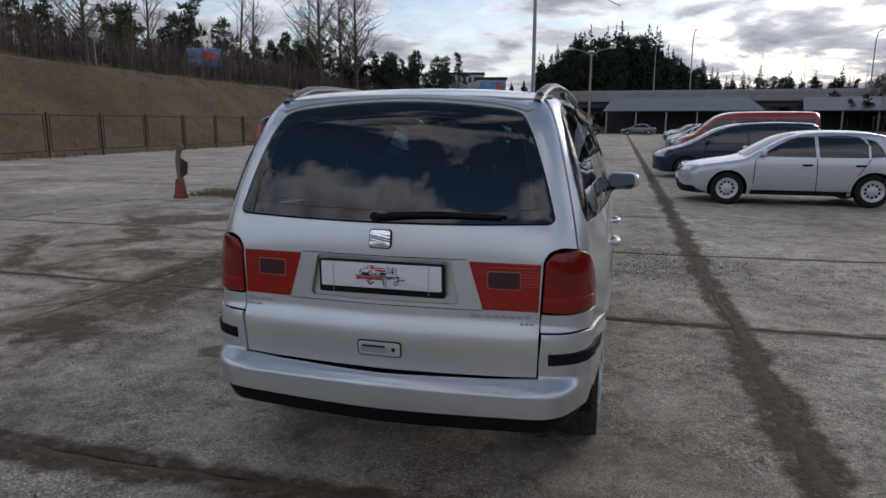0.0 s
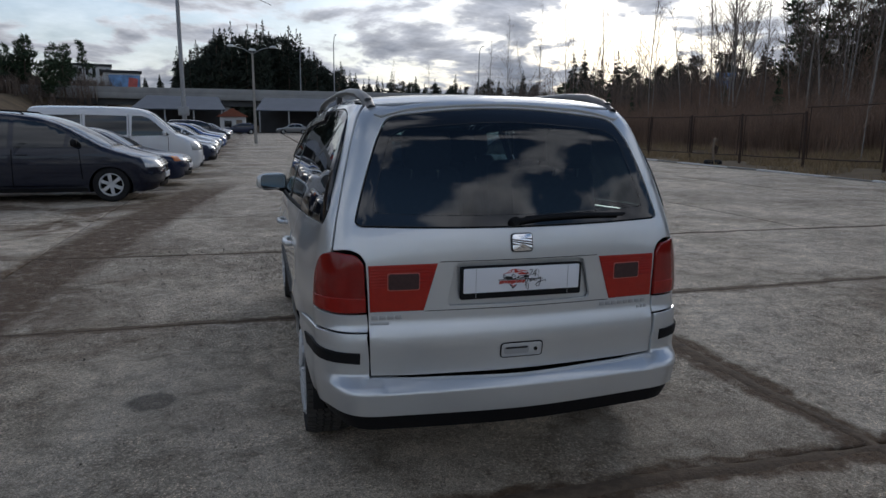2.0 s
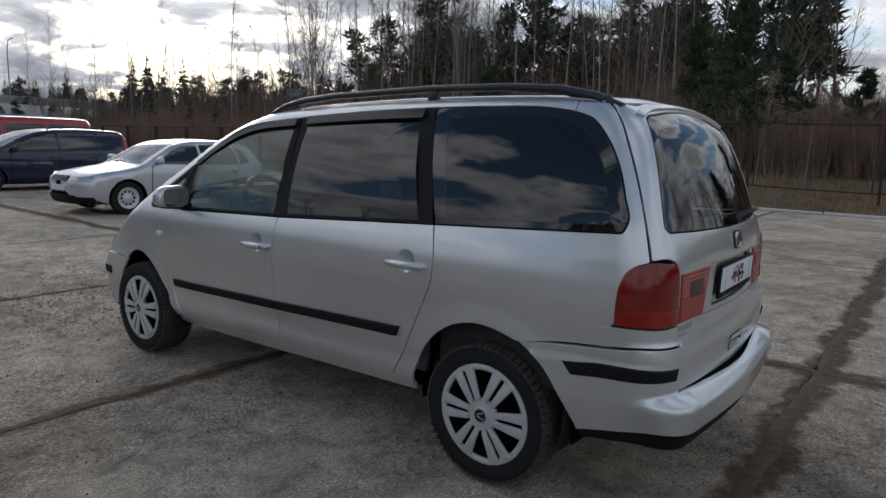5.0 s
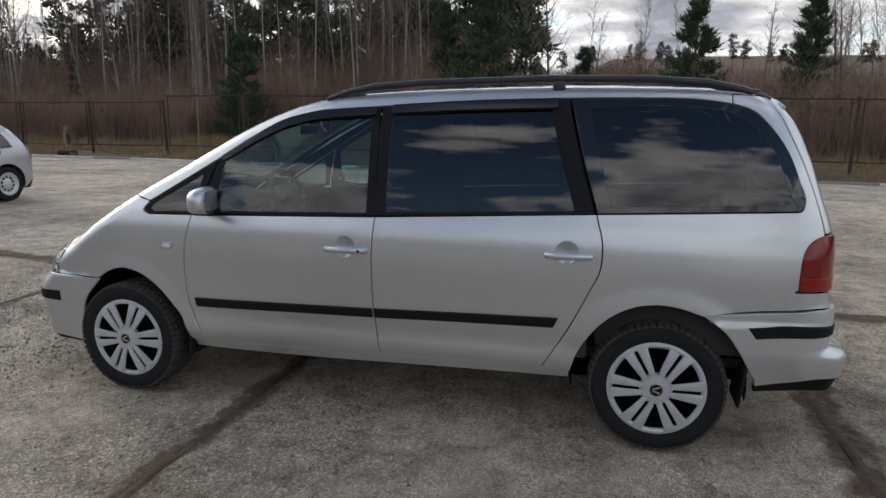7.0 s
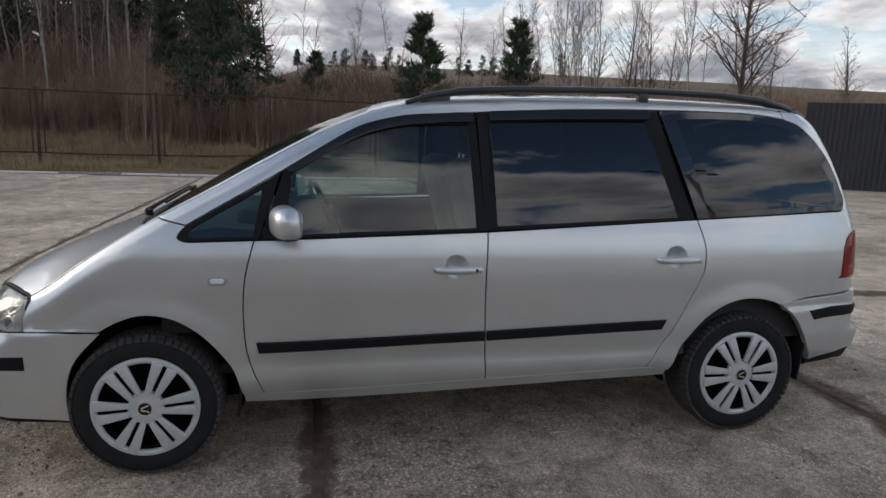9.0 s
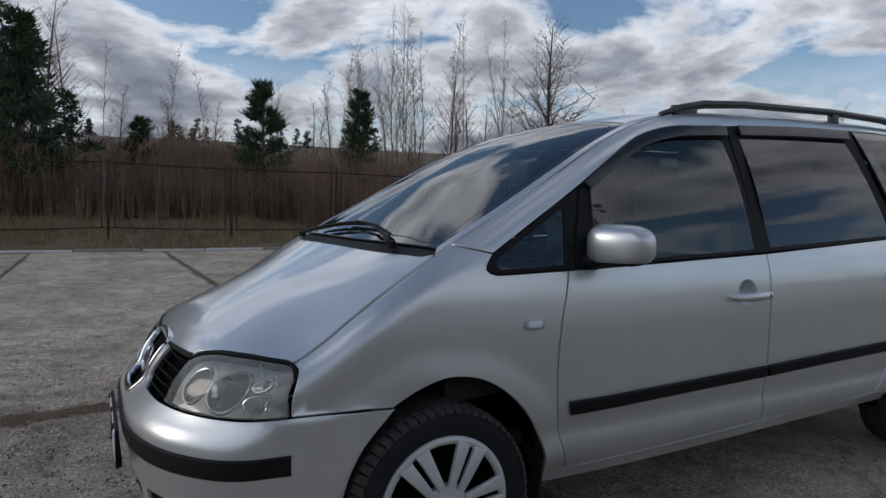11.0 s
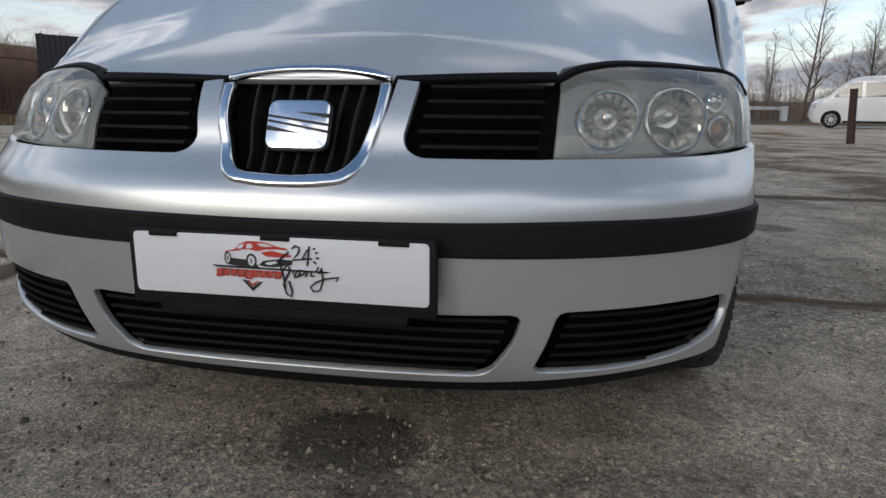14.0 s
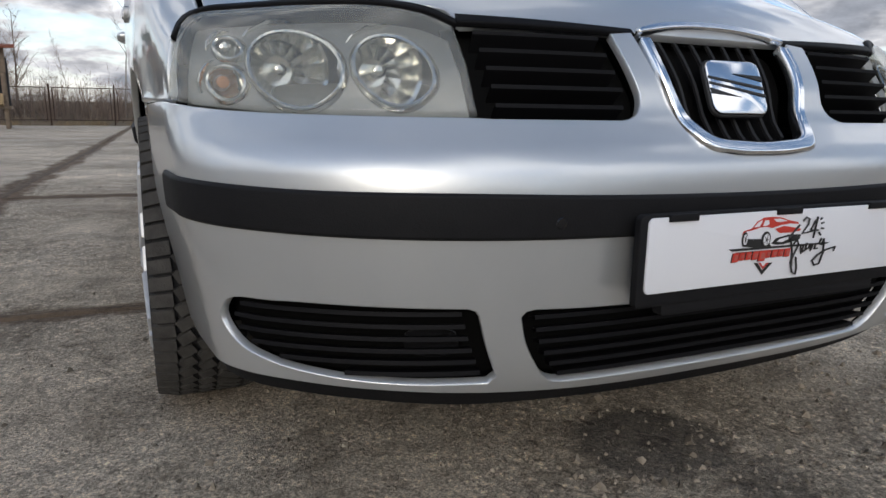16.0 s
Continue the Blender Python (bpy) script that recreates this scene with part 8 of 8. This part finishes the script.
def conifer(seed, height, base, width, label, blades, needle, name, round_top=False, droop=-.18, fine=1.0):
    """A dense needle tree: drooping sprays in uneven tiers, or rounded clumps on a bare stem."""
    rng = random.Random(seed)
    root = thing(name, label, "tree", "evergreen trees")
    tr, ne = Twigs(), Twigs()
    trunk = wander(rng, Vector((0, 0, -.3)), Vector((0, 0, 1)), height + .3, 6, .02, .05)
    tr.limb(trunk, height * .014 + .04, .03, 5)
    if round_top:
        clumps = 16
        for i in range(clumps):
            u = base + (1 - base) * (i + rng.random()) / clumps
            z = (u - base) / (1 - base)
            a = rng.uniform(0, 6.283)
            out = width * (1 - .65 * z) * rng.uniform(.25, 1.0)
            c = along(trunk, u) + Vector((math.cos(a) * out, math.sin(a) * out, rng.uniform(-.2, .5)))
            tr.limb([along(trunk, max(u - .06, .1)), c], .05, .02, 3)
            size = width * (.62 - .22 * z) * rng.uniform(.7, 1.15)
            for _ in range(blades // clumps):
                d = Vector((rng.gauss(0, 1), rng.gauss(0, 1), rng.gauss(.15, .55))).normalized()
                p = c + d * size * rng.uniform(.1, .75)
                q = p + (d + Vector((rng.uniform(-.6, .6), rng.uniform(-.6, .6), rng.uniform(-.1, .8)))) * size * .45
                ne.blade(p, q, size * .12, rng)
    elif fine < 1:
        # a young pine: boughs that end in upturned tufts
        boughs = 90
        for i in range(boughs):
            u = base + (.97 - base) * (i + rng.random()) / boughs
            k = (u - base) / (1 - base)
            a = rng.uniform(0, 6.283)
            reach = width * (1 - k) ** .7 * rng.uniform(.45, 1.08) + .08
            c = along(trunk, u)
            e = c + Vector((math.cos(a) * reach, math.sin(a) * reach, reach * rng.uniform(.1, .5)))
            tr.limb([c, e], .022, .008, 3)
            for _ in range(blades // boughs):
                v = rng.uniform(.25, 1.05)
                p = c.lerp(e, v) + Vector((rng.uniform(-1, 1), rng.uniform(-1, 1), rng.uniform(-.6, 1))) * .14
                q = p + Vector((math.cos(a) * .5 + rng.uniform(-.8, .8), math.sin(a) * .5 + rng.uniform(-.8, .8), rng.uniform(.1, 1.3))) * .25
                ne.blade(p, q, .028, rng)
    else:
        for i in range(blades):
            u = base + (1 - base) * (1 - rng.random() ** .62)
            tier = round(u * height * 1.1) / (height * 1.1)
            u = min(max(tier + rng.uniform(-.04, .04) if fine == 1 else u, base), .985)
            a = rng.uniform(0, 6.283)
            reach = width * ((1 - u) / (1 - base)) ** .85 * (.75 + (.35 if fine == 1 else .22) * math.sin(a * 3 + tier * 40)) * rng.uniform(.6, 1.1) + .12
            o = Vector((math.cos(a), math.sin(a), 0))
            k = rng.uniform(.0, .6)
            c = along(trunk, u)
            ne.blade(c + o * reach * k + Vector((0, 0, .10 * reach)), c + o * reach + Vector((0, 0, droop * reach + rng.uniform(-.1, .25))), (.05 * height ** .5 + .08 * reach) * fine, rng)
        for _ in range(10):
            c = along(trunk, .95)
            ne.blade(c, c + Vector((rng.uniform(-.15, .15), rng.uniform(-.15, .15), height * .06)), .05, rng)
    tr.object("trunk", BARK, root)
    ne.object("crown", needle, root, "dark green needles")
    return root


def plant(src, x, y, scale=1.0, turn=0.0, used={}):
    z = land_height(x, y)
    m = pose(x, y, z, 0, 0, turn) @ Matrix.Diagonal((scale, scale, scale * (1 + .12 * math.sin(turn)), 1))
    if src.name not in used:
        used[src.name] = 1
        src.matrix_basis = m
        return src
    ob = copy_thing(src, Matrix())
    ob.matrix_basis = m
    return ob


rt = random.Random(21)
birches = [bare_tree(31 + k, h, .034 + .0017 * h, BIRCH, "tall bare birch with pale trunk beyond the fence", .32, .22, 30, 5, 1.6) for k, h in enumerate((13, 15, 11, 16))]
greys = [bare_tree(51 + k, h, .08 + .004 * h, BARK, "bare leafless tree with brown twigs", .18, .34, 30, 6, 1.2, "bare_tree") for k, h in enumerate((8, 11, 9))]
big = bare_tree(77, 14, .26, BARK, "large bare tree with wide dark crown", .16, .44, 54, 10, .9, "bare_tree")
talls = [conifer(91 + k, h, .38, 2.6, "tall dark pine in the woods", 950, NEEDLE, "pine", True) for k, h in enumerate((12, 14, 10))]
youngs = [conifer(101 + k, h, .05, 1.75, "young green pine standing in brown brush", 6600, NEEDLE, "pine", False, .32, .26) for k, h in enumerate((5.4, 6.2))]
bushy = [conifer(121 + k, h, .05, 1.9, "bushy green pine at the edge of the woods", 800, NEEDLE, "pine") for k, h in enumerate((6.5, 8.0))]
spruces = [conifer(111 + k, h, .04, w_, "dark spruce in the far woods", 520, NEEDLE_FAR, "spruce") for k, (h, w_) in enumerate(((15, 4.0), (17, 4.4), (13, 3.8)))]


def any_turn():
    return rt.uniform(0, 360)


# beyond the right-hand fence
for x, y, k, s in ((27.5, -4.5, 0, 1.05), (27.0, -8.9, 1, .98), (27.5, 4.8, 1, 1.15), (29, 6.8, 0, 1.1), (26.5, 17, 0, .9), (31, .5, 0, .7)):
    plant(youngs[k], x, y, s, any_turn())
plant(big, 45, -33.6, 1.0, 40)
for x, y, s in ((20.0, 2.1, .30), (19.7, .6, .28), (21.5, 6.4, .42), (22.5, 11.5, .45), (23, 17.2, .5)):
    plant(birches[2], x, y, s, any_turn())
for i in range(112):
    y = rt.uniform(8, 50)
    plant(rt.choice(birches), rt.uniform(31, 54) + max(0, (y - 42) * .2), y, rt.uniform(.8, 1.2), any_turn())
for i in range(60):
    plant(rt.choice(talls), rt.uniform(44, 68), rt.uniform(6, 52), rt.uniform(.7, 1.05), any_turn())
for i in range(15):
    plant(rt.choice(bushy), rt.uniform(28, 44), rt.uniform(20, 66), rt.uniform(.38, .62), any_turn())
for i in range(26):
    plant(rt.choice(greys), rt.uniform(30, 50), rt.uniform(2, 48), rt.uniform(.6, 1.0), any_turn())
for i in range(14):
    plant(rt.choice(greys), rt.uniform(50, 80), rt.uniform(-40, 2), rt.uniform(.5, .9), any_turn())
for x, y, s in ((46, -24, .9), (49, -27.5, 1.05), (52, -31, .9), (48, -37, 1.0), (55, -44, .95), (52, -50, .9), (44, -58, .8), (60, -20, .75), (63, -60, .9), (40, -66, .9)):
    plant(rt.choice(greys), x, y, s, any_turn())
for x, y, s in ((44, -20.5, .95), (45, -23, 1.05), (47, -25.5, 1.0), (43, -26.5, .9), (46, -29, 1.0), (48, -31, .95), (50, -36, .9), (41, -17.5, .8)):
    plant(rt.choice(greys + birches), x, y, s, any_turn())
for k in range(16):
    plant(rt.choice(birches + greys[1:2]), rt.uniform(38, 45), -12.5 - k * .45 + rt.uniform(-.5, .5), rt.uniform(.62, .86), any_turn())
for x, y, s in ((50, -20, .85), (52, -24, .95), (55, -30, 1.0), (50, -28, .9), (54, -3, .9), (57, -6.5, .75), (66, 1.5, .75), (72, 6, .8), (62, 8, .75), (58, -38, .9)):
    plant(birches[rt.randint(0, 3)], x, y, s, any_turn())
for x, y, sc in ((26.0, 3.6, .38), (27.4, 6.2, .42), (25.4, 5.2, .32), (29.0, 3.0, .38)):
    plant(talls[rt.randint(0, 2)], x, y, sc, any_turn())
# beyond the bridge: high dark spruces, then lower woods
def woods(name, label, places):
    """Far trees, too many to count, joined into one mesh."""
    verts, faces, slots, k = [], [], [], 0
    for src, x, y, scale, turn in places:
        c_, s_ = math.cos(radians(turn)) * scale, math.sin(radians(turn)) * scale
        for child in src.children:
            me = child.data
            if child.name not in gathered:
                co = np.empty(len(me.vertices) * 3)
                me.vertices.foreach_get("co", co)
                gathered[child.name] = (co.reshape(-1, 3), [tuple(p.vertices) for p in me.polygons])
            co, fs = gathered[child.name]
            verts.append(np.stack([co[:, 0] * c_ - co[:, 1] * s_ + x, co[:, 0] * s_ + co[:, 1] * c_ + y, co[:, 2] * scale + land_height(x, y)], 1))
            faces.extend(tuple(q + k for q in f) for f in fs)
            slots += [0 if child.name.startswith("trunk") else 1] * len(fs)
            k += len(co)
    ob = mesh_object(name, np.concatenate(verts), faces, BARK, None)
    ob.data.materials.append(NEEDLE_FAR)
    ob.data.polygons.foreach_set("material_index", slots)
    return tagged(ob, label, "woods", kind="stuff")


gathered = {}
hill, low_woods = [], []
for i in range(190):
    x = -17 + i * .206 + rt.uniform(-1, 1)
    fall = 1.22 - max(x - 6, 0) * .040 - max(-9 - x, 0) * .05
    hill.append((rt.choice(spruces + talls), x, rt.uniform(136, 162), fall * rt.uniform(.8, 1.04), any_turn()))
for i in range(130):
    x = 16 + i * .80 + rt.uniform(-2, 2)
    hill.append((rt.choice(spruces + talls), x, rt.uniform(130, 158) - max(x - 40, 0) * .55, rt.uniform(.48, .68), any_turn()))
woods("far_woods", "dark evergreen woods rising beyond the bridge", hill)
for i in range(36):
    low_woods.append((rt.choice(spruces), -54 + i + rt.uniform(-1, 1), rt.uniform(165, 185), rt.uniform(.22, .34), any_turn()))
for i in range(44):
    a_ = radians(rt.uniform(26, 46))
    d_ = rt.uniform(88, 118)
    low_woods.append((rt.choice(bushy + spruces), d_ * math.sin(a_), d_ * math.cos(a_), rt.uniform(.55, .8), any_turn()))
for i in range(46):
    low_woods.append((rt.choice(talls), rt.uniform(85, 112), -36 + i * 2.3 + rt.uniform(-2, 2), rt.uniform(.26, .40), any_turn()))
for i in range(84):
    turn_ = 14 + i * .45 + rt.uniform(-1, 1)
    a_, d_ = radians(turn_), rt.uniform(96, 126)
    grown = .40 + .30 * min(max((turn_ - 24) / 14, 0), 1)
    low_woods.append((rt.choice(talls + bushy[:1]), d_ * math.sin(a_), d_ * math.cos(a_), grown * rt.uniform(.9, 1.2), any_turn()))
woods("far_woods", "low dark treeline behind the brush", low_woods)
left_woods = []
for i in range(48):
    y = 54 + i * 1.3 + rt.uniform(-2, 2)
    left_woods.append((rt.choice(talls), -rt.uniform(47, 62) + max(y - 70, 0) * .35, y, rt.uniform(.44, .62), any_turn()))
woods("far_woods", "dark pine woods along the top of the embankment", left_woods)
for i in range(26):
    x = 14 + i * 3 + rt.uniform(-2, 2)
    plant(rt.choice(greys), x, rt.uniform(124, 136) - max(x - 40, 0) * .5, rt.uniform(.6, .95), any_turn())
for x, y, s in ((34, 96, .95), (38, 99, 1.1), (41, 97, 1.0), (47, 92, 1.1), (51, 90, 1.15), (54, 93, 1.0), (60, 84, .9), (30, 118, .8), (24, 122, .8), (66, 78, 1.1), (70, 72, 1.15), (37, 84, 1.1), (40, 78, 1.15), (42, 70, 1.1), (44, 82, 1.2), (48, 76, 1.2), (36, 72, 1.0)):
    plant(rt.choice(birches), x, y, s, any_turn())
for i in range(40):
    plant(rt.choice(bushy + talls), rt.uniform(42, 84), rt.uniform(66, 108), rt.uniform(.42, .62), any_turn())
# on the left-hand embankment
for i in range(60):
    y = 6 + i * 1.75 + rt.uniform(-2, 2)
    plant(rt.choice(talls), -rt.uniform(44, 60) + max(y - 70, 0) * .35, y, rt.uniform(.48, .74), any_turn())
for i in range(30):
    plant(rt.choice(greys + birches[:2]), rt.uniform(-64, -40), rt.uniform(-30, 112), rt.uniform(.5, .9), any_turn())
for x, y, s in ((-37, 76, 1.2), (-36, 86, 1.25), (-41, 92, 1.2), (-35.5, 35, .72)):
    plant(big, x, y, s, any_turn())
for x, y, s in ((-40, 62, 1.4), (-43, 70, 1.6), (-41, 80, 1.6), (-44, 52, 1.4), (-46, 90, 1.5), (-43, 33, .95), (-38, 92, 1.0)):
    plant(greys[rt.randint(0, 2)], x, y, s, any_turn())
for i in range(22):
    plant(rt.choice(talls), rt.uniform(-40, -27), rt.uniform(100, 116), rt.uniform(.4, .6), any_turn())
# behind
plant(big, -20.2, -46, .50, 130)
for i in range(36):
    plant(rt.choice(greys + birches[:1]), rt.uniform(-60, 34), rt.uniform(-85, -48), rt.uniform(.5, .95), any_turn())
for x, y, s in ((-15, -42, .8), (-24, -40, .75), (-2, -50, .8), (13, -44, .6), (22, -41, .7)):
    plant(rt.choice(greys), x, y, s, any_turn())
for k, src in enumerate(spruces):
    plant(src, 20 + 9 * k, 128 - 2 * k, .55, any_turn())
for x, y, s in ((10.5, -44, 1.0), (17, -42, .9)):
    plant(youngs[0], x, y, s, any_turn())


def brush(name, label, boxes, mat, seed, stems=4):
    """Dense leafless brush: many thin stems."""
    rng = random.Random(seed)
    t = Twigs()
    for n, x0, x1, y0, y1, h0, h1, wide in boxes:
        for _ in range(n):
            x, y = rng.uniform(x0, x1), rng.uniform(y0, y1)
            h = rng.uniform(h0, h1) * (.85 + .5 * noise.noise((x * .2, y * .2, 4)))
            p = Vector((x, y, land_height(x, y) - .05))
            for _ in range(stems):
                q = p + Vector((rng.uniform(-.5, .5), rng.uniform(-.5, .5), h * rng.uniform(.55, 1)))
                t.blade(p, q, .016 * wide, rng)
                for _ in range(2):
                    e = p.lerp(q, rng.uniform(.3, .9))
                    t.blade(e, e + Vector((rng.uniform(-.5, .5), rng.uniform(-.5, .5), rng.uniform(.2, .7))) * h * .35, .011 * wide, rng)
    return tagged(t.object(name, mat, None), label, "brush", kind="stuff")


brush("brush", "dense reddish-brown leafless brush behind the fence", ((5600, 22.5, 35, -38, -5, 2.0, 4.2, .85), (3200, 24.5, 36, -5, 8, 2.2, 4.4, .85), (2400, 28, 38, 8, 19, 2.4, 4.6, .9), (6600, 24.5, 37, 19, 60, 2.2, 4.4, .9), (4200, 34, 60, -62, -6, 2.0, 3.9, 1.3), (4800, 37, 62, 8, 56, 5, 8, 1.7), (4200, 35, 62, 5, 90, 3.5, 6, 2.0), (900, 35, 64, -8, 5, 1.8, 3.2, 1.5), (420, 20, 23, -36, 60, .5, 1.4, .8)), TWIG_RED, 5, 5)
brush("brush", "brown leafless brush along the far edges", ((5200, -60, -37, -20, 110, 3.2, 7.0, 2.6), (3400, -55, 30, -60, -42, 1.8, 4.0, 1.0), (2400, 34, 84, 52, 112, 5, 11.0, 3.2), (900, -38, -24, 98, 125, 2, 5, 3), (1600, 8, 80, 112, 136, 3, 7, 4)), TWIG, 6)
# dry grass
rgz = random.Random(8)
t = Twigs()
for n, x0, x1, y0, y1, h in ((21000, 16.75, 25.5, -36, 48, .27), (9000, -36, -24.2, -6, 62, .26), (4200, 21, 28.5, 6, 20, .42), (1500, -24.5, -22.6, -6, 60, .3), (260, -8.1, -6.9, 6.7, 8.6, .10), (500, -7.5, -4.2, -20.6, -18.6, .12), (600, -6, 18, -39.5, -38.4, .3)):
    for _ in range(n):
        x, y = rgz.uniform(x0, x1), rgz.uniform(y0, y1)
        dens = noise.noise((x * .6, y * .6, 2))
        if dens < -.05:
            continue
        z = land_height(x, y) if (x > 16.5 or x < -23.4) else 0
        for _ in range(5):
            p = Vector((x + rgz.uniform(-.12, .12), y + rgz.uniform(-.12, .12), z - .02))
            t.blade(p, p + Vector((rgz.uniform(-.6, .6), rgz.uniform(-.6, .6), 1)) * h * rgz.uniform(.4, 1.3) * (1 + dens), .010, rgz)
tagged(t.object("dry_grass", DRY_GRASS, None), "straw-coloured dry grass along the kerb", "grass", kind="stuff")

# ---- concrete slabs, each a piece of the pavement ----
pavement = tagged(new("pavement"), "worn grey concrete slabs with dirt-filled joints", "pavement", kind="structure")
SLAB_X = [-23.35, -18.6, -13.6, -8.6, -3.62, 1.85, 7.25, 11.9, 16.42]
SLAB_Y = [-38.6 + 3.022 * k for k in range(45)]
rs = random.Random(11)
rest = ([], [])
count = 0
for i in range(len(SLAB_X) - 1):
    for j in range(len(SLAB_Y) - 1):
        x0, x1, y0, y1 = SLAB_X[i], SLAB_X[i + 1], SLAB_Y[j], SLAB_Y[j + 1]
        wide = .014 if abs(x1 - 1.85) < .1 else .009
        wide0 = .014 if abs(x0 - 1.85) < .1 else .009
        wy = .011 if abs(y0 + 2.34) < .2 else .009
        wy1 = .011 if abs(y1 + 2.34) < .2 else .009
        a0, a1, b0, b1 = x0 + wide0, x1 - wide, y0 + wy, y1 - wy
        near = max(abs(x0 + x1) / 2 - 3, 0) + max(abs(y0 + y1) / 2 - 3, 0)
        step = .22 if near < 6 else (.6 if near < 25 else 1.6)
        nx_, ny_ = max(int((a1 - a0) / step), 2), max(int((b1 - b0) / step), 2)
        dz, tx, ty = rs.uniform(-.006, .004), rs.uniform(-.0012, .0012), rs.uniform(-.0015, .0015)
        if near < 4:
            dz, tx, ty = dz * .3, 0, 0
        vs, fs = [], []
        xs_ = [a0, a0 + .025] + [a0 + (a1 - a0) * u / nx_ for u in range(1, nx_)] + [a1 - .025, a1]
        ys_ = [b0, b0 + .025] + [b0 + (b1 - b0) * v / ny_ for v in range(1, ny_)] + [b1 - .025, b1]
        nx_, ny_ = nx_ + 2, ny_ + 2
        for v in range(ny_ + 1):
            for u in range(nx_ + 1):
                x, y = xs_[u], ys_[v]
                edge = u in (0, nx_) or v in (0, ny_)
                z = pavement_height(x, y) + dz + tx * (x - a0) + ty * (y - b0) + .0035 * noise.noise((x * .9, y * .9, 1))
                if edge:
                    z -= .004 + .005 * abs(noise.noise((x * 3, y * 3, 2)))
                    k = .007 * noise.noise((x * 2.3, y * 2.3, 5)) + .008 * noise.noise((x * 7, y * 7, 9))
                    if u in (0, nx_):
                        x += k
                    if v in (0, ny_):
                        y += k
                vs.append((x, y, z))
        w_ = nx_ + 1
        fs = [(v * w_ + u, v * w_ + u + 1, (v + 1) * w_ + u + 1, (v + 1) * w_ + u) for v in range(ny_) for u in range(nx_)]
        # sides
        loop = list(range(w_)) + [v * w_ + nx_ for v in range(1, ny_ + 1)] + [ny_ * w_ + u for u in range(nx_ - 1, -1, -1)] + [v * w_ for v in range(ny_ - 1, 0, -1)]
        base = len(vs)
        vs += [(vs[k][0], vs[k][1], vs[k][2] - .05) for k in loop]
        m = len(loop)
        fs += [(loop[k], base + k, base + (k + 1) % m, loop[(k + 1) % m]) for k in range(m)]
        if y0 < 56 and count < 295:
            mesh_object("slab", vs, fs, CONCRETE, pavement, smooth=False).data.polygons.foreach_set("use_smooth", [True] * (nx_ * ny_) + [False] * m)
            count += 1
        else:
            b = len(rest[0])
            rest[0].extend(vs)
            rest[1].extend(tuple(q + b for q in f) for f in fs)
tagged(mesh_object("far_slabs", rest[0], rest[1], CONCRETE, pavement, smooth=False), "concrete slabs far off", kind="stuff")
# dirt heaped in the widest joints
def soil_ribbon(ax, at, lo, hi, half, seed):
    """A low, ragged ridge of soil along a joint."""
    vs, n = [], int((hi - lo) / .05)
    for i in range(n + 1):
        t_ = lo + (hi - lo) * i / n
        mid = at + .03 * noise.noise((t_ * .8, seed, 0)) + .015 * noise.noise((t_ * 4, seed, 1))
        wl_ = half * max(.25, 1 + .9 * noise.noise((t_ * .9, seed, 2)) + .6 * noise.noise((t_ * 5, seed, 3)))
        wr_ = half * max(.25, 1 + .9 * noise.noise((t_ * .9, seed, 5)) + .6 * noise.noise((t_ * 5, seed, 6)))
        top = .0035 + .003 * noise.noise((t_ * 3, seed, 7))
        for d, z in ((-wl_, -.010), (-wl_ * .5, top * .6), (0, top), (wr_ * .5, top * .6), (wr_, -.010)):
            x, y = (mid + d, t_) if ax == "x" else (t_, mid + d)
            vs.append((x, y, pavement_height(x, y) + z))
    fs = [(i * 5 + k, i * 5 + k + 1, i * 5 + k + 6, i * 5 + k + 5) for i in range(n) for k in range(4)]
    if ax == "x":
        fs = [f[::-1] for f in fs]
    fs = [f[::-1] for f in fs]
    tagged(mesh_object("soil", vs, fs, SOIL, None), "brown soil lying in a joint of the concrete", "soil", kind="stuff")


soil_ribbon("x", 1.85, -12, 30, .060, 1.3)
soil_ribbon("y", -2.36, -14, 16, .055, 2.7)
soil_ribbon("y", .68, -14, 16, .035, 4.1)
soil_ribbon("y", 3.70, -14, 16, .022, 5.9)
# loose grit and small stones
rg = np.random.default_rng(3)
tet = np.array([(1, 0, -.5), (-.5, .87, -.5), (-.5, -.87, -.5), (.2, .1, .8), (-.6, .5, .3), (.5, -.6, .35)])
tf = [(0, 1, 3), (1, 4, 3), (1, 2, 4), (2, 5, 3), (2, 0, 5), (0, 3, 5), (4, 2, 3), (0, 2, 1)]
gv, gf = [], []
for n_, cx, cy, sx, sy, ls in ((15000, 0, 3.3, 1.6, 1.0, -5.85), (9000, .3, 3.2, 1.5, .8, -5.6), (3500, -2.2, 2.2, 1.2, 2.2, -5.85), (1500, 0, -3.2, 2.2, .8, -5.85), (900, -2.6, -1.5, 1.2, 1.6, -5.85)):
    for _ in range(n_):
        x, y = rg.normal(cx, sx), rg.normal(cy, sy)
        r = float(np.clip(rg.lognormal(ls, .5), .0012, .012))
        a = rg.uniform(0, 6.28)
        q = tet * r * rg.uniform(.7, 1.3, 3) * (1, 1, .75 if ls > -5.5 else 1)
        ca, sa = math.cos(a), math.sin(a)
        z = pavement_height(x, y) + r * .3
        b = len(gv)
        gv.extend((x + p[0] * ca - p[1] * sa, y + p[0] * sa + p[1] * ca, z + p[2]) for p in q)
        gf.extend(tuple(k + b for k in f) for f in tf)
tagged(mesh_object("grit", gv, gf, GRIT, None, smooth=False), "loose grit and small stones on the concrete", "gravel", kind="stuff")
